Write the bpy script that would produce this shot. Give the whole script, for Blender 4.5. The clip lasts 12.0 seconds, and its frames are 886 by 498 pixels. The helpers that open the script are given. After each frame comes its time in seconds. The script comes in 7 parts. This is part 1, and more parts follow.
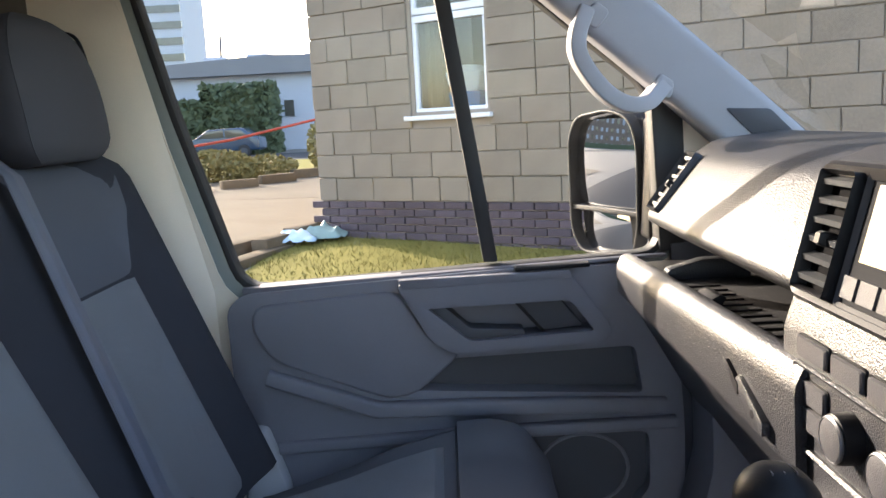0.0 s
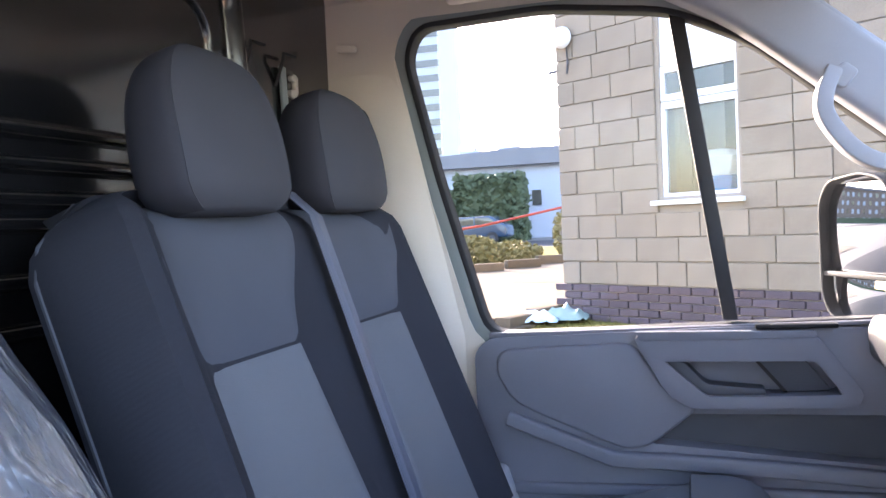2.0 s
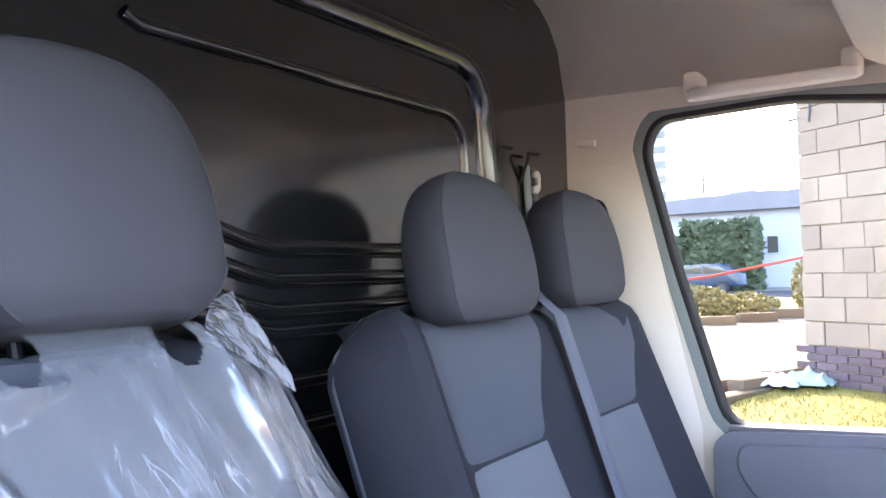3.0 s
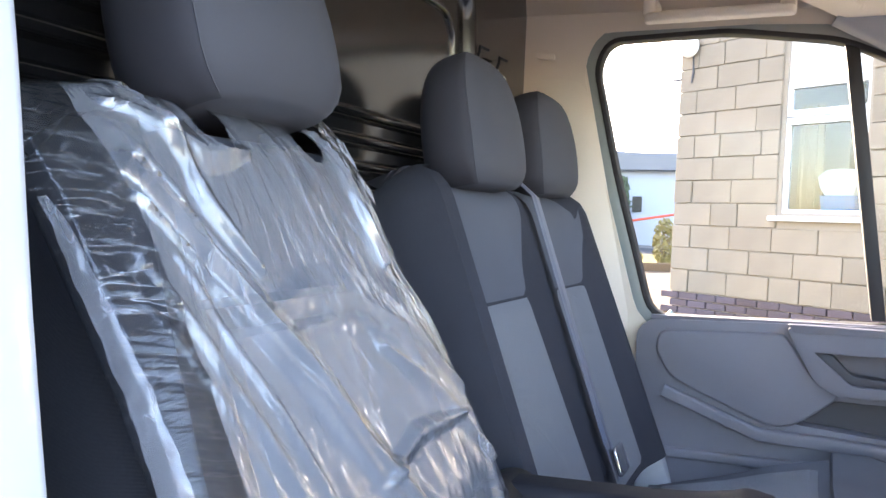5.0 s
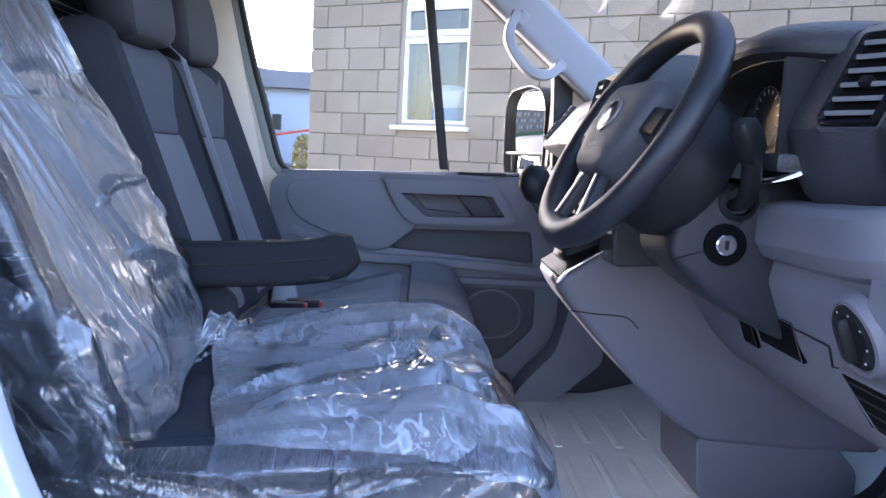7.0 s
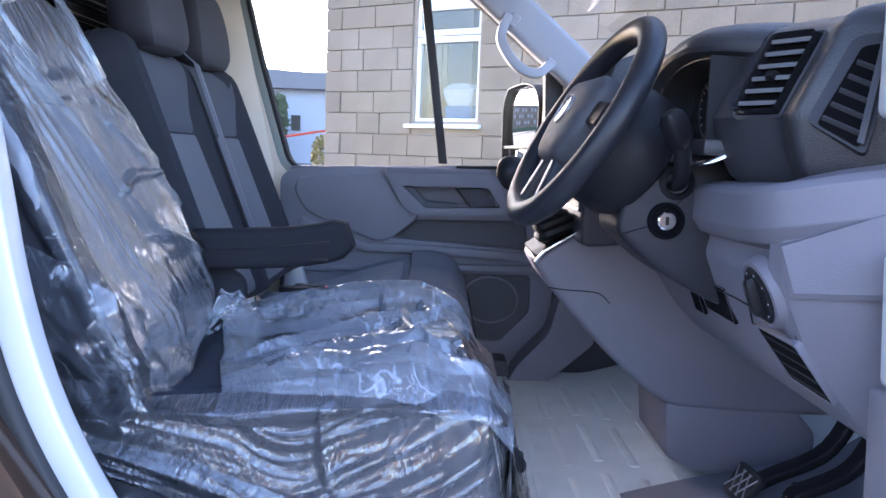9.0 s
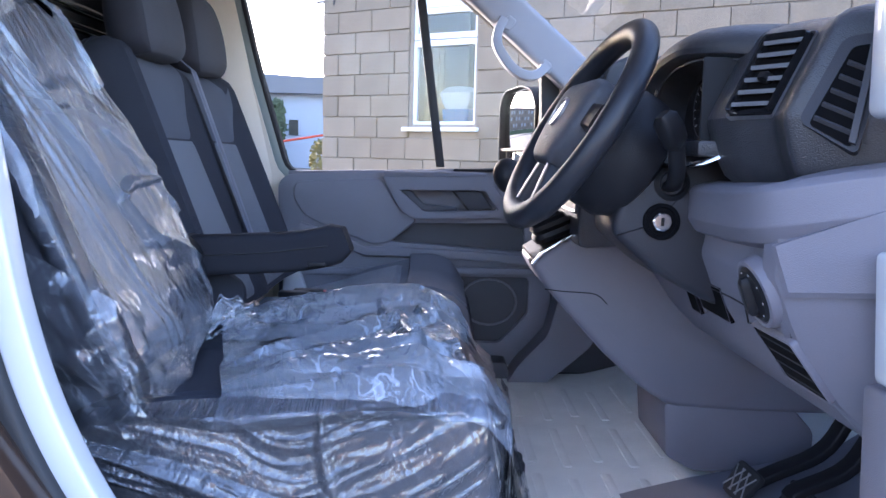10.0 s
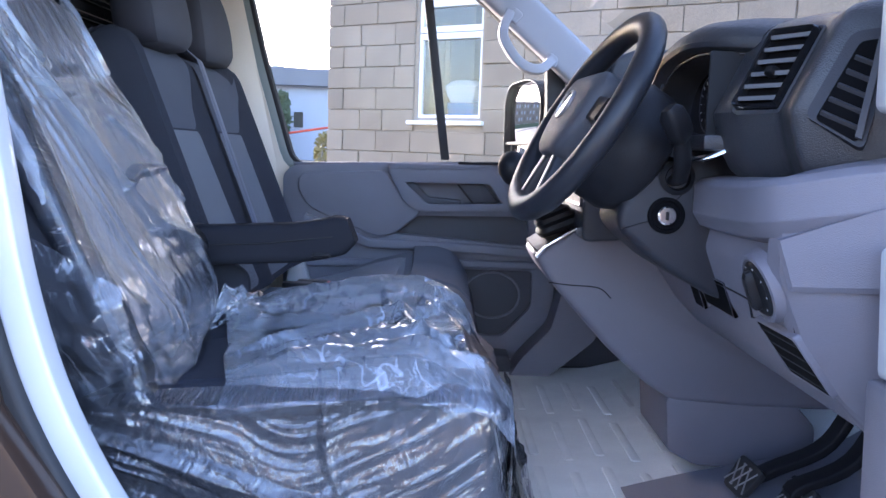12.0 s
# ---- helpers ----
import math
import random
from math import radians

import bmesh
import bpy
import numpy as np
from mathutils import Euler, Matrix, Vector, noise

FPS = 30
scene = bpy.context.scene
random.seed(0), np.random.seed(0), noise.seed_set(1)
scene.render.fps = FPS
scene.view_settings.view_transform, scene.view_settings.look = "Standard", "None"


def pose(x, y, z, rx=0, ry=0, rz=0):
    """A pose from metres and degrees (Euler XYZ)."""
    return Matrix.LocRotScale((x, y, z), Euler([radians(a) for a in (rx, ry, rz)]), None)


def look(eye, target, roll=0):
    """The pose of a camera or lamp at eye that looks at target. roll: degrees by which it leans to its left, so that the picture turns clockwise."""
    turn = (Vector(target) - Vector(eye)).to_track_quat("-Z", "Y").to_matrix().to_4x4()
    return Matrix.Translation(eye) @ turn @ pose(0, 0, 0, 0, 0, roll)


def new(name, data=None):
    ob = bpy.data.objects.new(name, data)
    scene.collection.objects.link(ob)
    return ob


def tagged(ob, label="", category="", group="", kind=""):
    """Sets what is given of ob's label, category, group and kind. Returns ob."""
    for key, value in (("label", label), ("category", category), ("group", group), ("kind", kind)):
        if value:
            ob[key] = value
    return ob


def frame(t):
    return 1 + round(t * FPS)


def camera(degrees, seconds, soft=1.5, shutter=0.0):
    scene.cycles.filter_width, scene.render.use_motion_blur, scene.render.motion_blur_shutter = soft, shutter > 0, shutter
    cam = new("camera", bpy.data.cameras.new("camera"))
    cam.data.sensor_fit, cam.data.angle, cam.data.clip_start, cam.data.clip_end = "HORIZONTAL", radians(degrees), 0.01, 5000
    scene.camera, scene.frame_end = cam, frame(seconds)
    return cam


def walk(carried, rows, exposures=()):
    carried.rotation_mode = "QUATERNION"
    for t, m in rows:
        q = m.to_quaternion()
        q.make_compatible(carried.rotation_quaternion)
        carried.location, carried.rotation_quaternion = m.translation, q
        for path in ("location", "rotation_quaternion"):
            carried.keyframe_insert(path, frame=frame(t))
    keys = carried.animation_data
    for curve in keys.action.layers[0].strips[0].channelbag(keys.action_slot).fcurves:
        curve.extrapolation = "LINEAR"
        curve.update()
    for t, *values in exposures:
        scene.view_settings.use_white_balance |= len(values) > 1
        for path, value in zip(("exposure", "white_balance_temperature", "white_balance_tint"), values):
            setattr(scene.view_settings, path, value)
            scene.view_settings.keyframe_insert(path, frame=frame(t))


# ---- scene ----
cam = camera(58.1, 12.0)
METRES, EX, EY, EZ, TILT, LEAN, TURN = 1.27, 0.0, -0.65, 1.80, -9.0, 3.0, 0.0
ROWS = [
    (0.0, 0.0, 0.0, 0.0, 0.0, 0.0, 0.0),
    (0.5, 0.0068, -0.0519, -0.0422, 6.73, 2.73, -1.6),
    (1.0, 0.0077, -0.0671, -0.0768, 10.11, 4.54, -2.76),
    (1.5, 0.0078, -0.0679, -0.0901, 12.89, 5.29, -3.04),
    (2.0, 0.0151, -0.0865, -0.0625, 17.16, 5.96, -3.1),
    (2.5, 0.0176, -0.123, -0.0208, 23.7, 6.97, -3.73),
    (3.0, 0.0152, -0.1697, -0.0011, 32.71, 7.86, -5.89),
    (5.5, -0.0513, -0.4201, -0.1721, 12.87, 4.47, -5.95),
    (6.0, -0.0144, -0.5487, -0.2312, 4.33, 4.12, -4.65),
    (6.5, 0.0089, -0.6206, -0.2594, -0.52, 3.56, -5.3),
    (7.0, 0.0247, -0.6537, -0.2901, -2.25, 2.6, -5.81),
    (9.0, 0.0744, -0.773, -0.3129, -0.71, 2.34, -5.09),
    (9.5, 0.0772, -0.7767, -0.3117, -0.62, 2.45, -4.69),
    (10.0, 0.0767, -0.7783, -0.3126, -0.74, 2.55, -4.44),
    (10.5, 0.0773, -0.7783, -0.3121, -0.83, 2.53, -4.43),
    (11.0, 0.0772, -0.7774, -0.3133, -0.8, 2.42, -4.61),
    (11.5, 0.0762, -0.7784, -0.316, -0.66, 2.27, -4.86),
    (12.0, 0.0759, -0.7798, -0.3154, -0.51, 2.09, -5.06),
]
PATH = [(t, pose(EX, EY, EZ, TILT, LEAN, TURN) @ pose(METRES * x, METRES * y, METRES * z, 90 + pitch, roll, yaw)) for t, x, y, z, yaw, pitch, roll in ROWS]
# the fast turn towards the load bulkhead and back
PATH += [(3.2, look((0.009, -0.880, 1.830), (-1.177, 0.728, 1.920), -0.6)),
         (4.8, look((-0.068, -1.060, 1.725), (-1.053, 0.681, 1.695), 1.8)),
         (5.0, look((-0.091, -1.088, 1.709), (-0.902, 0.739, 1.637), 2.4))]
walk(cam, sorted(PATH, key=lambda row: row[0]),
     [(0.0, 2.72, 6750, 15), (1.0, 3.28, 6450, 21), (2.2, 3.62, 6400, 24), (3.1, 4.1, 6550, 25), (4.8, 4.0, 7100, 20), (5.5, 3.55, 6300, 21), (7.0, 3.25, 5850, 24), (12.0, 3.22, 5800, 25)])


# ---- light ----
SUN_TO = Vector((-0.63, 0.78, 0.335)).normalized()
world = bpy.data.worlds.new("sky")
scene.world = world
world.use_nodes = True
wn = world.node_tree.nodes
sky = wn.new("ShaderNodeTexSky")
sky.sky_type = "NISHITA"
sky.sun_disc = False
sky.sun_elevation = math.asin(SUN_TO.z)
sky.sun_rotation = math.atan2(SUN_TO.x, SUN_TO.y)
sky.air_density, sky.dust_density = 1.0, 2.0
wn["Background"].inputs["Strength"].default_value = 0.15
world.node_tree.links.new(sky.outputs["Color"], wn["Background"].inputs["Color"])
sun = new("sun", bpy.data.lights.new("sun", "SUN"))
sun.data.energy, sun.data.angle, sun.data.color = 2.35, radians(0.53), (1.0, 0.91, 0.76)
sun.matrix_world = look(SUN_TO * 40, (0, 0, 0))


# ---- materials ----
def mat(name, colour, rough=0.6, metal=0.0, grain=0.0, grain_scale=400.0, stain=0.12, stain_scale=6.0, bump=0.0,
        bump_scale=600.0, spec=0.5, vary=0.0, coat=0.0):
    """A principled material with variation at two scales and fine relief."""
    m = bpy.data.materials.new(name)
    m.use_nodes = True
    nt = m.node_tree
    n, l = nt.nodes, nt.links
    b = n["Principled BSDF"]
    b.inputs["Roughness"].default_value = rough
    b.inputs["Metallic"].default_value = metal
    b.inputs["Specular IOR Level"].default_value = spec
    b.inputs["Coat Weight"].default_value = coat
    tc = n.new("ShaderNodeTexCoord")
    big = n.new("ShaderNodeTexNoise")
    big.inputs["Scale"].default_value, big.inputs["Detail"].default_value = stain_scale, 5
    fine = n.new("ShaderNodeTexNoise")
    fine.inputs["Scale"].default_value, fine.inputs["Detail"].default_value = grain_scale, 3
    for t in (big, fine):
        l.new(tc.outputs["Object"], t.inputs["Vector"])
    add = n.new("ShaderNodeMath")
    add.operation = "MULTIPLY_ADD"
    l.new(big.outputs["Fac"], add.inputs[0])
    add.inputs[1].default_value, add.inputs[2].default_value = 2 * stain, 1 - stain
    add2 = n.new("ShaderNodeMath")
    add2.operation = "MULTIPLY_ADD"
    l.new(fine.outputs["Fac"], add2.inputs[0])
    add2.inputs[1].default_value = 2 * grain
    l.new(add.outputs[0], add2.inputs[2])
    last = add2
    if vary:
        info = n.new("ShaderNodeObjectInfo")
        v = n.new("ShaderNodeMath")
        v.operation = "MULTIPLY_ADD"
        l.new(info.outputs["Random"], v.inputs[0])
        v.inputs[1].default_value = 2 * vary
        sub = n.new("ShaderNodeMath")
        sub.operation = "SUBTRACT"
        l.new(add2.outputs[0], sub.inputs[0])
        sub.inputs[1].default_value = vary + grain
        l.new(sub.outputs[0], v.inputs[2])
        last = v
    mul = n.new("ShaderNodeVectorMath")
    mul.operation = "SCALE"
    mul.inputs[0].default_value = colour
    l.new(last.outputs[0], mul.inputs["Scale"])
    l.new(mul.outputs[0], b.inputs["Base Color"])
    if bump:
        bt = n.new("ShaderNodeTexNoise")
        bt.inputs["Scale"].default_value, bt.inputs["Detail"].default_value = bump_scale, 3
        l.new(tc.outputs["Object"], bt.inputs["Vector"])
        bn = n.new("ShaderNodeBump")
        bn.inputs["Strength"].default_value, bn.inputs["Distance"].default_value = bump, 0.002
        l.new(bt.outputs["Fac"], bn.inputs["Height"])
        l.new(bn.outputs["Normal"], b.inputs["Normal"])
    return m


def leather_grain(m, scale, strength):
    """Pebbled plastic grain: cell borders sunk into the surface."""
    nt = m.node_tree
    n, l = nt.nodes, nt.links
    tc = n.new("ShaderNodeTexCoord")
    v = n.new("ShaderNodeTexVoronoi")
    v.feature = "SMOOTH_F1"
    v.inputs["Scale"].default_value = scale
    l.new(tc.outputs["Object"], v.inputs["Vector"])
    bn = n.new("ShaderNodeBump")
    bn.invert = True
    bn.inputs["Strength"].default_value, bn.inputs["Distance"].default_value = strength, 0.002
    l.new(v.outputs["Distance"], bn.inputs["Height"])
    l.new(bn.outputs["Normal"], n["Principled BSDF"].inputs["Normal"])
    return m


def woven(m, scale, dark=0.55, strength=0.5):
    """Twill weave: diagonal ribs of light and dark thread, with their relief."""
    nt = m.node_tree
    n, l = nt.nodes, nt.links
    b = n["Principled BSDF"]
    tc = n.new("ShaderNodeTexCoord")
    mp = n.new("ShaderNodeMapping")
    mp.inputs["Rotation"].default_value = (radians(38), radians(12), radians(20))
    w = n.new("ShaderNodeTexWave")
    w.wave_type, w.bands_direction = "BANDS", "Z"
    w.inputs["Scale"].default_value, w.inputs["Distortion"].default_value = scale, 0.6
    w.inputs["Detail"].default_value = 1.0
    l.new(tc.outputs["Object"], mp.inputs["Vector"])
    l.new(mp.outputs[0], w.inputs["Vector"])
    src = b.inputs["Base Color"].links[0].from_socket
    rng = n.new("ShaderNodeMapRange")
    rng.inputs["To Min"].default_value, rng.inputs["To Max"].default_value = dark, 1.15
    l.new(w.outputs["Fac"], rng.inputs["Value"])
    mul = n.new("ShaderNodeVectorMath")
    mul.operation = "SCALE"
    l.new(src, mul.inputs[0])
    l.new(rng.outputs[0], mul.inputs["Scale"])
    l.new(mul.outputs[0], b.inputs["Base Color"])
    bn = n.new("ShaderNodeBump")
    bn.inputs["Strength"].default_value, bn.inputs["Distance"].default_value = strength, 0.001
    l.new(w.outputs["Fac"], bn.inputs["Height"])
    l.new(bn.outputs["Normal"], b.inputs["Normal"])
    return m


def node_math(nt, what, a, b=0.0, clamp=False):
    k = nt.nodes.new("ShaderNodeMath")
    k.operation, k.use_clamp = what, clamp
    for q, v in zip(k.inputs, (a, b)):
        if isinstance(v, float):
            q.default_value = v
        else:
            nt.links.new(v, q)
    return k.outputs[0]


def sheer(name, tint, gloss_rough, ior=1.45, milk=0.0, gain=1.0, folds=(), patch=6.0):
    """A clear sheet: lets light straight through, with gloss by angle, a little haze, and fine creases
    (count a metre across and along, turn in degrees, height, painted whiteness for glints) on its own flat measure."""
    m = bpy.data.materials.new(name)
    m.use_nodes = True
    nt = m.node_tree
    n, l = nt.nodes, nt.links
    n.remove(n["Principled BSDF"])
    out = n["Material Output"]
    tr, gl, df = n.new("ShaderNodeBsdfTransparent"), n.new("ShaderNodeBsdfGlossy"), n.new("ShaderNodeBsdfDiffuse")
    tr.inputs["Color"].default_value = (*tint, 1)
    gl.inputs["Roughness"].default_value = gloss_rough
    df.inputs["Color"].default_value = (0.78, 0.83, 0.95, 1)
    fr = n.new("ShaderNodeFresnel")
    fr.inputs["IOR"].default_value = ior
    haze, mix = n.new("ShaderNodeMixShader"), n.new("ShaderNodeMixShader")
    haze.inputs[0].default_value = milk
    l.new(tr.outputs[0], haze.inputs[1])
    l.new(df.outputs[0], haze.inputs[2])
    l.new(node_math(nt, "MULTIPLY", fr.outputs[0], gain, True), mix.inputs[0])
    l.new(haze.outputs[0], mix.inputs[1])
    l.new(gl.outputs[0], mix.inputs[2])
    l.new(mix.outputs[0], out.inputs["Surface"])
    if folds:
        tc = n.new("ShaderNodeTexCoord")
        warp = n.new("ShaderNodeTexNoise")
        warp.inputs["Scale"].default_value = 7
        l.new(tc.outputs["UV"], warp.inputs["Vector"])
        shift = n.new("ShaderNodeMixRGB")
        shift.blend_type = "LINEAR_LIGHT"
        shift.inputs["Fac"].default_value = 0.02
        l.new(tc.outputs["UV"], shift.inputs["Color1"])
        l.new(warp.outputs["Color"], shift.inputs["Color2"])
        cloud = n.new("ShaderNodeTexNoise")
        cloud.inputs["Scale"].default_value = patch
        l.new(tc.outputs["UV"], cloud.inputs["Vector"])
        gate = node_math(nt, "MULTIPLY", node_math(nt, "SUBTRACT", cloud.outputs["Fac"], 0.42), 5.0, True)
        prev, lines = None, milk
        for across, along, turn, height, painted_glint in folds:
            rot = n.new("ShaderNodeVectorRotate")
            rot.rotation_type = "Z_AXIS"
            rot.inputs["Angle"].default_value = radians(turn)
            l.new(shift.outputs[0], rot.inputs["Vector"])
            mul = n.new("ShaderNodeVectorMath")
            mul.operation = "MULTIPLY"
            mul.inputs[1].default_value = (across, along, 1)
            l.new(rot.outputs[0], mul.inputs[0])
            t = n.new("ShaderNodeTexNoise")
            t.inputs["Scale"].default_value, t.inputs["Detail"].default_value = 1.0, 2.5
            l.new(mul.outputs[0], t.inputs["Vector"])
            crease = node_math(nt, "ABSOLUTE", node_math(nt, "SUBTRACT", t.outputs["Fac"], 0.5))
            # whitened crease lines paint glints into the haze, bright under any light
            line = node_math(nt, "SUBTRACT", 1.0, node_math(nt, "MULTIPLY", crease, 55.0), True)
            lines = node_math(nt, "ADD", node_math(nt, "MULTIPLY", node_math(nt, "MULTIPLY", line, gate), painted_glint), lines, True)
            bn = n.new("ShaderNodeBump")
            bn.inputs["Strength"].default_value, bn.inputs["Distance"].default_value = 1.0, height
            l.new(node_math(nt, "MULTIPLY", crease, 5.0, True), bn.inputs["Height"])
            if prev:
                l.new(prev.outputs["Normal"], bn.inputs["Normal"])
            prev = bn
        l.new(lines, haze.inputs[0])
        for s in (gl, fr):
            l.new(prev.outputs["Normal"], s.inputs["Normal"])
    return m


FAB_DARK = woven(mat("charcoal_fabric", (0.037, 0.039, 0.050), 0.85, grain=0.15, spec=0.2), 420, 0.7, 0.35)
FAB_PLAIN = mat("slate_fabric", (0.100, 0.108, 0.128), 0.8, grain=0.12, grain_scale=900, bump=0.25, bump_scale=1500, spec=0.25)
FAB_TWILL = woven(mat("grey_twill", (0.20, 0.212, 0.24), 0.85, grain=0.1, spec=0.2), 330, 0.72, 0.5)
FAB_UPPER = mat("slate_upper_fabric", (0.088, 0.094, 0.115), 0.8, grain=0.12, grain_scale=900, bump=0.25, bump_scale=1500, spec=0.25)
# headrest fabric again in a darker colour, for the faces behind the seams
FAB_HEAD_SIDE = mat("headrest_darker_side", (0.042, 0.041, 0.050), 0.75, grain=0.12, grain_scale=1200, bump=0.2, bump_scale=1800, spec=0.25)
FAB_ARM = mat("armrest_fabric", (0.017, 0.018, 0.024), 0.75, grain=0.12, grain_scale=1200, bump=0.2, bump_scale=1800, spec=0.2)
FAB_HEAD = mat("headrest_fabric", (0.066, 0.066, 0.078), 0.75, grain=0.12, grain_scale=1200, bump=0.2, bump_scale=1800, spec=0.3)
BELT = mat("belt_webbing", (0.105, 0.118, 0.16), 0.4, grain=0.2, grain_scale=1500, bump=0.2, bump_scale=1200)
DOOR_PL = leather_grain(mat("door_plastic", (0.185, 0.184, 0.218), 0.55, grain=0.05), 900, 0.25)
# paler copy of the vent slat: sky light on the driver's blades, put into colour
SLAT_LIT = mat("lit_vent_slat", (0.13, 0.135, 0.15), 0.45, grain=0.08)
DOOR_DK = mat("dark_door_plastic", (0.06, 0.063, 0.076), 0.55, grain=0.08, bump=0.15)
DASH_DK = leather_grain(mat("dash_charcoal", (0.031, 0.032, 0.038), 0.38, grain=0.06, spec=0.55), 620, 0.42)
DASH_GR = leather_grain(mat("dash_grey", (0.150, 0.143, 0.170), 0.5, grain=0.05), 900, 0.25)
BLACK = mat("black_plastic", (0.011, 0.011, 0.013), 0.45, grain=0.1, bump=0.1, spec=0.22)
DASH_MD = leather_grain(mat("dash_mid", (0.062, 0.062, 0.070), 0.55, grain=0.06, spec=0.3), 800, 0.2)
SLAT = mat("vent_slat", (0.05, 0.054, 0.06), 0.36, grain=0.08, spec=0.55)
GLOSSY = mat("gloss_black", (0.012, 0.012, 0.014), 0.08)
RUBBER = mat("rubber", (0.018, 0.018, 0.02), 0.6, grain=0.15, bump=0.15)
BOSS = leather_grain(mat("boss_charcoal", (0.013, 0.013, 0.016), 0.55, grain=0.06, spec=0.25), 700, 0.2)
SHROUD = leather_grain(mat("shroud_charcoal", (0.022, 0.022, 0.028), 0.5, grain=0.06, spec=0.35), 800, 0.2)
LENS = mat("cluster_lens", (0.026, 0.024, 0.030), 0.25, spec=0.2, stain=0.05)
# near-black: lock and backing colour, and painted shade for uncut vents and pocket
DEEP_BLACK = mat("black_and_hole_shade", (0.006, 0.006, 0.007), 0.9, spec=0.05)
RADIO = mat("radio_matt", (0.03, 0.031, 0.034), 0.9, spec=0.08)
SATIN = mat("satin_silver", (0.40, 0.40, 0.42), 0.35, metal=0.9, stain=0.03)
WHEEL = leather_grain(mat("wheel_leather", (0.016, 0.017, 0.022), 0.40, grain=0.05, spec=0.4), 900, 0.15)
CHROME = mat("chrome", (0.75, 0.76, 0.78), 0.15, metal=1.0, stain=0.03)
TRIM = mat("cream_trim", (0.76, 0.67, 0.565), 0.75, grain=0.04, bump=0.12, bump_scale=900, stain=0.05)
LINER = mat("headliner_felt", (0.86, 0.77, 0.66), 0.95, grain=0.1, grain_scale=1500, bump=0.2, bump_scale=1500)
PILLAR = mat("pillar_trim", (0.31, 0.315, 0.345), 0.6, grain=0.04, bump=0.1, bump_scale=900)
BULK = mat("bulkhead_paint", (0.010, 0.010, 0.011), 0.14, grain=0.08, stain=0.2, spec=0.7, coat=0.8)
BULK.node_tree.nodes["Principled BSDF"].inputs["Coat Roughness"].default_value = 0.16
PAINT = mat("white_paint", (0.56, 0.57, 0.60), 0.25, stain=0.02, coat=0.6)
# brown puts a reflection of brickwork into the panel's own colour
REFLECT_BROWN = mat("brown_reflection_gloss", (0.05, 0.03, 0.022), 0.2, stain=0.3, stain_scale=5)
FRAME_PT = mat("window_frame_paint", (0.26, 0.29, 0.28), 0.3, grain=0.05)
MAT_VINYL = mat("floor_vinyl", (0.74, 0.75, 0.72), 0.55, grain=0.1, stain=0.18, stain_scale=9, bump=0.15)
STEEL = mat("zinc_latch", (0.72, 0.68, 0.60), 0.35, metal=0.7)
RED = mat("red_button", (0.55, 0.05, 0.05), 0.4)
HOUSE_GL = sheer("house_glass", (0.84, 0.87, 0.87), 0.02, 1.5, gain=1.5)
SCREEN_GL = sheer("screen_glass_clear", (0.88, 0.89, 0.89), 0.02, 1.45, gain=0.2)
# film haze: real milkiness plus sky sheen and crease glints put into colour
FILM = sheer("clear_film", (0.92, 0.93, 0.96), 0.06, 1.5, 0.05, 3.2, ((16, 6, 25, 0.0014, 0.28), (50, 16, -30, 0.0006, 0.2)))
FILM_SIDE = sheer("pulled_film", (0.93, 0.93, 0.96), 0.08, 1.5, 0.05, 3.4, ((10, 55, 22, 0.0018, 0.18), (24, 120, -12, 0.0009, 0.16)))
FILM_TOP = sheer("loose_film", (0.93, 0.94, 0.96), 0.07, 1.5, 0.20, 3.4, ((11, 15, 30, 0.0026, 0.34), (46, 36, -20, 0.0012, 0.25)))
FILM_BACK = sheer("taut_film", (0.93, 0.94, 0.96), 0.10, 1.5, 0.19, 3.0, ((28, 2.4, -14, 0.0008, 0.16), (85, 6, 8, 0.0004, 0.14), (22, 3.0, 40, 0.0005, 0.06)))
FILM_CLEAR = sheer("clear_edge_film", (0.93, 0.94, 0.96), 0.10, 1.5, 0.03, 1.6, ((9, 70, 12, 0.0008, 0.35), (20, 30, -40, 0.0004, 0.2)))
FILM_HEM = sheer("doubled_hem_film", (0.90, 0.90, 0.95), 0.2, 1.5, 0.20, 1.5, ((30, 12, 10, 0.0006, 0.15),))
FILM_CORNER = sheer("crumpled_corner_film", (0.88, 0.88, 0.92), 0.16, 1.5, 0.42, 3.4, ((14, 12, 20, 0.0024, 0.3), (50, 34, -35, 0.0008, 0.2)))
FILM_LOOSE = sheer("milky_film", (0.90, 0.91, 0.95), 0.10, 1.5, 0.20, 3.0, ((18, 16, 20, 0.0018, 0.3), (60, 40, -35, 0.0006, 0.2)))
MIRROR = mat("mirror_glass", (0.55, 0.56, 0.58), 0.01, metal=1.0, stain=0.0)
SCREEN = mat("screen_glass", (0.02, 0.03, 0.035), 0.12, stain=0.05)
WHITE = mat("white_marks", (0.75, 0.76, 0.78), 0.5, stain=0.02)
BLOCK = mat("concrete_block", (0.27, 0.222, 0.17), 0.9, grain=0.3, grain_scale=60, stain=0.34, stain_scale=2.6, bump=0.5,
            bump_scale=45, vary=0.09)
MORTAR = mat("mortar", (0.27, 0.23, 0.185), 0.95, grain=0.2, grain_scale=80, bump=0.3, bump_scale=90)
BRICK = mat("plinth_brick", (0.085, 0.062, 0.078), 0.7, grain=0.2, grain_scale=80, bump=0.3, bump_scale=90, vary=0.2)
UPVC = mat("white_upvc", (0.82, 0.83, 0.85), 0.3, stain=0.03)
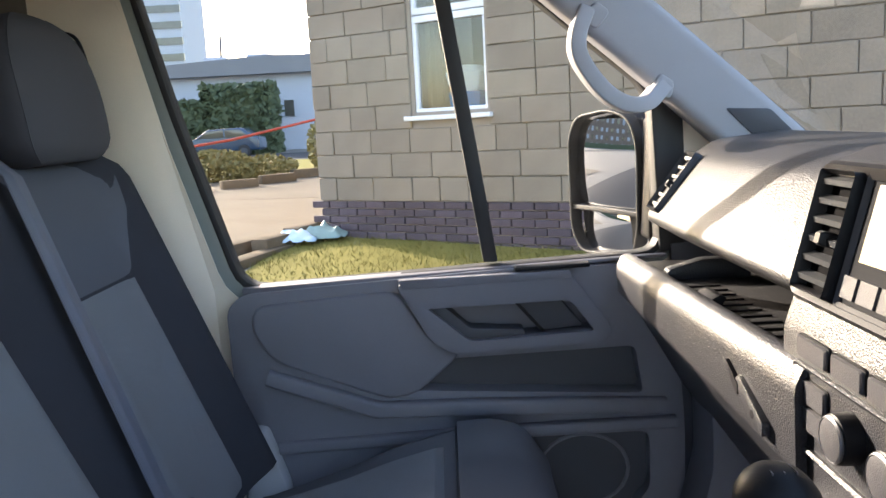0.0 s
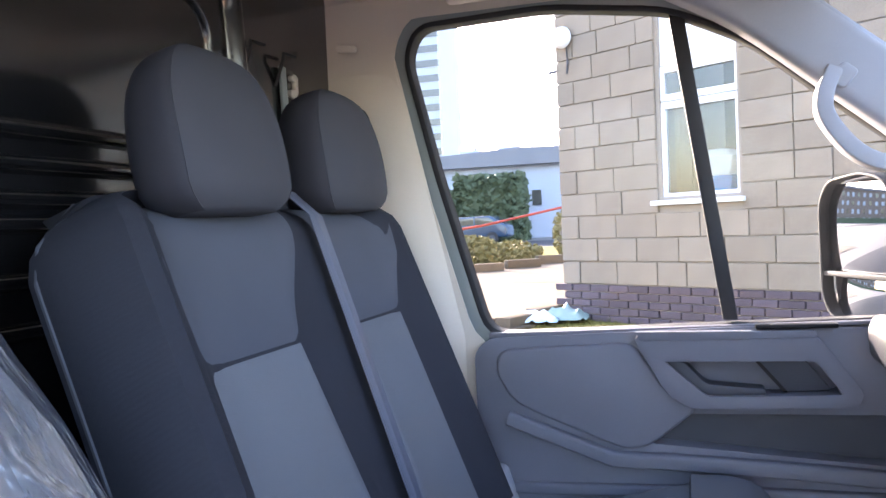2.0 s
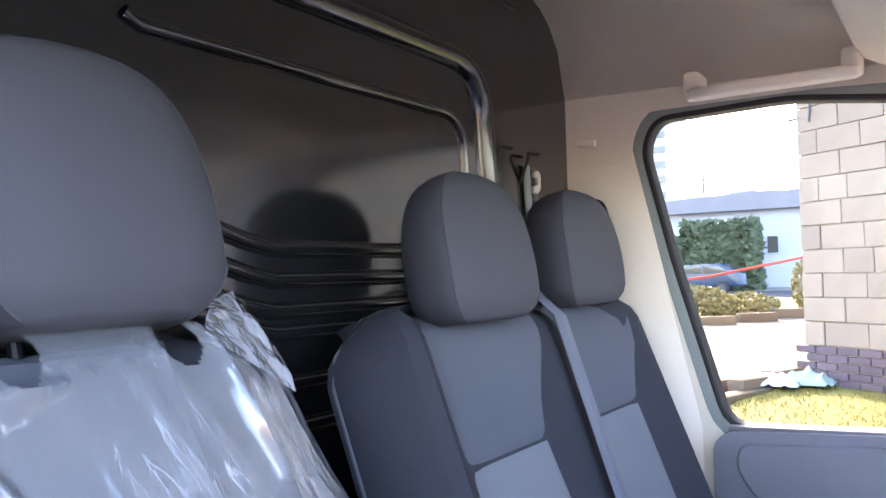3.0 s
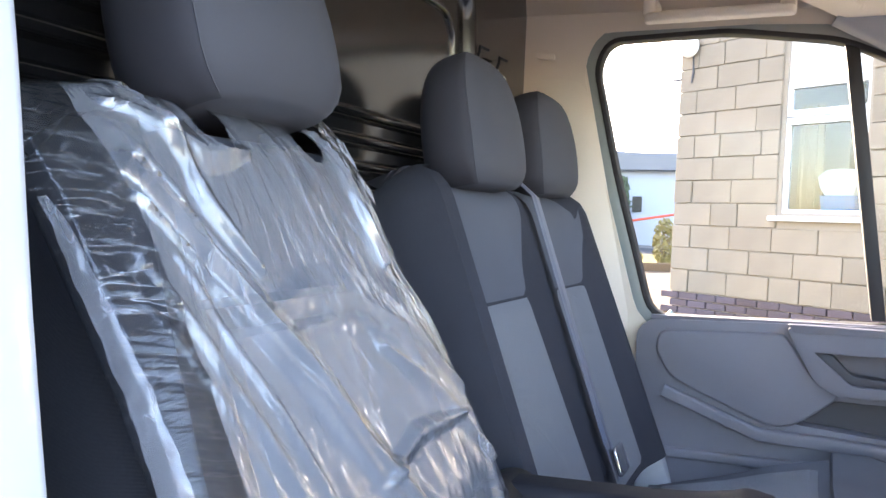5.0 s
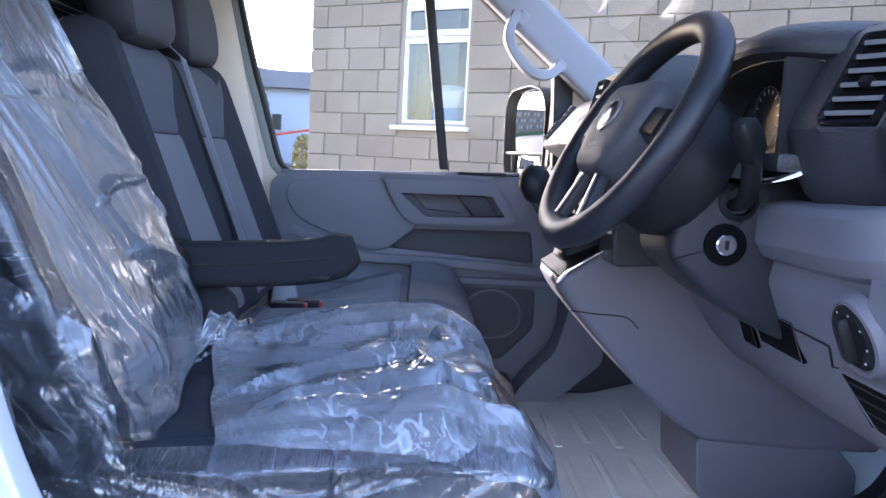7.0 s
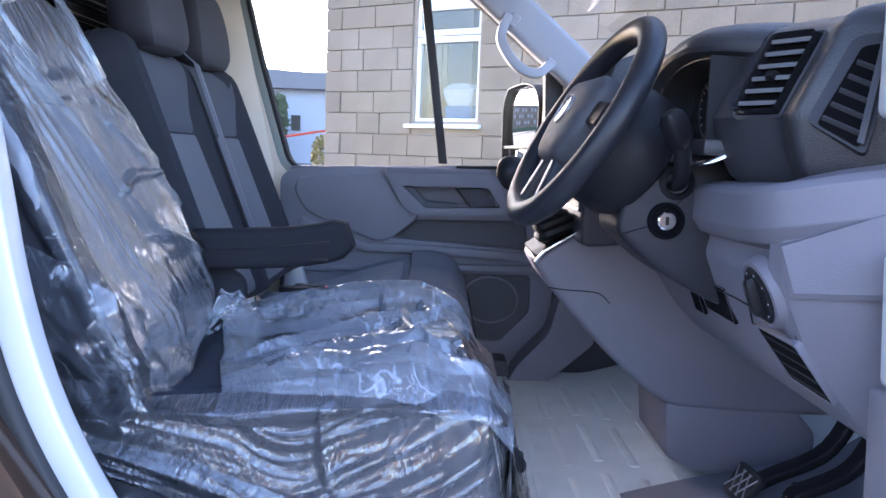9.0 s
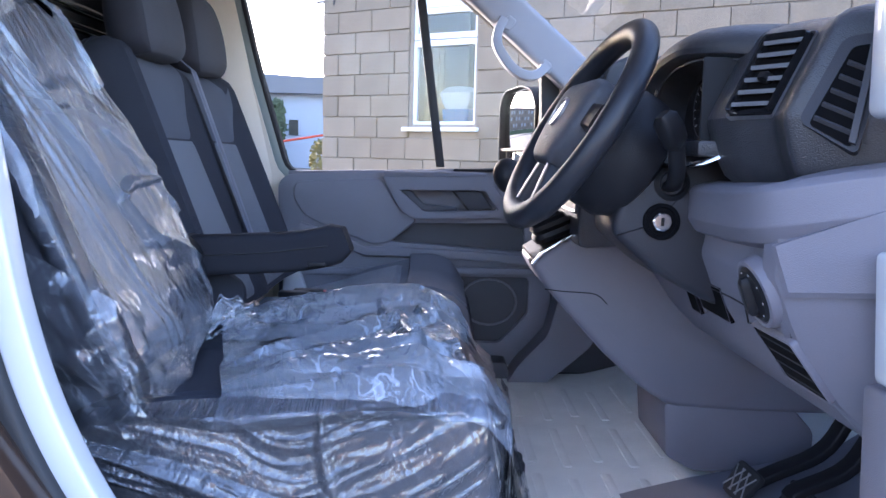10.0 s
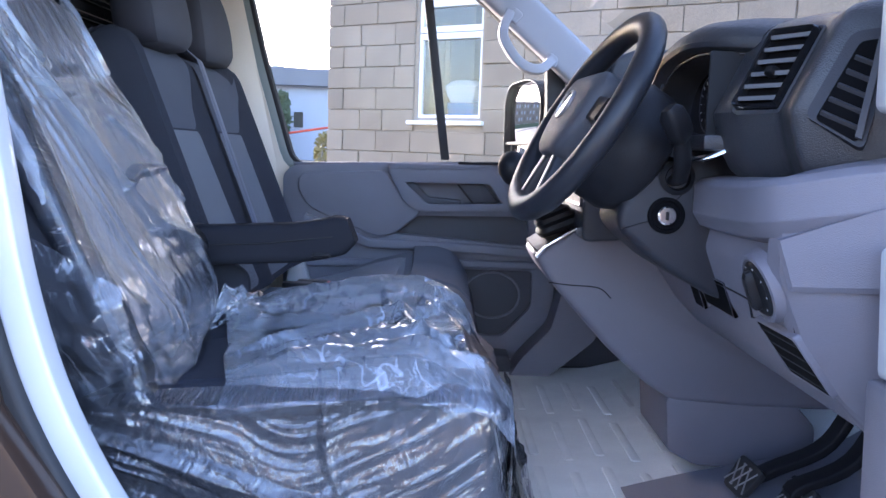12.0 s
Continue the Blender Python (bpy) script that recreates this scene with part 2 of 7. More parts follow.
PANE = mat("dark_pane", (0.10, 0.095, 0.08), 0.03, spec=0.9, stain=0.4, stain_scale=1.5)
GRASS = mat("grass", (0.15, 0.13, 0.036), 0.9, grain=0.5, grain_scale=30, stain=0.45, stain_scale=1.3, bump=0.6, bump_scale=40, spec=0.06)
BLADE = mat("grass_blades", (0.17, 0.15, 0.045), 0.8, stain=0.3, vary=0.0, spec=0.06)
PAVE = mat("paving", (0.135, 0.112, 0.085), 0.9, grain=0.25, grain_scale=25, stain=0.25, stain_scale=1.1, bump=0.3, bump_scale=30, spec=0.06)
# pale tone picked so that the yard bounces sunlight into the cab
YARD = mat("weathered_concrete", (0.19, 0.176, 0.158), 0.9, grain=0.3, grain_scale=50, stain=0.25, stain_scale=1.2, bump=0.3, bump_scale=60, spec=0.06)
ASPHALT = mat("asphalt", (0.06, 0.06, 0.062), 0.9, grain=0.3, grain_scale=60, bump=0.4, bump_scale=80, spec=0.06)
TIMBER = mat("timber_edging", (0.15, 0.115, 0.08), 0.85, grain=0.3, grain_scale=25, bump=0.4, bump_scale=30, vary=0.15, spec=0.06)
# brown of the added fence, toned for what the film reflects
FENCE = mat("unseen_fence_brown", (0.13, 0.09, 0.06), 0.85, grain=0.3, grain_scale=30, stain=0.3, bump=0.3)
# lightened: the haze over the far hedge is put into its colour
LEAF = mat("leaves", (0.085, 0.11, 0.055), 0.7, stain=0.4, stain_scale=2)
LEAF_DRY = mat("dry_leaves", (0.22, 0.19, 0.07), 0.8, stain=0.4, stain_scale=3)
BARK = mat("bark", (0.12, 0.09, 0.07), 0.9, grain=0.3, bump=0.4, bump_scale=40)
REDPAINT = mat("red_rail_paint", (0.42, 0.06, 0.03), 0.5, stain=0.15)
RENDERW = mat("pale_render", (0.45, 0.48, 0.54), 0.85, stain=0.08, stain_scale=0.6, grain=0.06, spec=0.06)
# grey raised to paint in the haze over the far hall
ROOF = mat("grey_roof", (0.22, 0.22, 0.23), 0.85, stain=0.2, stain_scale=0.8, grain=0.1, spec=0.06)
CARBLUE = mat("blue_car_paint", (0.02, 0.05, 0.10), 0.25, coat=0.6)
BAGBLUE = mat("carrier_bag", (0.55, 0.70, 0.82), 0.4, stain=0.2, stain_scale=8)
BAGGREEN = mat("green_bag", (0.30, 0.40, 0.36), 0.45, stain=0.3, stain_scale=8)
TOWER = mat("tower_panels", (0.45, 0.48, 0.52), 0.8, stain=0.1)
CURTAIN = mat("curtain", (0.42, 0.32, 0.20), 0.9, stain=0.2, stain_scale=4)
BRICKFAR = mat("flat_block_brick", (0.20, 0.15, 0.12), 0.9, stain=0.2, stain_scale=0.8, grain=0.1)
BLUEBOX = mat("blue_plastic", (0.03, 0.22, 0.55), 0.35, stain=0.1)


# ---- mesh helpers ----
def part(name, bm, material, parent=None, label="", angle=35):
    """Links a bmesh as one mesh object, smooth but for its sharp edges."""
    bmesh.ops.recalc_face_normals(bm, faces=bm.faces)
    for f in bm.faces:
        f.smooth = True
    for e in bm.edges:
        if len(e.link_faces) == 2 and e.calc_face_angle(0) > radians(angle):
            e.smooth = False
    me = bpy.data.meshes.new(name)
    bm.to_mesh(me)
    bm.free()
    me.materials.append(material)
    ob = new(name, me)
    if parent:
        ob.parent = parent
        ob.matrix_parent_inverse = parent.matrix_world.inverted()
    if label:
        tagged(ob, label)
    return ob


def thing(name, at, label, category, group="", kind=""):
    ob = new(name)
    ob.empty_display_size = 0.05
    ob.location = at
    ob.matrix_world = Matrix.Translation(at)
    return tagged(ob, label, category, group, kind)


def lay(axis, a, b, d):
    """A point from two coordinates in the plane across an axis, and the one along it."""
    return {"x": (d, a, b), "y": (a, d, b), "z": (a, b, d)}[axis]


def prism(points, axis, d0, d1, bevel=0.0, holes=(), segments=2, bm=None):
    """A polygon, with holes if any, drawn out along an axis, its rims rounded off."""
    bm = bm or bmesh.new()
    edges, own = [], []
    for loop in (points, *holes):
        vs = [bm.verts.new(lay(axis, a, b, d0)) for a, b in loop]
        own += vs
        edges += [bm.edges.new((vs[i - 1], vs[i])) for i in range(len(vs))]
    if holes:
        faces = [g for g in bmesh.ops.triangle_fill(bm, edges=edges, use_beauty=True)["geom"] if isinstance(g, bmesh.types.BMFace)]
    else:
        faces = [bm.faces.new(own)]
    out = bmesh.ops.extrude_face_region(bm, geom=faces)
    top = [g for g in out["geom"] if isinstance(g, bmesh.types.BMVert)]
    bmesh.ops.translate(bm, verts=top, vec=Vector(lay(axis, 0, 0, d1 - d0)))
    if bevel:
        mine = set(own) | set(top)
        bmesh.ops.recalc_face_normals(bm, faces=bm.faces)
        sharp = [e for e in bm.edges if e.verts[0] in mine and e.verts[1] in mine and len(e.link_faces) == 2 and e.calc_face_angle(0) > radians(40)]
        bmesh.ops.bevel(bm, geom=sharp, offset=bevel, segments=segments, affect="EDGES", profile=0.5, clamp_overlap=True)
    return bm


def box(x0, x1, y0, y1, z0, z1, bevel=0.0, segments=2, bm=None):
    return prism([(x0, y0), (x1, y0), (x1, y1), (x0, y1)], "z", z0, z1, bevel, (), segments, bm)


def rounded(points, r, n=4):
    """A polygon with its corners rounded."""
    out = []
    for i in range(len(points)):
        p, a, b = (Vector(points[k % len(points)]) for k in (i, i - 1, i + 1))
        da, db = a - p, b - p
        t = min(r, da.length * 0.48, db.length * 0.48)
        s, e = p + da.normalized() * t, p + db.normalized() * t
        for k in range(n + 1):
            u = k / n
            out.append(tuple(s * (1 - u) ** 2 + p * 2 * u * (1 - u) + e * u * u))
    return out


def loft(rings, caps=True, closed=True, bm=None):
    bm = bm or bmesh.new()
    rows = [[bm.verts.new(p) for p in ring] for ring in rings]
    n = len(rows[0])
    for a, b in zip(rows, rows[1:]):
        for i in range(n if closed else n - 1):
            j = (i + 1) % n
            bm.faces.new((a[i], a[j], b[j], b[i]))
    if caps:
        bm.faces.new(rows[0][::-1])
        bm.faces.new(rows[-1])
    return bm


def smooth_path(points, steps=6):
    """A Catmull-Rom curve through the points."""
    ps = [Vector(p) for p in points]
    ps = [ps[0] * 2 - ps[1], *ps, ps[-1] * 2 - ps[-2]]
    out = []
    for i in range(1, len(ps) - 2):
        for k in range(steps):
            t = k / steps
            a, b, c, d = ps[i - 1:i + 3]
            out.append(0.5 * (2 * b + (c - a) * t + (2 * a - 5 * b + 4 * c - d) * t * t + (3 * b - a - 3 * c + d) * t ** 3))
    return out + [ps[-2]]


def sweep(path, profile, up=(0, 0, 1), caps=True, closed=False, bm=None):
    """A profile (side, up) or one for each place drawn along a path."""
    ps = [Vector(p) for p in path]
    rings = []
    for i, p in enumerate(ps):
        a = ps[i - 1] if (i or closed) else p
        b = ps[(i + 1) % len(ps)] if (i < len(ps) - 1 or closed) else p
        d = (b - a).normalized()
        s = d.cross(Vector(up)).normalized()
        u = s.cross(d)
        prof = profile(i / max(1, len(ps) - 1)) if callable(profile) else profile
        rings.append([p + s * q[0] + u * q[1] for q in prof])
    if closed:
        rings.append(rings[0])
        bm = loft(rings, False, bm=bm)
        bmesh.ops.remove_doubles(bm, verts=bm.verts, dist=1e-6)
        return bm
    return loft(rings, caps, bm=bm)


def circle(r, n=10, squash=1.0):
    return [(r * math.cos(2 * math.pi * k / n), r * squash * math.sin(2 * math.pi * k / n)) for k in range(n)]


def tube(path, r, n=10, up=(0, 0, 1), closed=False, bm=None):
    return sweep(path, circle(r, n), up, True, closed, bm)


def pad(fn, nu=18, nv=18, puff=0.006, lift=0.003, sink=0.012, roll=0.12, bm=None):
    """An upholstered panel that lies on a surface fn(u, v) -> place, normal; its rim rolls in towards the seam."""
    bm = bm or bmesh.new()
    grid = []
    for i in range(nu + 1):
        row = []
        for j in range(nv + 1):
            u, v = i / nu, j / nv
            p, nrm = fn(u, v)
            e = min(u, 1 - u, v, 1 - v) / roll
            h = lift + puff * (math.sqrt(max(0, 1 - (1 - min(e, 1)) ** 2))) - (sink if min(u, 1 - u, v, 1 - v) < 1e-6 else 0)
            row.append(bm.verts.new(Vector(p) + Vector(nrm) * h))
        grid.append(row)
    for i in range(nu):
        for j in range(nv):
            bm.faces.new((grid[i][j], grid[i + 1][j], grid[i + 1][j + 1], grid[i][j + 1]))
    return bm


def lerp(a, b, t):
    return a + (b - a) * t


def ramp(t, keys):
    """Piecewise-linear value at t."""
    for (t0, a), (t1, b) in zip(keys, keys[1:]):
        if t <= t1:
            return lerp(a, b, max(0, (t - t0) / (t1 - t0)))
    return keys[-1][1]


# ---- van shell: one cab, x towards its bonnet, y towards its passenger door ----
FLOOR, DOOR_Y = 0.88, 0.83
bm = prism([(-0.75, -0.9), (1.15, -0.9), (1.15, 0.9), (-0.75, 0.9)], "z", FLOOR - 0.06, FLOOR - 0.004)
floor = tagged(part("floor", bm, RUBBER), "dark cab floor pan under the vinyl mat", "floor", kind="structure")

# moulded vinyl mat: flat, then rising on to the toe board
def mat_height(x):
    return FLOOR + ramp(x, [(0.3, 0.0), (0.55, 0.005), (0.75, 0.06), (1.05, 0.15)])


bm = bmesh.new()
rows = []
for i in range(40):
    x = lerp(0.0, 1.05, i / 39)
    rows.append([(x, lerp(-0.86, 0.80, j / 60), mat_height(x)) for j in range(61)])
bm = loft(rows, False, False)
floor_mat = tagged(part("floor_mat", bm, MAT_VINYL), "light grey ribbed vinyl mat on the cab floor", "floor mat")
rib_bm = prism(rounded([(0, 0), (0.022, 0), (0.022, 0.25), (0, 0.25)], 0.008, 3), "z", 0, 0.005, 0.002)
rib_master = part("rib", rib_bm, MAT_VINYL, floor_mat)
rib_master.location = (0.22, -0.30, FLOOR - 0.001)
for k in range(6):
    for y in (-0.30, 0.02, 0.34):
        if k or y > -0.3:
            rib = rib_master.copy()
            scene.collection.objects.link(rib)
            rib.location = (0.22 + 0.075 * k, y + 0.03 * (k % 2), mat_height(0.22 + 0.075 * k) - 0.001)

# load bulkhead with pressed ribs
BX = -0.75
bm = prism([(-0.95, 0.8), (0.95, 0.8), (0.95, 2.75), (-0.95, 2.75)], "x", BX - 0.03, BX)
bulkhead = tagged(part("wall_bulkhead", bm, BULK), "black painted steel load bulkhead with pressed ribs", "bulkhead", kind="structure")


def half_ridge(path, width, proud):
    """A pressed ridge that lies on the bulkhead."""
    bm = bmesh.new()
    ps = [Vector(p) for p in path]
    rings = []
    for i, p in enumerate(ps):
        d = (ps[min(i + 1, len(ps) - 1)] - ps[max(i - 1, 0)]).normalized()
        s = d.cross(Vector((1, 0, 0))).normalized()
        rings.append([p + s * (width * (k / 8 - 0.5)) + Vector((proud * math.sin(math.pi * k / 8) ** 0.7 - 0.001, 0, 0)) for k in range(9)])
    return loft(rings, False, False, bm)


for y_end, z_top, r, w, pr in ((0.40, 2.125, 0.07, 0.022, 0.010), (0.475, 2.235, 0.11, 0.05, 0.022)):
    path = [(BX, -0.32 - 0.15 * (w > 0.03), z_top + 0.01)]
    path += [(BX, lerp(-0.3, y_end - r, k / 6), z_top) for k in range(7)]
    path += [(BX, y_end - r + r * math.sin(a), z_top - r + r * math.cos(a)) for a in [radians(15 * k) for k in range(1, 7)]]
    path += [(BX, y_end + 0.005 * k, z_top - r - 0.06 * k) for k in range(1, 5)]
    part("pressed_rib", half_ridge(path, w, pr), BULK, bulkhead)
for k, z in enumerate((1.884, 1.842, 1.800, 1.770, 1.70, 1.64)):
    path = [(BX, lerp(-0.9, -0.25, q / 4), z + 0.03) for q in range(5)] + [(BX, -0.19, z + 0.012), (BX, -0.15, z)] + [(BX, lerp(-0.1, 0.86, q / 6), z - 0.01) for q in range(7)]
    part("pressed_rib", half_ridge(path, 0.026, 0.013), BULK, bulkhead)
part("pressed_rib", half_ridge([(BX, -0.5, 2.42), (BX, 0.2, 2.40), (BX, 0.62, 2.39)], 0.02, 0.01), BULK, bulkhead)

# sliding-window latch and wire hooks on the bulkhead
latch = thing("latch", (BX, 0.665, 2.03), "small zinc-plated catch on the black bulkhead", "latch")
part("plate", prism(rounded([(0.645, 1.985), (0.69, 1.985), (0.69, 2.06), (0.645, 2.06)], 0.01), "x", BX, BX + 0.006, 0.002), BULK, latch)
part("hook", prism(rounded([(0.655, 2.005), (0.672, 2.0), (0.687, 2.012), (0.688, 2.045), (0.672, 2.052), (0.66, 2.045), (0.662, 2.035), (0.675, 2.036), (0.675, 2.02), (0.657, 2.018)], 0.004, 3), "x", BX + 0.006, BX + 0.016, 0.002), STEEL, latch, "cream plated hook")
strap = thing("pull_strap", (BX, 0.60, 1.95), "dark satin strap hanging on the bulkhead", "strap")
part("strap", prism([(0.625, 2.06), (0.645, 2.06), (0.665, 1.78), (0.64, 1.78)], "x", BX + 0.004, BX + 0.012, 0.002), FRAME_PT, strap)
for y in (0.50, 0.62):
    hook = thing("wire_hook", (BX, y, 2.08), "bent black wire hook on the bulkhead", "hook", "hooks on the bulkhead")
    part("wire", tube([(BX, y, 2.02), (BX + 0.02, y, 2.07), (BX + 0.02, y + 0.002, 2.082), (BX + 0.02, y + 0.05, 2.084)], 0.0035, 6, (1, 0, 0)), BLACK, hook)

# roof lining
bm = bmesh.new()
rows = []
for i in range(14):
    x = lerp(BX, 0.36, i / 13)
    top = ramp(x, [(-0.75, 2.44), (-0.45, 2.40), (-0.2, 2.30), (0.1, 2.235), (0.36, 2.16)])
    ring = []
    for j in range(41):
        y = lerp(-0.87, 0.87, j / 40)
        e = max(0, abs(y) - 0.66) / 0.21
        ring.append((x, y, top - (top - 2.20 + 0.08 * max(0, x)) * (1 - math.sqrt(max(0, 1 - min(e, 1) ** 2)))))
    rows.append(ring)
bm = loft(rows, False, False)
bmesh.ops.solidify(bm, geom=bm.faces, thickness=-0.03)
ceiling = tagged(part("ceiling", bm, LINER), "cream felt headliner of the van cab", "headliner", kind="structure")

# window outline of the cab doors
WIN = [(-0.402, 1.503), (-0.50, 1.84), (-0.562, 2.10), (-0.535, 2.160), (-0.26, 2.168), (-0.02, 2.135), (0.12, 2.066), (0.245, 1.958), (0.385, 1.842), (0.402, 1.66), (0.405, 1.535)]
WIN_R = rounded(WIN, 0.045, 4)


def grown(points, d):
    """The outline moved outwards by d."""
    c = Vector((sum(p[0] for p in points) / len(points), sum(p[1] for p in points) / len(points)))
    out = []
    for i in range(len(points)):
        a, p, b = (Vector(points[k % len(points)]) for k in (i - 1, i, i + 1))
        t = (b - a).normalized()
        nrm = Vector((t.y, -t.x))
        if nrm.dot(p - c) < 0:
            nrm = -nrm
        out.append(tuple(p + nrm * d))
    return out


def side_wall(sign, name, label):
    y = lambda v: sign * v
    # cream trim of the B-pillar and the cant rail
    outer = [(BX, 0.9), (-0.46, 0.9), (-0.40, 1.2), (-0.39, 1.46), (0.3, 1.47), (0.5, 1.5), (0.58, 1.70), (0.30, 2.0), (0.12, 2.28), (-0.2, 2.36), (BX, 2.46)]
    hole = [(a, min(b, 2.183 - 0.10 * max(0, a))) for a, b in grown(WIN_R, 0.034)]
    wall = tagged(part(name, prism(outer, "y", y(0.86), y(0.93), 0.0, (hole,)), TRIM), label, "pillar trim", kind="structure")
    return wall


wall_left = side_wall(1, "wall_left", "cream moulded trim round the passenger door window")
# rounded cream B-pillar cover beside the passenger seat
rows = []
for z in [1.0 + 0.05 * k for k in range(27)]:
    lean = ramp(z, [(1.0, 0.13), (1.5, 0.125), (2.1, -0.01), (2.3, -0.02)])
    bulge = ramp(z, [(1.0, 0.05), (1.6, 0.04), (1.95, 0.018), (2.12, -0.004), (2.3, -0.01)])
    x0, x1 = BX + 0.005, -0.60 + lean + 0.02
    rows.append([(lerp(x0, x1, j / 12), 0.862 - bulge * math.sin(math.pi * min(1, 0.12 + 0.88 * j / 12)) ** 0.6, z) for j in range(13)] + [(x1, 0.88, z), (x0, 0.88, z)])
tagged(part("b_pillar_trim", loft(rows), TRIM), "cream moulded B-pillar cover", "pillar trim", kind="structure")
guide = thing("belt_guide", (-0.63, 0.80, 1.90), "dark belt slot outline in the cream pillar cover", "belt guide")
part("slot", tube(smooth_path([(-0.70, 0.80, 1.99), (-0.645, 0.80, 1.985), (-0.625, 0.80, 1.93), (-0.612, 0.80, 1.86), (-0.618, 0.80, 1.82)]), 0.0035, 6), BLACK, guide)
part("cap", prism(rounded([(-0.70, 2.115), (-0.655, 2.11), (-0.655, 2.125), (-0.70, 2.13)], 0.005), "y", 0.812, 0.80, 0.002), TRIM, guide)

# A-pillar of the passenger side
def a_pillar(sign):
    path = [(0.70, 0.82, 1.625), (0.60, 0.82, 1.72), (0.45, 0.82, 1.855), (0.30, 0.82, 1.985), (0.13, 0.81, 2.125), (-0.02, 0.79, 2.21)]
    path = [(a, b * sign, c) for a, b, c in path]
    prof = rounded([(-0.058, -0.035), (0.058, -0.035), (0.058, 0.045), (-0.058, 0.045)], 0.02, 4)
    return sweep(smooth_path(path, 4), prof, (0, 1 * sign, 0))


pillar_l = tagged(part("a_pillar_trim", a_pillar(1), PILLAR), "pale grey moulded windscreen pillar with a speaker grille", "pillar trim", kind="structure")
grille = part("speaker_grille", prism(rounded([(0.50, 1.80), (0.58, 1.795), (0.64, 1.735), (0.565, 1.735)], 0.008), "y", 0.79, 0.782, 0.002), DOOR_DK, pillar_l, "dark perforated speaker grille")

# windscreen, its black rim, and the header
ws = [(1.18, 1.50), (0.30, 2.215)]
rows = []
for i in range(13):
    x, z = lerp(ws[0][0], ws[1][0], i / 12), lerp(ws[0][1], ws[1][1], i / 12)
    rows.append([(x - 0.24 * abs(lerp(-1, 1, j / 24)) ** 2.6, lerp(-0.84, 0.84, j / 24), z) for j in range(25)])
windscreen = tagged(part("windscreen", loft(rows, False, False), SCREEN_GL), "clear raked van windscreen", "windscreen", kind="structure")
windscreen.visible_shadow = False
rim_path = [(0.72, 0.80, 1.68), (0.64, 0.80, 1.755), (0.49, 0.80, 1.888), (0.34, 0.80, 2.018), (0.17, 0.79, 2.155)]
part("screen_seal", tube(smooth_path(rim_path, 4), 0.006, 6, (0, 1, 0)), RUBBER, windscreen)
header = tagged(part("header_rail", box(0.05, 0.16, -0.8, 0.8, 2.19, 2.24, 0.02), LINER), "cream headliner rail over the windscreen", "header", kind="structure")

# ---- passenger door ----
door = tagged(new("door_1"), "closed grey moulded passenger door with a fixed quarter light", "door", kind="structure")
D0 = DOOR_Y
PANEL = [(-0.425, 0.98), (-0.43, 1.47), (-0.40, 1.497), (-0.10, 1.512), (0.08, 1.521), (0.34, 1.519), (0.40, 1.49), (0.425, 1.40), (0.44, 1.20), (0.44, 1.02), (0.36, 0.90), (-0.36, 0.90)]
POCKET = rounded([(-0.083, 1.292), (-0.018, 1.352), (0.345, 1.360), (0.36, 1.265)], 0.014)
SPEAKER = rounded([(0.10, 1.185), (0.37, 1.187), (0.372, 1.07), (0.28, 0.97), (0.10, 0.975)], 0.02)
RECESS = rounded([(-0.052, 1.459), (0.222, 1.463), (0.268, 1.398), (0.03, 1.388)], 0.012)
part("panel", prism(rounded(PANEL, 0.04), "y", D0, D0 + 0.09, 0.006, (POCKET, SPEAKER, RECESS)), DOOR_PL, door)
part("pocket_liner", prism(grown(POCKET, 0.01), "y", D0 + 0.045, D0 + 0.055), DOOR_DK, door, "dark map pocket")
part("speaker_cover", prism(grown(SPEAKER, 0.01), "y", D0 + 0.03, D0 + 0.04), DOOR_DK, door, "dark speaker panel")
part("speaker_ring", tube([(0.245 + 0.09 * math.cos(a), D0 + 0.03, 1.10 + 0.075 * math.sin(a)) for a in [radians(15 * k) for k in range(24)]], 0.004, 6, (0, 1, 0), True), DOOR_PL, door)
part("handle_cup", prism(grown(RECESS, 0.01), "y", D0 + 0.05, D0 + 0.06), DOOR_PL, door)
# raised upper panel behind the armrest, ending in a downward tongue
UPPER = rounded([(-0.375, 1.475), (-0.105, 1.492), (-0.055, 1.41), (0.015, 1.365), (-0.075, 1.29), (-0.125, 1.278), (-0.30, 1.345), (-0.35, 1.37), (-0.385, 1.43)], 0.025)
part("upper_panel", prism(UPPER, "y", D0 + 0.01, D0 - 0.012, 0.007, (), 3), DOOR_PL, door)
# armrest frame round the handle
ARM = rounded([(-0.105, 1.507), (0.225, 1.508), (0.30, 1.40), (0.285, 1.376), (0.0, 1.366), (-0.045, 1.395), (-0.088, 1.478)], 0.02)
part("armrest", prism(ARM, "y", D0 + 0.02, D0 - 0.024, 0.007, (grown(RECESS, -0.002),), 3), DOOR_PL, door)
part("pull_handle", prism(rounded([(-0.047, 1.455), (-0.012, 1.455), (0.03, 1.412), (0.135, 1.405), (0.135, 1.392), (0.02, 1.391)], 0.01), "y", D0 + 0.035, D0 - 0.008, 0.006), DOOR_DK, door, "dark pull handle")
part("release_lever", prism(rounded([(0.125, 1.455), (0.205, 1.458), (0.25, 1.403), (0.172, 1.398)], 0.008), "y", D0 + 0.045, D0 + 0.006, 0.004), DOOR_DK, door, "dark release lever")
part("lever_seam", prism([(0.118, 1.455), (0.126, 1.455), (0.174, 1.398), (0.166, 1.398)], "y", D0 + 0.045, D0 + 0.0), BLACK, door)
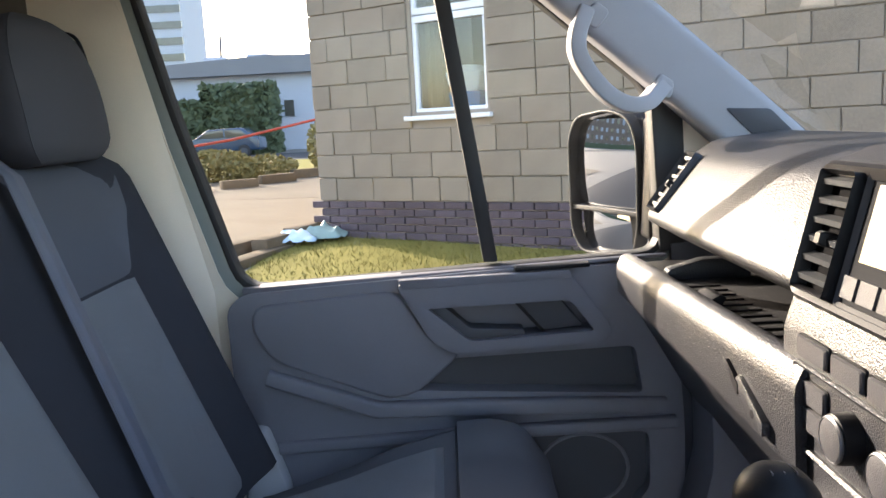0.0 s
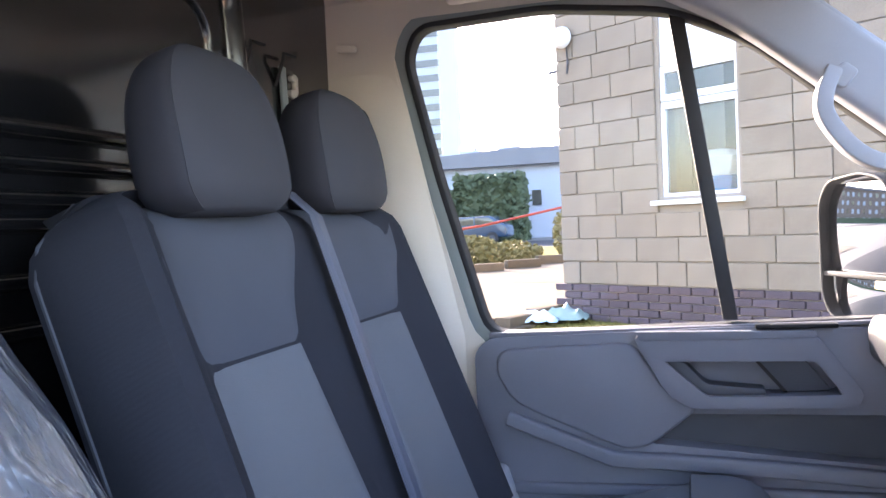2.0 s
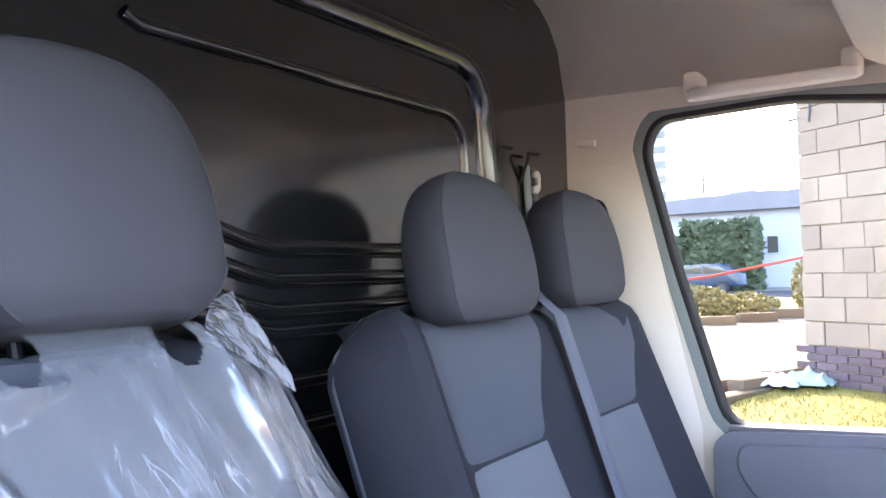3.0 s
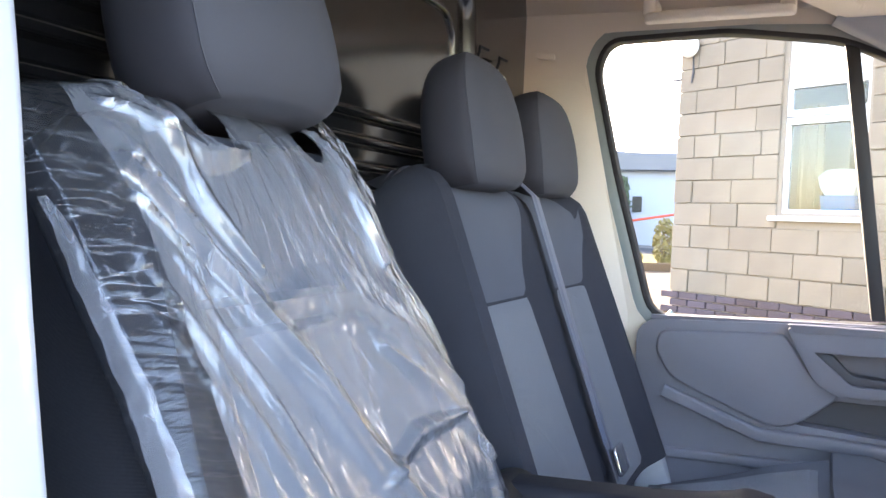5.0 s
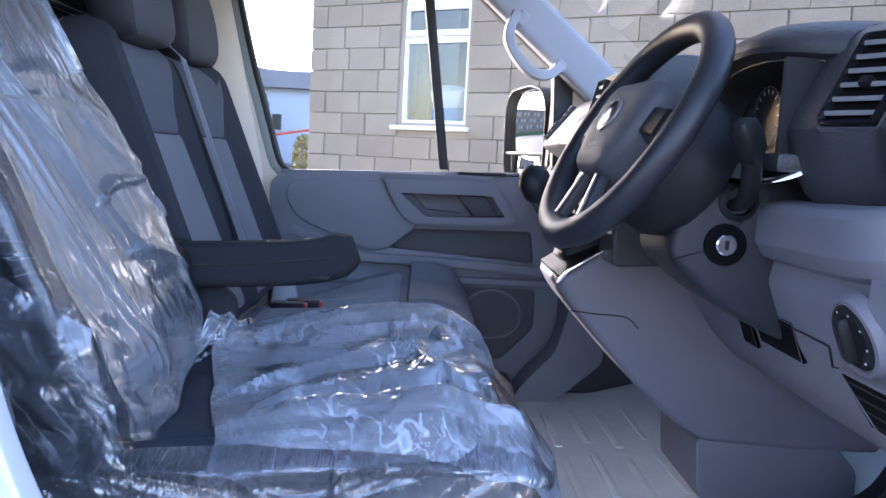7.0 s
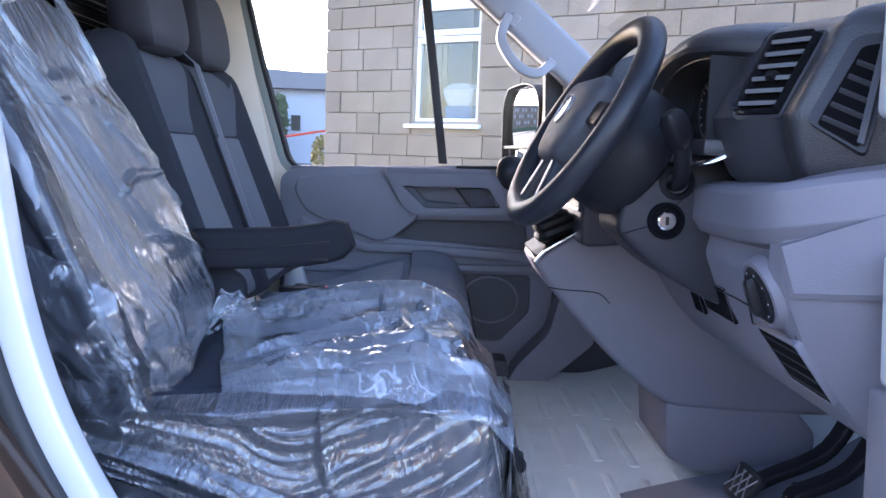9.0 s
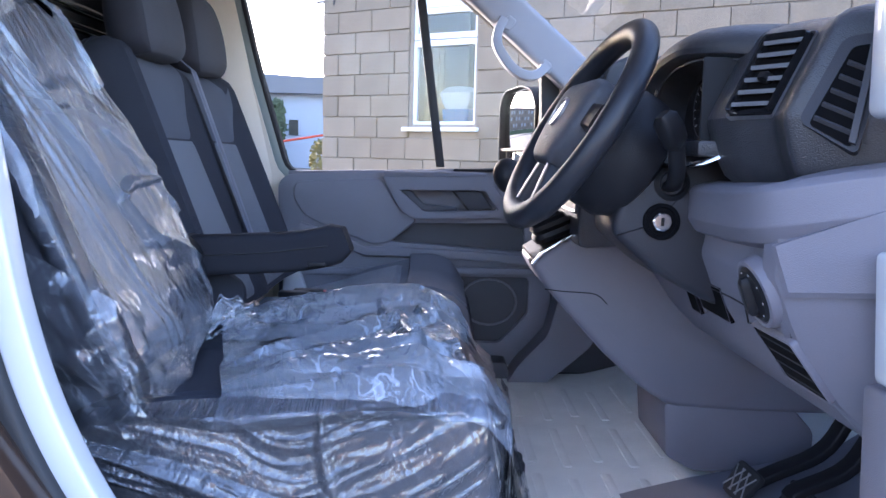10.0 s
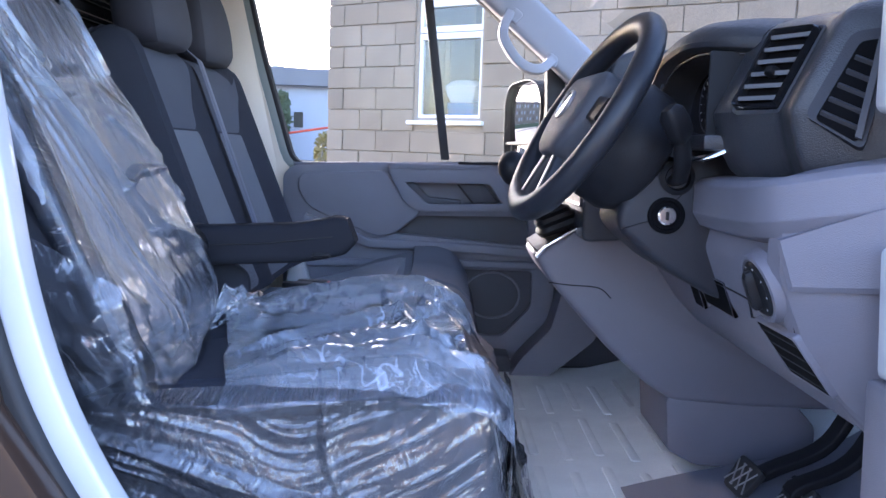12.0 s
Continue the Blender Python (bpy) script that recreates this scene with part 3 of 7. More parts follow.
part("cap_rail", prism(rounded([(-0.10, 1.515), (0.22, 1.518), (0.225, 1.505), (-0.09, 1.497)], 0.005), "y", D0 - 0.012, D0 - 0.028, 0.004), DOOR_PL, door)
# lower lip of the map pocket, and the armrest line ahead of it
part("pocket_lip", sweep([(-0.36, D0 - 0.004, 1.335), (-0.15, D0 - 0.012, 1.262), (-0.02, D0 - 0.016, 1.262), (0.2, D0 - 0.016, 1.255), (0.40, D0 - 0.008, 1.243)], rounded([(-0.014, -0.016), (0.014, -0.016), (0.012, 0.014), (-0.014, 0.014)], 0.008, 3)), DOOR_PL, door)
part("lower_rail", sweep([(-0.35, D0, 1.19), (0.1, D0 - 0.01, 1.205), (0.42, D0 - 0.006, 1.207)], rounded([(-0.012, -0.012), (0.012, -0.012), (0.012, 0.012), (-0.012, 0.012)], 0.007, 3)), DOOR_PL, door)
# bright sill on the window line
part("waist_seal", prism([(-0.40, 1.495), (0.41, 1.528), (0.41, 1.534), (-0.40, 1.507)], "y", D0 + 0.01, D0 + 0.05, 0.002), DOOR_PL, door)
part("sill_switch", prism(rounded([(0.12, 1.519), (0.26, 1.521), (0.26, 1.529), (0.12, 1.527)], 0.003), "y", D0 + 0.004, D0 - 0.02, 0.002), BLACK, door, "black lock slot")
# window frame, seal, bar, glass
part("window_frame", prism(grown(WIN_R, 0.042), "y", 0.862, 0.905, 0.004, (grown(WIN_R, 0.008),)), FRAME_PT, door, "dark painted steel window frame")
part("window_seal", prism(grown(WIN_R, 0.010), "y", 0.858, 0.90, 0.002, (grown(WIN_R, -0.002),)), RUBBER, door, "black rubber seal")
BAR = [(0.064, 1.53), (0.092, 1.53), (0.008, 2.14), (-0.022, 2.145)]
part("window_bar", prism(BAR, "y", 0.866, 0.90, 0.003), RUBBER, door, "black division bar of the quarter light")
pane_bm = prism(WIN_R, "y", 0.882, 0.885)
pane = part("pane", pane_bm, SCREEN_GL, door)
pane.visible_shadow = False
part("mirror_sail", prism(rounded([(0.385, 1.825), (0.41, 1.838), (0.445, 1.80), (0.455, 1.54), (0.40, 1.535)], 0.01), "y", 0.85, 0.90, 0.004), RUBBER, door, "black mirror mounting")
part("skin", prism([(-0.46, 0.55), (-0.46, 1.49), (0.46, 1.52), (0.46, 0.62)], "y", 0.935, 0.95, 0.004), PAINT, door, "white painted outer skin")
door.matrix_world = Matrix.Identity(4)

# grab handle on the windscreen pillar
grab = thing("grab_handle", (0.33, 0.80, 1.90), "pale grey moulded grab handle on the windscreen pillar", "grab handle")
gpath = smooth_path([(0.258, 0.80, 1.978), (0.242, 0.785, 1.938), (0.243, 0.775, 1.898), (0.278, 0.772, 1.845), (0.318, 0.775, 1.817), (0.358, 0.785, 1.816), (0.392, 0.805, 1.842)], 6)
part("grip", sweep(gpath, rounded([(-0.014, -0.026), (0.014, -0.026), (0.014, 0.026), (-0.014, 0.026)], 0.004, 3), (0, 1, 0)), PILLAR, grab)
part("mount", prism(rounded([(0.245, 1.965), (0.275, 1.995), (0.30, 1.975), (0.275, 1.945)], 0.01), "y", 0.81, 0.775, 0.006), PILLAR, grab)
part("mount", prism(rounded([(0.365, 1.83), (0.385, 1.868), (0.412, 1.85), (0.405, 1.82)], 0.01), "y", 0.82, 0.78, 0.006), PILLAR, grab)

# kick panel and footwell side of the passenger door opening
sill = tagged(part("door_sill_trim", prism(rounded([(0.47, 1.38), (0.56, 1.30), (0.56, 1.0), (0.40, 0.86), (0.29, 0.86), (0.33, 0.93), (0.42, 1.03), (0.452, 1.16), (0.447, 1.36)], 0.02), "y", 0.70, 0.82, 0.012), DOOR_PL), "grey moulded trim at the foot of the passenger door", "sill trim", kind="structure")
kick = tagged(part("kick_panel", prism([(0.40, 0.84), (1.1, 0.84), (1.1, 1.6), (0.42, 1.55), (0.43, 1.05)], "y", 0.845, 0.90), DOOR_DK), "dark footwell side panel", "kick panel", kind="structure")
part("base_trim", prism(rounded([(-0.46, 0.86), (0.32, 0.86), (0.30, 0.93), (-0.46, 0.95)], 0.01), "y", 0.74, 0.84, 0.008), DOOR_DK, kick)
firewall = tagged(part("firewall", box(1.06, 1.10, -0.9, 0.9, 0.8, 1.6), DOOR_DK), "dark footwell bulkhead under the dashboard", "firewall", kind="structure")
tagged(part("b_pillar_foot", prism(rounded([(-0.43, 0.9), (-0.325, 0.9), (-0.332, 1.12), (-0.368, 1.235), (-0.40, 1.24)], 0.01), "y", 0.79, 0.86, 0.005), PAINT), "white painted foot of the B-pillar", "pillar", kind="structure")

# door mirror outside the quarter light
mirror = thing("door_mirror", (0.35, 1.02, 1.52), "tall black door mirror with two glasses", "door mirror")
# the housing stands across the van's side, turned towards the driver
HY = rounded([(0.975, 1.50), (0.955, 1.56), (0.955, 1.74), (0.985, 1.795), (1.06, 1.812), (1.18, 1.80), (1.215, 1.75), (1.21, 1.54), (1.17, 1.49)], 0.03)
GT = Matrix.Translation((0.345, 1.09, 0)) @ Matrix.Rotation(radians(23.5), 4, "Z") @ Matrix.Translation((-0.345, -1.09, 0))
for nm, loop, a, b, bev, hole, material in (("shell", HY, 0.355, 0.45, 0.03, (), BLACK), ("rim", HY, 0.330, 0.36, 0.003, (grown(HY, -0.007),), RUBBER),
                                            ("divider", rounded([(0.962, 1.588), (0.962, 1.599), (1.21, 1.599), (1.21, 1.588)], 0.003), 0.335, 0.35, 0.002, (), RUBBER)):
    bm = prism(loop, "x", a, b, bev, hole, 4)
    bmesh.ops.transform(bm, matrix=GT, verts=bm.verts)
    part(nm, bm, material, mirror)
for nm, z0, z1, radius in (("glass", 1.60, 1.79, 1.1), ("wide_angle_glass", 1.50, 1.585, 0.35)):
    yc, zc = 1.09, (z0 + z1) / 2
    rows = [[(0.345 + ((y - yc) ** 2 + (z - zc) ** 2) / (2 * radius), y, z) for y in [0.968 + 0.0235 * k for k in range(11)]] for z in [lerp(z0, z1, k / 10) for k in range(11)]]
    bm = loft(rows, False, False)
    bmesh.ops.transform(bm, matrix=GT, verts=bm.verts)
    part(nm, bm, MIRROR, mirror)
part("arm", prism(rounded([(0.39, 1.55), (0.45, 1.55), (0.45, 1.78), (0.40, 1.79)], 0.01), "y", 0.90, 0.97, 0.008), BLACK, mirror)

# sun visor and overhead console on the passenger side
visor = thing("sun_visor", (0.08, 0.45, 2.17), "cream sun visor folded up under the headliner", "sun visor")
bm = prism(rounded([(-0.02, 0.10), (0.20, 0.10), (0.20, 0.62), (-0.02, 0.62)], 0.04), "z", 2.145, 2.167, 0.008)
part("flap", bm, LINER, visor)
part("rod", tube([(0.0, 0.60, 2.155), (0.0, 0.70, 2.165), (0.02, 0.72, 2.20)], 0.006, 8, (0, 0, 1)), LINER, visor)
handle = thing("roof_grab_handle", (-0.28, 0.74, 2.19), "cream flat grab handle folded against the roof lining", "grab handle")
part("grip", prism(rounded([(-0.43, 0.715), (-0.37, 0.70), (-0.16, 0.70), (-0.12, 0.715), (-0.12, 0.74), (-0.43, 0.745)], 0.015, 4), "z", 2.165, 2.187, 0.008, (), 3), LINER, handle)
for x in (-0.42, -0.135):
    part("bracket", box(x - 0.016, x + 0.016, 0.728, 0.80, 2.18, 2.225, 0.008), LINER, handle)
shelf = tagged(part("overhead_shelf", prism(rounded([(-0.13, 2.215), (-0.03, 2.16), (0.12, 2.165), (0.12, 2.28), (-0.13, 2.33)], 0.02), "y", -0.75, 0.78, 0.012), LINER), "cream overhead shelf across the cab roof", "overhead shelf", kind="structure")

# ---- driver's side of the body: the open doorway that the camera backs out of ----
edge = [(-0.405, 1.80), (-0.388, 1.66), (-0.369, 1.53), (-0.348, 1.40), (-0.315, 1.285), (-0.262, 1.175), (-0.19, 1.07), (-0.10, 0.97)]
edge_up = [(-0.53, 2.3), (-0.47, 2.1), (-0.435, 1.95)]
curve = [Vector((a, -0.85, c)) for a, c in edge_up + edge]
flange = tagged(new("door_frame"), "white painted driver doorway with a black rubber seal", "door frame", kind="structure")
part("flange", sweep(smooth_path(curve, 5), rounded([(-0.034, -0.03), (0.0, -0.03), (0.0, 0.005), (-0.034, 0.005)], 0.006, 3), (0, 1, 0)), PAINT, flange)
part("seal", sweep(smooth_path([v + Vector((-0.047, -0.02, 0)) for v in curve], 5), rounded([(-0.02, -0.022), (0.013, -0.022), (0.013, 0.02), (-0.02, 0.02)], 0.01, 3), (0, 1, 0)), RUBBER, flange)
part("outer_panel", prism([(-0.61, 2.3), (-0.54, 2.1), (-0.465, 1.80), (-0.42, 1.53), (-0.365, 1.28), (-0.24, 1.08), (-0.15, 1.0), (-0.9, 0.5), (-0.9, 2.3)], "y", -0.93, -0.87, 0.01), REFLECT_BROWN, flange, "dark pillar panel with a brown reflection in its colour")
part("hinge_post", prism(rounded([(0.515, 1.95), (0.523, 1.612), (0.66, 1.585), (0.66, 1.95)], 0.01), "y", -0.92, -0.85, 0.008), PAINT, flange)
part("hinge_post", prism(rounded([(0.532, 1.475), (0.542, 1.335), (0.62, 1.33), (0.66, 1.475)], 0.01), "y", -0.92, -0.872, 0.008), PAINT, flange)
part("lower_post", prism(rounded([(0.543, 1.33), (0.553, 1.10), (0.56, 0.85), (0.72, 0.85), (0.66, 1.33)], 0.01), "y", -0.91, -0.85, 0.008), DASH_GR, flange)
part("step", box(-0.15, 0.62, -0.95, -0.84, 0.78, FLOOR - 0.01, 0.015), BLACK, flange)
flange.matrix_world = Matrix.Identity(4)
pillar_bm = a_pillar(-1)
bmesh.ops.translate(pillar_bm, verts=pillar_bm.verts, vec=(0.05, -0.01, 0.04))
tagged(part("a_pillar_trim", pillar_bm, PILLAR), "pale grey windscreen pillar on the driver side", "pillar trim", kind="structure")
wall_right = tagged(part("wall_right", prism([(-0.75, 0.85), (-0.48, 0.85), (-0.50, 1.8), (-0.60, 2.2), (0.2, 2.2), (0.2, 2.35), (-0.75, 2.46)], "y", -0.93, -0.875), TRIM), "cream trim on the driver-side pillar", "pillar trim", kind="structure")

# load body and roof of the same van, behind the bulkhead and over the headliner
body = tagged(new("van_body"), "white painted steel load body and high roof of the van", "van body", kind="structure")
for sgn, nm in ((-1, "side_panel"), (1, "side_panel")):
    part(nm, prism([(-4.6, 0.45), (-0.80, 0.45), (-0.80, 2.45), (-0.95, 2.62), (-4.6, 2.62)], "y", sgn * 0.96, sgn * 1.0, 0.01), PAINT, body)
part("rear_panel", box(-4.66, -4.60, -0.98, 0.98, 0.45, 2.62, 0.02), PAINT, body)
part("load_floor", box(-4.6, -0.80, -0.95, 0.95, 0.45, 0.52), PAINT, body)
part("roof", prism(rounded([(-4.66, 2.60), (-0.6, 2.60), (0.05, 2.40), (0.36, 2.22), (0.38, 2.26), (0.06, 2.46), (-0.6, 2.66), (-4.66, 2.66)], 0.02), "y", -1.0, 1.0, 0.02), PAINT, body)
part("cant_rail", prism([(-0.9, 2.24), (0.15, 2.22), (0.36, 2.2), (0.05, 2.42), (-0.6, 2.62), (-0.9, 2.62)], "y", 0.935, 0.99), PAINT, body)
part("cant_rail", prism([(-0.9, 2.24), (0.15, 2.22), (0.36, 2.2), (0.05, 2.42), (-0.6, 2.62), (-0.9, 2.62)], "y", -0.99, -0.935), PAINT, body)
part("bonnet", loft([[(x, y, z - 0.10 * (abs(y) / 0.95) ** 3) for y in [-0.95 + 0.19 * k for k in range(11)]] for x, z in ((1.02, 1.50), (1.3, 1.42), (1.55, 1.28), (1.68, 1.05), (1.72, 0.5))], False, False), PAINT, body)
for sgn in (-1, 1):
    part("wing", prism(rounded([(0.66, 1.36), (1.05, 1.46), (1.3, 1.38), (1.55, 1.22), (1.70, 0.95), (1.70, 0.45), (0.66, 0.45)], 0.03), "y", sgn * 0.945, sgn * 0.985, 0.01), PAINT, body)


# ---- seats ----
def back_frame(x0, z0, x1, z1):
    """The line of a reclined backrest: place(s, y, d), d proud of its front."""
    a, b = Vector((x0, 0, z0)), Vector((x1, 0, z1))
    along = (b - a).normalized()
    nrm = Vector((along.z, 0, -along.x))
    L = (b - a).length
    return lambda s, y, d: a + along * (s * L) + nrm * d + Vector((0, y, 0)), nrm


def bolster(v):
    """Front of a backrest across its width, v from -1 to 1: wings stand proud."""
    w = max(0.0, (abs(v) - 0.5) / 0.5)
    return 0.045 * math.sin(min(1, w * 1.25) * math.pi * 0.5) ** 2 - 0.055 * max(0, abs(v) - 0.86) / 0.14 * max(0, abs(v) - 0.86) / 0.14


def backrest_mesh(place, y0, y1, front, thick=0.12, top=1.0, ns=26, ny=36, slope=lambda s: 1.0):
    yc, hw = (y0 + y1) / 2, (y1 - y0) / 2
    rings = []
    for i in range(ns + 1):
        s = i / ns * top
        e = max(0, (s - 0.86) / 0.14)
        w = hw * (1 - 0.13 * e ** 2.5 - 0.03 * s) * slope(s)
        cut = 0.055 * e ** 3
        ring = [place(s, yc + w * v, front(s, v) - cut) for v in [-1 + 2 * j / ny for j in range(ny + 1)]]
        ring += [place(s, yc + w * v, -thick + 0.03 * abs(v) ** 4 + cut) for v in [1 - 2 * j / 12 for j in range(13)]]
        rings.append(ring)
    last = rings[-1]
    c = sum((Vector(p) for p in last), Vector()) / len(last)
    up = (place(1, 0, 0) - place(0, 0, 0)).normalized()
    for k in (0.94, 0.8, 0.5):
        rings.append([c + (p - c) * k + up * (0.018 * math.sqrt(1 - k * k)) for p in last])
    return loft(rings)


def headrest(at, w, label, tilt, H, D):
    """Arched headrest with a lighter front and darker wrap-round sides, on two steel posts."""
    h = thing("headrest", at, label, "headrest", "headrests")
    T = Matrix.Translation(at) @ Matrix.Rotation(radians(-tilt), 4, "Y")

    def ring(u, grow=1.0):
        z = H * u
        hw = w / 2 * (0.93 + 0.07 * math.sin(math.pi * min(1, u * 1.15 + 0.12)) ** 0.8) * math.sqrt(max(0.0, 1 - max(0, (u - 0.48) / 0.52) ** 3.2)) if u < 1 else 0.0
        dd = D * (0.80 + 0.20 * math.sin(math.pi * min(1, u + 0.18))) * (1 - max(0, (u - 0.72) / 0.28) ** 3 * 0.75)
        low = 1 - 0.28 * max(0, (0.17 - u) / 0.17) ** 2.4
        return z, max(hw, 0.03) * low * grow, dd * low * grow

    def pts(u, n=40, grow=1.0):
        z, hw, dd = ring(u, grow)
        out = []
        for k in range(n):
            a = 2 * math.pi * k / n
            c, s = math.cos(a), math.sin(a)
            e = 0.72
            fx = math.copysign(abs(c) ** e, c) * dd
            out.append(T @ Vector((fx - 0.018 * (1 - abs(s)) * (fx < 0) + 0.012 * (abs(s) ** 6), math.copysign(abs(s) ** e, s) * hw, z)))
        return out
    us = [0, 0.015, 0.04, 0.08, 0.14, 0.22, 0.3, 0.4, 0.5, 0.58, 0.66, 0.73, 0.79, 0.84, 0.885, 0.92, 0.95, 0.972, 0.988]
    cushion = part("cushion", loft([pts(u) for u in us]), FAB_HEAD, h, "", 60)
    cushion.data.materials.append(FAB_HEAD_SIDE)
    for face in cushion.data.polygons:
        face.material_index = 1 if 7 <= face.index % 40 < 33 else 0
    for side in (-1, 1):
        k = 7 if side > 0 else 33
        line = [pts(u, 40)[k] for u in us[1:-1]]
        part("seam", tube([p + T.to_3x3() @ Vector((0.0004, 0, 0)) for p in line], 0.0009, 5, (1, 0, 0)), FAB_HEAD, cushion)
    for s in (-1, 1):
        part("post", tube([T @ Vector((-0.02, s * 0.055, 0.02)), T @ Vector((-0.022, s * 0.055, -0.03))], 0.006, 10), BLACK, h)
    return h


# double passenger bench
P_BACK, P_N = back_frame(-0.365, 1.20, -0.594, 1.795)


def bench_front(s, v):
    y = lerp(-0.118, 0.76, (v + 1) / 2)
    near, mid, far = math.exp(-((y + 0.075) / 0.05) ** 2), math.exp(-((y - 0.325) / 0.06) ** 2), math.exp(-((y - 0.70) / 0.055) ** 2)
    edge = max(0, abs(v) - 0.93) / 0.07
    return 0.038 * near + 0.012 * mid + 0.038 * far - 0.06 * edge * edge


bench = thing("double_passenger_seat", (-0.35, 0.31, FLOOR), "charcoal and grey fabric double passenger seat", "car seat")
part("backrest", backrest_mesh(P_BACK, -0.118, 0.76, bench_front), FAB_DARK, bench)


def on_bench(y_of, s0, s1):
    def fn(u, v):
        s = lerp(s0, s1, u)
        lo, hi = y_of(u)
        y = lerp(lo, hi, v)
        d = bench_front(s, (y + 0.118) / 0.878 * 2 - 1) - 0.055 * max(0, (s - 0.86) / 0.14) ** 3
        return P_BACK(s, y, d), P_N
    return fn


S_SEAM = 0.646
part("upper_insert", pad(on_bench(lambda u: (ramp(u, [(0, -0.012), (0.30, -0.045), (0.55, -0.062), (0.85, -0.045), (1, -0.02)]), ramp(u, [(0, 0.225), (0.25, 0.25), (0.6, 0.30), (1, 0.33)])), S_SEAM + 0.001, 1.0), 18, 18, 0.004, 0.0012, 0.002, 0.05), FAB_UPPER, bench, "plain slate upper panel")
part("upper_insert", pad(on_bench(lambda u: (lerp(0.395, 0.40, u), ramp(u, [(0, 0.612), (0.45, 0.67), (1, 0.69)])), S_SEAM + 0.001, 1.0), 18, 18, 0.004, 0.0012, 0.002, 0.05), FAB_UPPER, bench, "plain slate upper panel")
part("lower_insert", pad(on_bench(lambda u: (lerp(-0.03, -0.012, u), lerp(0.26, 0.225, u)), 0.02, S_SEAM - 0.001), 26, 18, 0.005, 0.0012, 0.002, 0.05), FAB_TWILL, bench, "light grey twill panel")
part("lower_insert", pad(on_bench(lambda u: (lerp(0.39, 0.395, u), lerp(0.62, 0.612, u)), 0.02, S_SEAM - 0.001), 26, 18, 0.005, 0.0012, 0.002, 0.05), FAB_TWILL, bench, "light grey twill panel")
# piping along the near edge of the backrest
part("piping", tube([P_BACK(s, -0.118 + 0.014 * s + 0.059 * max(0, (s - 0.86) / 0.14) ** 2.5, -0.080 + 0.03 * max(0, (s - 0.86) / 0.14) ** 3) for s in [k / 16 for k in range(17)]], 0.003, 6, (0, 1, 0)), FAB_PLAIN, bench)

# lap cushion: rear panels, a seam across, and a front roll
C_Y0, C_Y1 = -0.125, 0.775


def cushion_top(x, y):
    z = ramp(x, [(-0.36, 1.185), (-0.2, 1.195), (-0.02, 1.212), (0.06, 1.214), (0.115, 1.20), (0.15, 1.168), (0.17, 1.12)])
    side = math.exp(-((y - 0.72) / 0.05) ** 2) * ramp(x, [(-0.36, 0), (-0.12, 1)])
    z -= ramp(x, [(-0.36, 0.055), (-0.2, 0.035), (0.0, 0)]) * min(1, max(0, (y - 0.38) / 0.2))
    return z + 0.042 * side * (1 if x < 0.1 else max(0, 1 - (x - 0.1) / 0.06)) - 0.035 * max(0, abs(y - 0.325) / 0.45 - 0.94) / 0.06


rings = []
for i in range(31):
    x = lerp(-0.37, 0.172, i / 30)
    ys = [lerp(C_Y0, C_Y1, j / 30) for j in range(31)]
    rings.append([(x, y, cushion_top(x, y)) for y in ys] + [(x, C_Y1, 1.06), (x, C_Y0, 1.06)])
part("seat_cushion", loft(rings), FAB_PLAIN, bench)


def on_cushion(x0, x1, ya, yb):
    def fn(u, v):
        x, y = lerp(x0, x1, u), lerp(ya, yb, v)
        e = 0.004
        n = Vector((cushion_top(x - e, y) - cushion_top(x + e, y), 0, 2 * e)).normalized()
        return Vector((x, y, cushion_top(x, y))), n
    return fn


part("cushion_insert", pad(on_cushion(-0.345, -0.022, 0.365, 0.695), 18, 18, 0.014, roll=0.10), FAB_TWILL, bench, "grey twill seat panel")
part("cushion_insert", pad(on_cushion(-0.345, -0.022, -0.11, 0.295), 18, 18, 0.014, roll=0.10), FAB_TWILL, bench, "grey twill seat panel")
part("front_roll", pad(on_cushion(-0.012, 0.158, 0.335, 0.745), 16, 18, 0.012, roll=0.10), FAB_PLAIN, bench, "slate front roll")
part("front_roll", pad(on_cushion(-0.012, 0.158, -0.115, 0.327), 16, 18, 0.012, roll=0.10), FAB_PLAIN, bench, "slate front roll")
part("front_valance", box(0.12, 0.175, C_Y0 + 0.004, C_Y1 - 0.004, 1.03, 1.145, 0.02), FAB_DARK, bench)
part("seat_base", box(-0.34, 0.10, C_Y0 + 0.03, C_Y1 - 0.03, FLOOR, 1.07, 0.01), DOOR_DK, bench, "dark seat box")
part("side_shield", prism(rounded([(-0.44, 1.17), (-0.30, 1.18), (-0.30, 1.30), (-0.345, 1.33), (-0.42, 1.31)], 0.02), "y", -0.13, -0.105, 0.008), FAB_DARK, bench)
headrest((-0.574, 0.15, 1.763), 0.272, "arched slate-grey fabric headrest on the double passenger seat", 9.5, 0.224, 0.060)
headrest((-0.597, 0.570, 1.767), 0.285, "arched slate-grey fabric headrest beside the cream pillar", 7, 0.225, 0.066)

# seat belt over the outer passenger place, and the buckles
belt = thing("seat_belt", (-0.50, 0.36, 1.25), "dark grey webbing belt across the double seat back", "seat belt")
bpath = [P_BACK(1.015, 0.374, -0.055), P_BACK(1.022, 0.373, -0.025), P_BACK(1.012, 0.372, -0.003)] + [P_BACK(s, lerp(0.372, 0.315, ((1.02 - s) / 0.94)) if s > 0.2 else 0.34, 0.028 - 0.5 * max(0, s - 0.94)) for s in [0.985 - 0.06 * k for k in range(16)]]
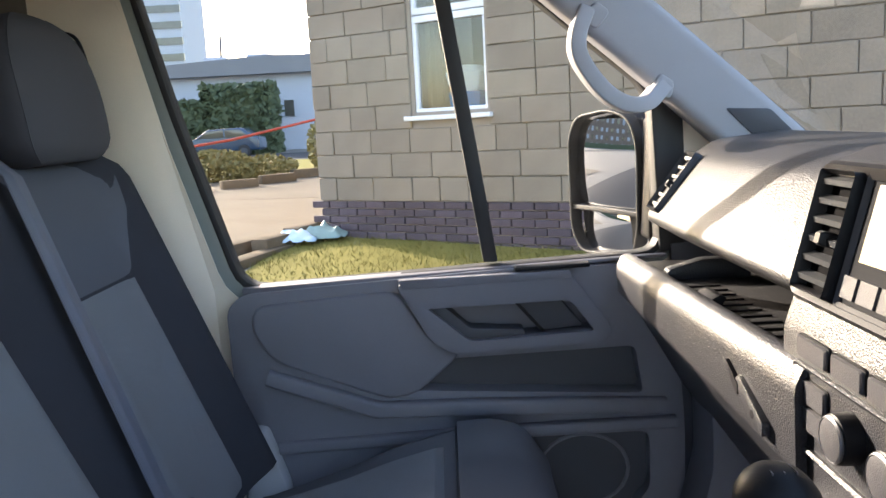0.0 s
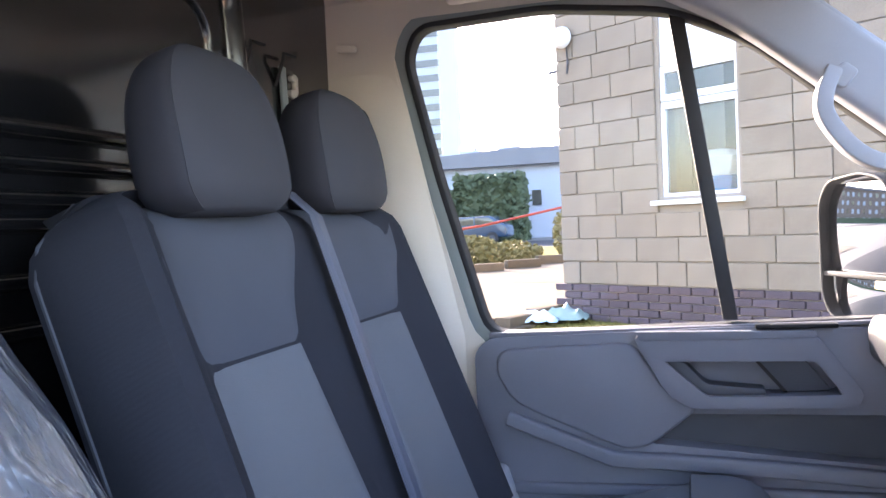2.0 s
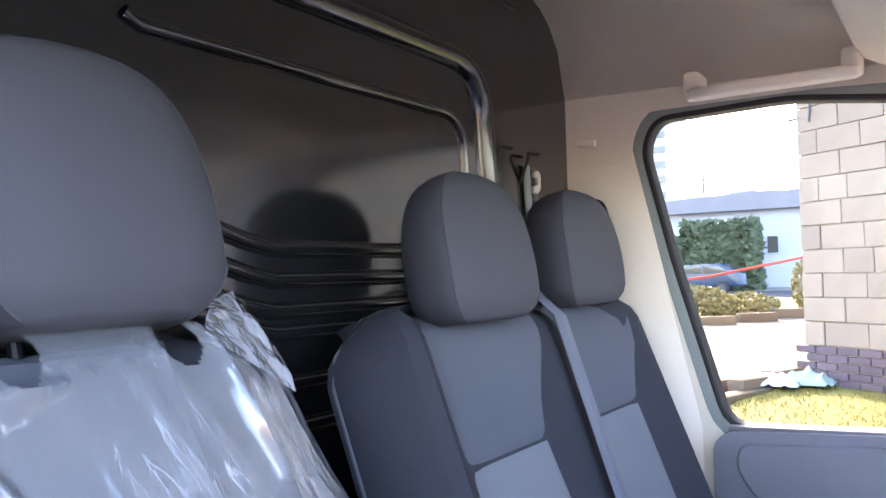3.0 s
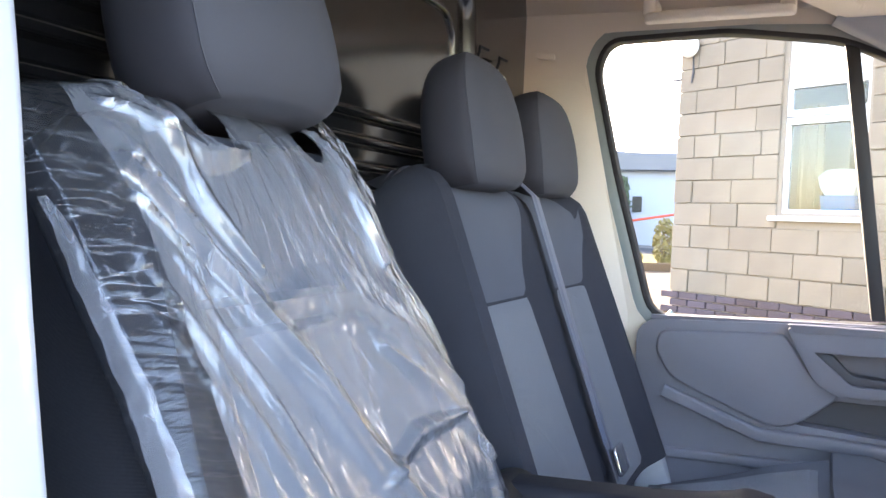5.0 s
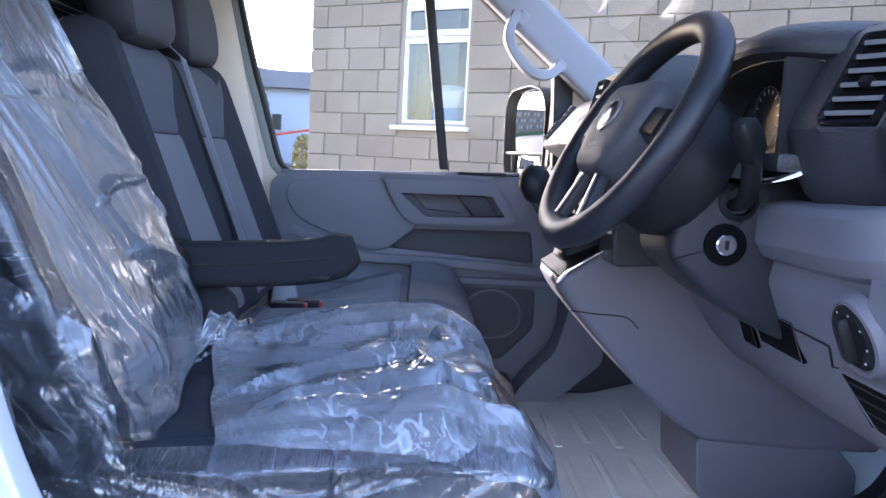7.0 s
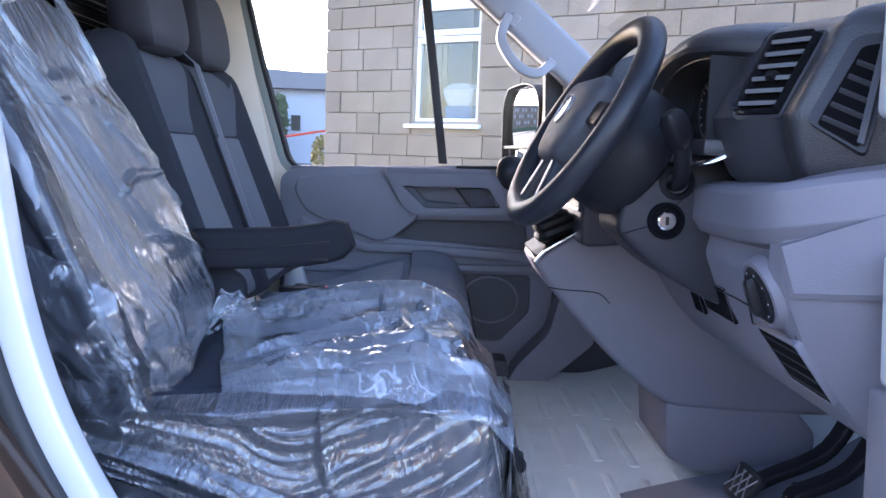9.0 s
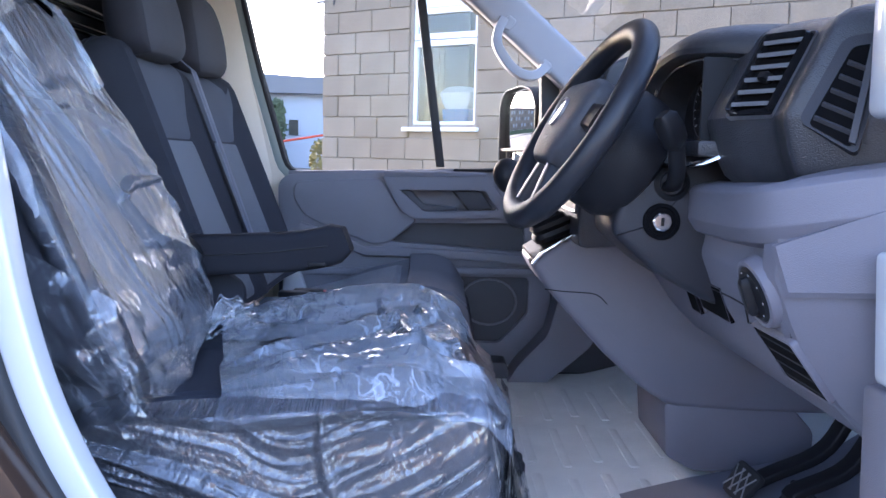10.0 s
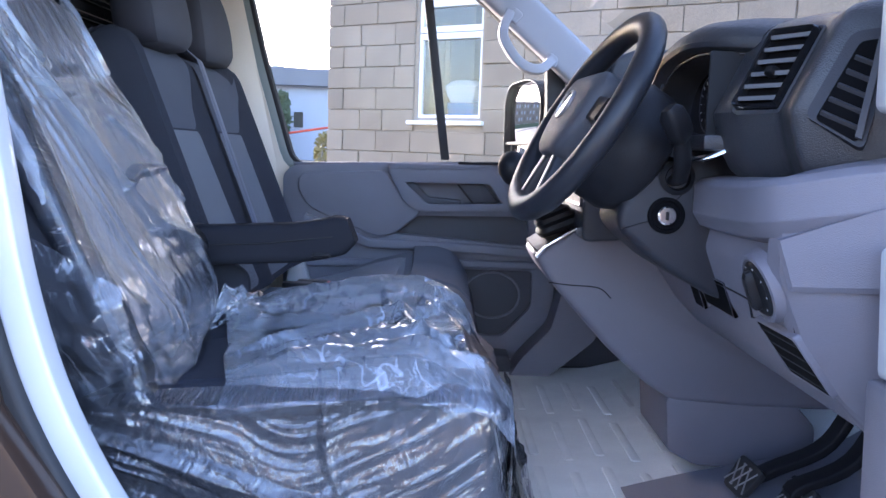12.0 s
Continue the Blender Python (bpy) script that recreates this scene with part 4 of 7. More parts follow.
part("webbing", sweep(bpath, [(-0.021, 0), (0.021, 0), (0.021, 0.0016), (0.007, 0.0016), (0.0055, 0.0024), (-0.0055, 0.0024), (-0.007, 0.0016), (-0.021, 0.0016)], (0.92, 0, 0.39)), BELT, belt)
part("tongue", prism(rounded([(-0.035, 0), (0.035, 0), (0.03, 0.05), (-0.03, 0.05)], 0.01), "y", -0.004, 0.004, 0.002), CHROME, belt).matrix_world = Matrix.Translation(P_BACK(0.10, 0.335, 0.04)) @ Matrix.Rotation(radians(90), 4, "Z") @ Matrix.Rotation(radians(-20), 4, "X")
for y, x in ((0.30, -0.27), (0.34, -0.24)):
    bk = thing("belt_buckle", (x, y, 1.2), "black belt buckle with a red release button", "belt buckle", "buckles between the cushions")
    part("body", box(x - 0.05, x + 0.03, y - 0.014, y + 0.014, 1.185, 1.216, 0.006), BLACK, bk)
    part("button", box(x + 0.026, x + 0.034, y - 0.010, y + 0.010, 1.198, 1.213, 0.002), RED, bk, "red release button")

# ---- driver's seat ----
DY = -0.47
D_BACK, D_N = back_frame(-0.345, 1.24, -0.585, 1.79)


def driver_front(s, v):
    w = max(0.0, (abs(v) - 0.48) / 0.52)
    return 0.032 * math.sin(min(1, w * 1.4) * math.pi / 2) ** 2 - 0.07 * (max(0, abs(v) - 0.88) / 0.12) ** 2


def shoulder(s):
    """The driver's backrest narrows towards its headrest."""
    return 1 - 0.22 * max(0, (s - 0.20) / 0.80) ** 1.3


dseat = thing("driver_seat", (-0.3, DY, FLOOR), "charcoal fabric driver seat under clear protective film", "car seat")
part("backrest", backrest_mesh(D_BACK, DY - 0.245, DY + 0.19, driver_front, slope=shoulder), FAB_DARK, dseat)


def on_driver(lo, hi, s0, s1):
    def fn(u, v):
        s, y = lerp(s0, s1, u), lerp(lo, hi, v)
        return D_BACK(s, DY - 0.0275 + y * shoulder(s), driver_front(s, y / 0.2175)), D_N
    return fn


part("upper_insert", pad(on_driver(-0.125, 0.125, 0.70, 0.985), 14, 16, 0.007), FAB_UPPER, dseat, "plain slate upper panel")
part("lower_insert", pad(on_driver(-0.105, 0.105, 0.02, 0.692), 22, 16, 0.009), FAB_PLAIN, dseat, "slate grey panel")


def d_top(x, y):
    z = ramp(x, [(-0.36, 1.20), (-0.2, 1.215), (0.0, 1.245), (0.07, 1.25), (0.12, 1.235), (0.15, 1.20), (0.168, 1.14)])
    w = abs(y - DY) / 0.255
    return z + 0.03 * math.exp(-((w - 0.8) / 0.16) ** 2) * (1 if x < 0.05 else max(0, 1 - (x - 0.05) / 0.1)) - 0.06 * max(0, w - 0.92) / 0.08


rings = []
for i in range(31):
    x = lerp(-0.37, 0.17, i / 30)
    rings.append([(x, lerp(DY - 0.255, DY + 0.255, j / 30), d_top(x, lerp(DY - 0.255, DY + 0.255, j / 30))) for j in range(31)] + [(x, DY + 0.255, 1.06), (x, DY - 0.255, 1.06)])
part("seat_cushion", loft(rings), FAB_DARK, dseat)


def on_dc(x0, x1, ya, yb):
    def fn(u, v):
        x, y = lerp(x0, x1, u), DY + lerp(ya, yb, v)
        return Vector((x, y, d_top(x, y))), Vector(((d_top(x - 0.004, y) - d_top(x + 0.004, y)), 0, 0.008)).normalized()
    return fn


part("cushion_insert", pad(on_dc(-0.345, -0.02, -0.15, 0.15), 16, 16, 0.012, roll=0.1), FAB_DARK, dseat)
part("front_roll", pad(on_dc(-0.01, 0.155, -0.24, 0.24), 14, 18, 0.012, roll=0.1), FAB_DARK, dseat)
part("seat_base", box(-0.36, 0.09, DY - 0.22, DY + 0.22, FLOOR, 1.07, 0.015), DOOR_DK, dseat, "dark seat box")
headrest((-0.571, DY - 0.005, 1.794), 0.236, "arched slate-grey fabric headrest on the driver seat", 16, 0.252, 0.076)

# folding armrest on the inner side of the driver's seat
arm = dseat
prof_of = lambda t: [(a * 0.030, b * lerp(0.038, 0.024, max(0, t - 0.75) / 0.25)) for a, b in rounded([(-1, -1), (1, -1), (1, 1), (-1, 1)], 0.45, 5)]
apath = [(-0.40, -0.165, 1.360), (-0.30, -0.165, 1.366), (-0.2, -0.165, 1.373), (-0.14, -0.165, 1.383), (-0.11, -0.165, 1.393), (-0.092, -0.165, 1.40)]
arm = part("armrest", sweep(smooth_path(apath, 5), prof_of), FAB_ARM, dseat, "charcoal padded folding armrest")
part("seam", tube([(-0.40, -0.196, 1.362), (-0.25, -0.1965, 1.372), (-0.13, -0.196, 1.388), (-0.09, -0.17, 1.395)], 0.0014, 5), RUBBER, arm)
part("adjuster", box(-0.165, -0.13, -0.197, -0.185, 1.347, 1.357, 0.003), BLACK, arm)
part("pivot", tube([(-0.40, -0.22, 1.36), (-0.40, -0.13, 1.36)], 0.04, 20), BLACK, arm)

# ---- clear protective film over the driver's seat ----
def ridge(across, along, seed, sharp=3.0):
    """Long thin pulled folds, 0 to 1."""
    return (1 - abs(noise.noise(Vector((across, along, seed))))) ** sharp


def fold(y, z, points, width, soft=1.3):
    """One pulled crease along a line of points, 1 on its crest, fading at its ends."""
    q, best = Vector((y, z)), 0.0
    n = len(points) - 1
    for k in range(n):
        a, b = Vector(points[k]), Vector(points[k + 1])
        d = b - a
        t = max(0, min(1, (q - a).dot(d) / d.dot(d)))
        along = (k + t) / n
        w = width * (0.25 + 0.75 * math.sin(math.pi * min(0.98, max(0.02, along))))
        best = max(best, max(0, 1 - (q - a - d * t).length / w) ** soft)
    return best


def crinkle(u, v, seed):
    """Flat triangles between random heights on a warped grid, 0 to 1."""
    u, v = u + 0.35 * noise.noise(Vector((u * 0.8, v * 0.8, seed))), v + 0.35 * noise.noise(Vector((v * 0.8, u * 0.8, seed + 5)))
    i, j = math.floor(u), math.floor(v)
    p, q = u - i, v - j
    at = lambda m, n: noise.cell(Vector((m + 0.5, n + 0.5, seed + 0.5)))
    if p + q < 1:
        return at(i, j) * (1 - p - q) + at(i + 1, j) * p + at(i, j + 1) * q
    return at(i + 1, j + 1) * (p + q - 1) + at(i + 1, j) * (1 - q) + at(i, j + 1) * (1 - p)


def facets(u, v, seed, size):
    """Crumpled sheet: two sizes of flat facets, metres in, about 0 to 1 out."""
    a, b = 0.8 * u + 0.6 * v, 0.8 * v - 0.6 * u
    return 0.5 + 0.35 * crinkle(a / size, b / size, seed) + 0.15 * crinkle(2.6 * b / size, 2.6 * a / size, seed + 9)


def sheet_part(name, rows, material, wide, high, label="", crisp=14):
    """A sheet of film with its own flat measure in metres, so that creases follow the sheet."""
    ob = part(name, loft(rows, False, False), material, film, label, crisp)
    n, m = len(rows[0]), len(rows)
    uv = ob.data.uv_layers.new(name="sheet")
    for corner in ob.data.loops:
        i, j = divmod(corner.vertex_index, n)
        uv.data[corner.index].uv = (wide * j / (n - 1), high * i / (m - 1))
    return ob


film = thing("seat_film", (-0.3, DY, 1.2), "crumpled clear plastic film over the driver seat", "plastic cover")

# sheet over the backrest: open on the outer side, wrapped round the inner bolster
OUTER = [(-0.10, -0.235), (0.3, -0.232), (0.62, -0.236), (0.84, -0.248), (0.95, -0.262), (1.05, -0.245)]
INNER = [(-0.08, -0.06), (-0.05, 0.06), (0.0, 0.19), (0.10, 0.258), (0.2, 0.285), (0.27, 0.28), (0.53, 0.236), (0.70, 0.208), (0.80, 0.192), (0.90, 0.180), (1.0, 0.150)]
LONG_FOLD = [(-0.205, 0.53), (-0.125, 0.425), (-0.075, 0.36), (-0.03, 0.285), (0.035, 0.20), (0.075, 0.165)]
SIDE_FOLD = [(-0.215, 0.46), (-0.15, 0.33), (-0.10, 0.20), (-0.06, 0.06), (-0.05, -0.02)]
LIP = [(-0.08, 0.415), (-0.03, 0.422), (0.035, 0.415), (0.10, 0.375), (0.185, 0.295)]


def back_height(y, s):
    """How far the film stands off the backrest: y across from the seat's middle, s up the back."""
    z = 0.6 * s
    low = ramp(s, [(0.05, 1.0), (0.30, 0.0)])
    h = 0.015 * fold(y, z, LONG_FOLD, 0.022, 1.0) + 0.006 * fold(y, z + 0.026, LONG_FOLD, 0.009) + 0.004 * fold(y, z - 0.03, LONG_FOLD, 0.010)
    h += 0.005 * fold(y, z, SIDE_FOLD, 0.013, 1.0) + 0.004 * fold(y - 0.030, z, SIDE_FOLD, 0.010) + 0.003 * fold(y + 0.022, z, SIDE_FOLD, 0.009)
    h += 0.005 * fold(y, z, LIP, 0.030, 0.8) + 0.003 * fold(y, z + 0.03, LIP, 0.016)
    h += 0.010 * fold(y, z, [(0.085, 0.60), (0.10, 0.52), (0.118, 0.44)], 0.012)
    h += 0.007 * fold(y, z, [(0.02, 0.17), (0.12, 0.165), (0.29, 0.10)], 0.018)
    h += 0.009 * fold(y, z, [(-0.20, 0.58), (-0.12, 0.545), (-0.06, 0.55)], 0.025) + 0.008 * fold(y, z, [(-0.17, 0.60), (-0.13, 0.50), (-0.09, 0.44)], 0.014)
    h += 0.008 * fold(y, z, [(0.05, 0.36), (0.12, 0.30), (0.20, 0.21)], 0.018) + 0.009 * fold(y, z, [(-0.02, 0.24), (0.06, 0.27), (0.17, 0.27)], 0.014)
    h += 0.010 * math.sin(math.pi * min(1, max(0, (y - 0.02) / 0.25))) * ramp(s, [(0.2, 0), (0.35, 1), (0.62, 1), (0.72, 0)])
    crumpled = low + 0.10 * max(0, min(1, (-0.17 - y) / 0.04)) * ramp(s, [(0.15, 1.0), (0.55, 0.6), (0.8, 0.1)])
    h += crumpled * 0.022 * facets(y, z, 5, 0.065)
    pulled = (y + 0.3 * (z - 0.45)) * 38
    h += (1 - low) * 0.0014 * ridge(pulled, z * 3, 7, 3) * max(0, 0.7 + 1.2 * noise.noise(Vector((y * 9, z * 6, 13))))
    return h


def film_depth(s, y):
    """The film's resting place off the backrest line, stretched over the hollow between the bolsters."""
    v = y / (0.235 * shoulder(s))
    wing = driver_front(s, max(-0.86, min(0.86, v))) + 0.012
    turn = max(0, (y - ramp(s, INNER) + 0.10) / 0.10)
    return max(wing, 0.040) - 0.030 * turn ** 2 - 0.35 * max(0, abs(y) - 0.236 * shoulder(s)) - 0.022 * max(0, (s - 0.86) / 0.14) ** 3


rows = []
NS, NK = 190, 210
for i in range(NS + 1):
    q = lerp(-0.08, 1.10, i / NS)
    s, past = min(q, 1.0), max(0, q - 1.0)
    row = []
    for j in range(NK + 1):
        k = j / NK
        y0, y1 = ramp(s, OUTER), ramp(s, INNER)
        if k < 0.05:
            roll = (0.05 - k) / 0.05
            y, d = y0 - 0.006 * math.sin(math.pi * roll), -0.030 * roll
        elif k < 0.80:
            y, d = lerp(y0, y1, (k - 0.05) / 0.75), 0.0
        else:
            roll = (k - 0.80) / 0.20
            y, d = y1 + 0.014 * math.sin(math.pi * min(1, roll * 1.3)) - 0.02 * roll, -0.15 * roll * ramp(s, [(0.0, 0.3), (0.25, 1), (1, 0.7)])
        yf = max(y0, min(y1, y))
        h = back_height(yf + (y - yf), s) * (1 - 0.6 * max(0, (k - 0.80) / 0.20))
        wrap = 0.012 * facets(d, 0.6 * s, 21, 0.05) * max(0, (k - 0.80) / 0.20)
        p = D_BACK(s + 0.035 * math.sin(min(1, past / 0.06) * math.pi / 2), DY + y + wrap, film_depth(s, yf) + d + h - 0.9 * past)
        row.append(p)
    rows.append(row)
EDGE = 26
whole = sheet_part("back_sheet", [row[EDGE:] for row in rows], FILM_BACK, 0.54, 0.70, "", 60)
cut = bmesh.new()
cut.from_mesh(whole.data)
holes = [D_BACK(0.965, DY + y, 0.03) for y in (0.058, -0.088)]
gone = [f for f in cut.faces if any((Vector((0, 1, 0)) * (f.calc_center_median() - c).y + Vector((0, 0, 1)) * (f.calc_center_median() - c).z).length < 0.021 for c in holes)]
bmesh.ops.delete(cut, geom=gone, context="FACES")
cut.to_mesh(whole.data)
cut.free()
sheet_part("outer_strip", [row[:EDGE + 1] for row in rows], FILM_CLEAR, 0.08, 0.70, "clear outer edge of the film", 60)
hem = []
for k in range(91):
    s = lerp(0.40, 0.85, k / 90)
    wide = 0.015 * ramp(s, [(0.40, 0.2), (0.5, 1.0), (0.8, 0.5), (0.85, 0.2)])
    y = ramp(s, OUTER)
    hem.append([D_BACK(s, DY + y - 0.004 + lerp(-0.004, 0.4 * wide, v), film_depth(s, y) - 0.012 + 1.2 * wide * v + 0.002 * math.sin(3.1 * v) + 0.003 * noise.noise(Vector((s * 30, v * 2, 8)))) for v in [q / 6 for q in range(7)]])
sheet_part("hem", hem, FILM_HEM, 0.02, 0.28, "milky doubled hem of the film", 60)

# crumpled flap down the outer side of the backrest, with its torn-off edging strip
rows = []
for i in range(71):
    u = i / 70
    row = []
    for j in range(71):
        v = j / 70
        x = lerp(lerp(-0.50, -0.395, u), lerp(-0.305, -0.235, u ** 1.5), v)
        z = lerp(lerp(1.475, 1.375, v), 1.205, u)
        row.append((x, DY - 0.246 - 0.012 * math.sin(math.pi * u) - 0.036 * facets(x, z, 31, 0.055), z))
    rows.append(row)
sheet_part("side_flap", rows, FILM, 0.20, 0.26)
STRIP = smooth_path([(-0.452, DY - 0.285, 1.425), (-0.428, DY - 0.288, 1.39), (-0.402, DY - 0.286, 1.345), (-0.382, DY - 0.286, 1.30), (-0.377, DY - 0.287, 1.26), (-0.372, DY - 0.290, 1.215)], 14)
rows = []
for k, p in enumerate(STRIP):
    jag = 0.0018 * (k % 2) + 0.003 * noise.noise(Vector((k * 0.3, 0, 3)))
    rows.append([p + Vector((lerp(-0.011 - jag, 0.011, v), -0.004 - 0.005 * facets(p.z, v * 0.02, 3, 0.02), 0)) for v in [q / 6 for q in range(7)]])
sheet_part("tear_strip", rows, FILM_LOOSE, 0.022, 0.23, "milky torn edging strip of the film")

# loose sheet on top of the cushion
REAR = [(-0.26, -0.19), (-0.225, -0.19), (-0.02, -0.25), (0.05, -0.262), (0.23, -0.315), (0.30, -0.315)]
TOP_FOLDS = (([(-0.31, 0.235), (-0.10, 0.215), (0.06, 0.225), (0.14, 0.20)], 0.045, 0.022), ([(-0.30, 0.23), (-0.20, 0.13), (-0.08, 0.08)], 0.022, 0.018),
             ([(-0.24, -0.02), (-0.10, 0.04), (0.02, 0.06), (0.13, 0.10)], 0.024, 0.022), ([(-0.20, -0.17), (-0.05, -0.06), (0.10, -0.05)], 0.030, 0.020),
             ([(-0.02, 0.18), (0.03, 0.02), (0.07, -0.10)], 0.020, 0.014), ([(-0.30, 0.20), (-0.26, 0.10), (-0.25, -0.02)], 0.018, 0.016),
             ([(-0.22, -0.20), (0.0, -0.18), (0.14, -0.20)], 0.030, 0.014), ([(0.05, 0.16), (0.10, 0.05), (0.13, -0.08)], 0.030, 0.016))


def top_height(a, b):
    """Loose film on the cushion: a from rear to front, b across from the seat's middle."""
    h = sum(k * fold(a, b, line, w, 1.0) for line, w, k in TOP_FOLDS)
    calm = ramp(a, [(-0.3, 1.0), (0.0, 0.75), (0.16, 0.5)])
    return h + 0.026 * calm * facets(a, b, 61, 0.09) + 0.011 * facets(a, b, 64, 0.034)


rows = []
NA, NB = 170, 180
for i in range(NA + 1):
    u = i / NA
    row = []
    for j in range(NB + 1):
        b = lerp(-0.274, 0.40, j / NB)
        y = min(b, 0.262 + 0.05 * max(0, b - 0.262))
        a = lerp(ramp(y, REAR), 0.33, u)
        over, drop = max(0, b - 0.25), max(0, a - 0.15)
        x = min(a, 0.176 + 0.05 * max(0, a - 0.176))
        z = d_top(min(x, 0.15), DY + max(-0.215, min(0.215, y))) + 0.016 - drop * 1.0 - over * 1.0
        if y < -0.10:
            z = max(z, lerp(0, 1, min(1, (-0.10 - y) / 0.08)) * (ramp(x, [(-0.36, 1.232), (-0.2, 1.252), (0.03, 1.272), (0.13, 1.276), (0.17, 1.262)]) - drop))
        ct = top_height(min(a, 0.17), min(b, 0.27)) * ramp(u, [(0, 0.15), (0.16, 1)])
        near = min(1, max(0, (-0.17 - y) / 0.10))
        ct, z = ct * (1 - 0.8 * near), z - 0.040 * near ** 2
        side, front = min(1, over / 0.03), min(1, drop / 0.04)
        cr = 0.016 * facets(a + b, z, 71, 0.06)
        row.append((x + front * cr, DY + y + side * cr, z + ct * (1 - side) * (1 - front)))
    rows.append(row)
sheet_part("cushion_sheet", rows, FILM_TOP, 0.66, 0.60)


# sheet pulled tight along the cushion's outer side and round its front corner
def side_height(a, b):
    """Fans of pulled folds: a from rear to front, b up."""
    wa, wb = a + 0.015 * noise.noise(Vector((a * 6, b * 7, 1))), b + 0.010 * noise.noise(Vector((a * 8, b * 9, 5)))
    turn = radians(ramp(a, [(-0.38, -16), (-0.16, -10), (-0.06, 24), (0.16, 30)]))
    c, l = math.cos(turn) * wb - math.sin(turn) * (wa + 0.06), math.cos(turn) * wa + math.sin(turn) * wb
    gate = max(0, min(1, 0.55 + 1.3 * noise.noise(Vector((a * 7, b * 9, 31)))))
    h = 0.005 * ridge(c * 26, l * 3.0, 2, 3) + 0.0035 * ridge(c * 60, l * 5.5, 6, 2.5) * (0.3 + gate) + 0.0016 * ridge(c * 120, l * 9, 9, 2.0) * gate
    h += 0.016 * fold(a, b, [(-0.36, 0.0), (-0.22, -0.045), (-0.10, -0.085), (0.0, -0.10)], 0.020, 0.8)
    h += 0.014 * fold(a, b, [(-0.33, 0.045), (-0.18, 0.035), (-0.03, 0.055), (0.12, 0.05)], 0.022, 0.9)
    h += 0.012 * fold(a, b, [(-0.055, 0.05), (-0.05, -0.02), (-0.03, -0.08)], 0.014, 0.9)
    return h


BOTTOM = [(-0.42, 1.075), (-0.30, 1.10), (-0.07, 1.125), (0.0, 1.10), (0.07, 1.05), (0.3, 1.03)]
rows = []
NA, NB = 220, 110
for i in range(NA + 1):
    a = lerp(-0.41, 0.27, i / NA)
    round_off = max(0, a - 0.135)
    x = a if not round_off else 0.135 + 0.040 * math.sin(min(1, round_off / 0.06) * math.pi / 2)
    y = -0.268 + (0.0 if not round_off else 0.040 * (1 - math.cos(min(1, round_off / 0.06) * math.pi / 2)) + max(0, round_off - 0.06))
    row = []
    for j in range(NB + 1):
        v = j / NB
        top = ramp(a, [(-0.41, 1.225), (-0.25, 1.245), (0.03, 1.268), (0.13, 1.262), (0.27, 1.235)])
        z = lerp(top, ramp(a, BOTTOM), v)
        lean = 0.030 * max(0, 1 - v / 0.12) ** 2
        h = side_height(a, z - 1.2) * min(1, v / 0.08) * (1 - 0.55 * min(1, round_off / 0.02))
        out = min(1, round_off / 0.06)
        row.append((x + out * h - out * lean, DY + y - (1 - out) * h + (1 - out) * lean, z))
    rows.append(row)
sheet_part("side_sheet", rows, FILM_SIDE, 0.20, 0.68)

# pinched tuft where the two sheets meet behind the cushion, and a corner standing up behind the headrest
rows = [[(-0.335 + 0.07 * u + 0.02 * facets(u * 0.1, v * 0.1, 81, 0.03), DY + lerp(0.15, 0.25, u) + 0.03 * facets(u * 0.1, v * 0.1, 85, 0.03),
          lerp(1.225, 1.272 + 0.03 * math.sin(math.pi * u) ** 2 + 0.022 * noise.noise(Vector((u * 5, 0, 4))), v)) for u in [k / 30 for k in range(31)]] for v in [k / 24 for k in range(25)]]
sheet_part("tuft", rows, FILM_LOOSE, 0.13, 0.07)
rows = []
for i in range(51):
    u = i / 50
    rows.append([D_BACK(lerp(lerp(0.965, 0.86, v), lerp(1.035, 1.075, v) - 0.10 * max(0, v - 0.7), u), DY + lerp(0.08 + 0.105 * v, lerp(0.118, 0.20, v), u),
                        0.035 - 0.045 * u - 0.02 * v + 0.028 * facets(u * 0.14, v * 0.12, 91, 0.05) * min(1, 0.3 + u)) for v in [k / 40 for k in range(41)]])
sheet_part("loose_corner", rows, FILM_CORNER, 0.12, 0.14, "crumpled silvery corner of the film")
# free edge of the film hanging off the cushion's front
rows = []
for i in range(41):
    u = i / 40
    rows.append([(0.184 + 0.030 * u + 0.030 * facets(u * 0.18, v * 0.49, 51, 0.09), DY + lerp(-0.27, 0.22, v), lerp(1.16, 1.005 + 0.03 * math.sin(v * 7), u)) for v in [k / 80 for k in range(81)]])
sheet_part("hanging_edge", rows, FILM_LOOSE, 0.49, 0.18)


# ---- dashboard ----
dash = thing("dashboard", (0.6, 0.0, 1.2), "charcoal and grey moulded van dashboard with an open passenger tray", "dashboard")
POD = rounded([(0.352, 1.612), (0.358, 1.632), (0.43, 1.722), (0.475, 1.748), (0.60, 1.757), (0.80, 1.72), (1.02, 1.55), (1.0, 1.50), (0.50, 1.545), (0.43, 1.565)], 0.018, 4)
part("upper_pod", prism(POD, "y", 0.15, 0.765, 0.012, (), 3), DASH_DK, dash)


def low_ring(y):
    """Section of the passenger fascia: its rim draws back towards the middle of the dash."""
    u = (0.775 - y) / 0.675
    dx, zb = 0.030 * u, lerp(1.478, 1.435, u)
    sec = rounded([(0.310, 1.548), (0.328, 1.551), (0.345, 1.528), (0.50, 1.522), (0.60, 1.2), (0.52, 1.16), (0.42, 1.30), (0.335, zb - 0.03), (0.303, zb), (0.300, 1.525)], 0.010, 4)
    return [(x + dx, y, z) for x, z in sec]


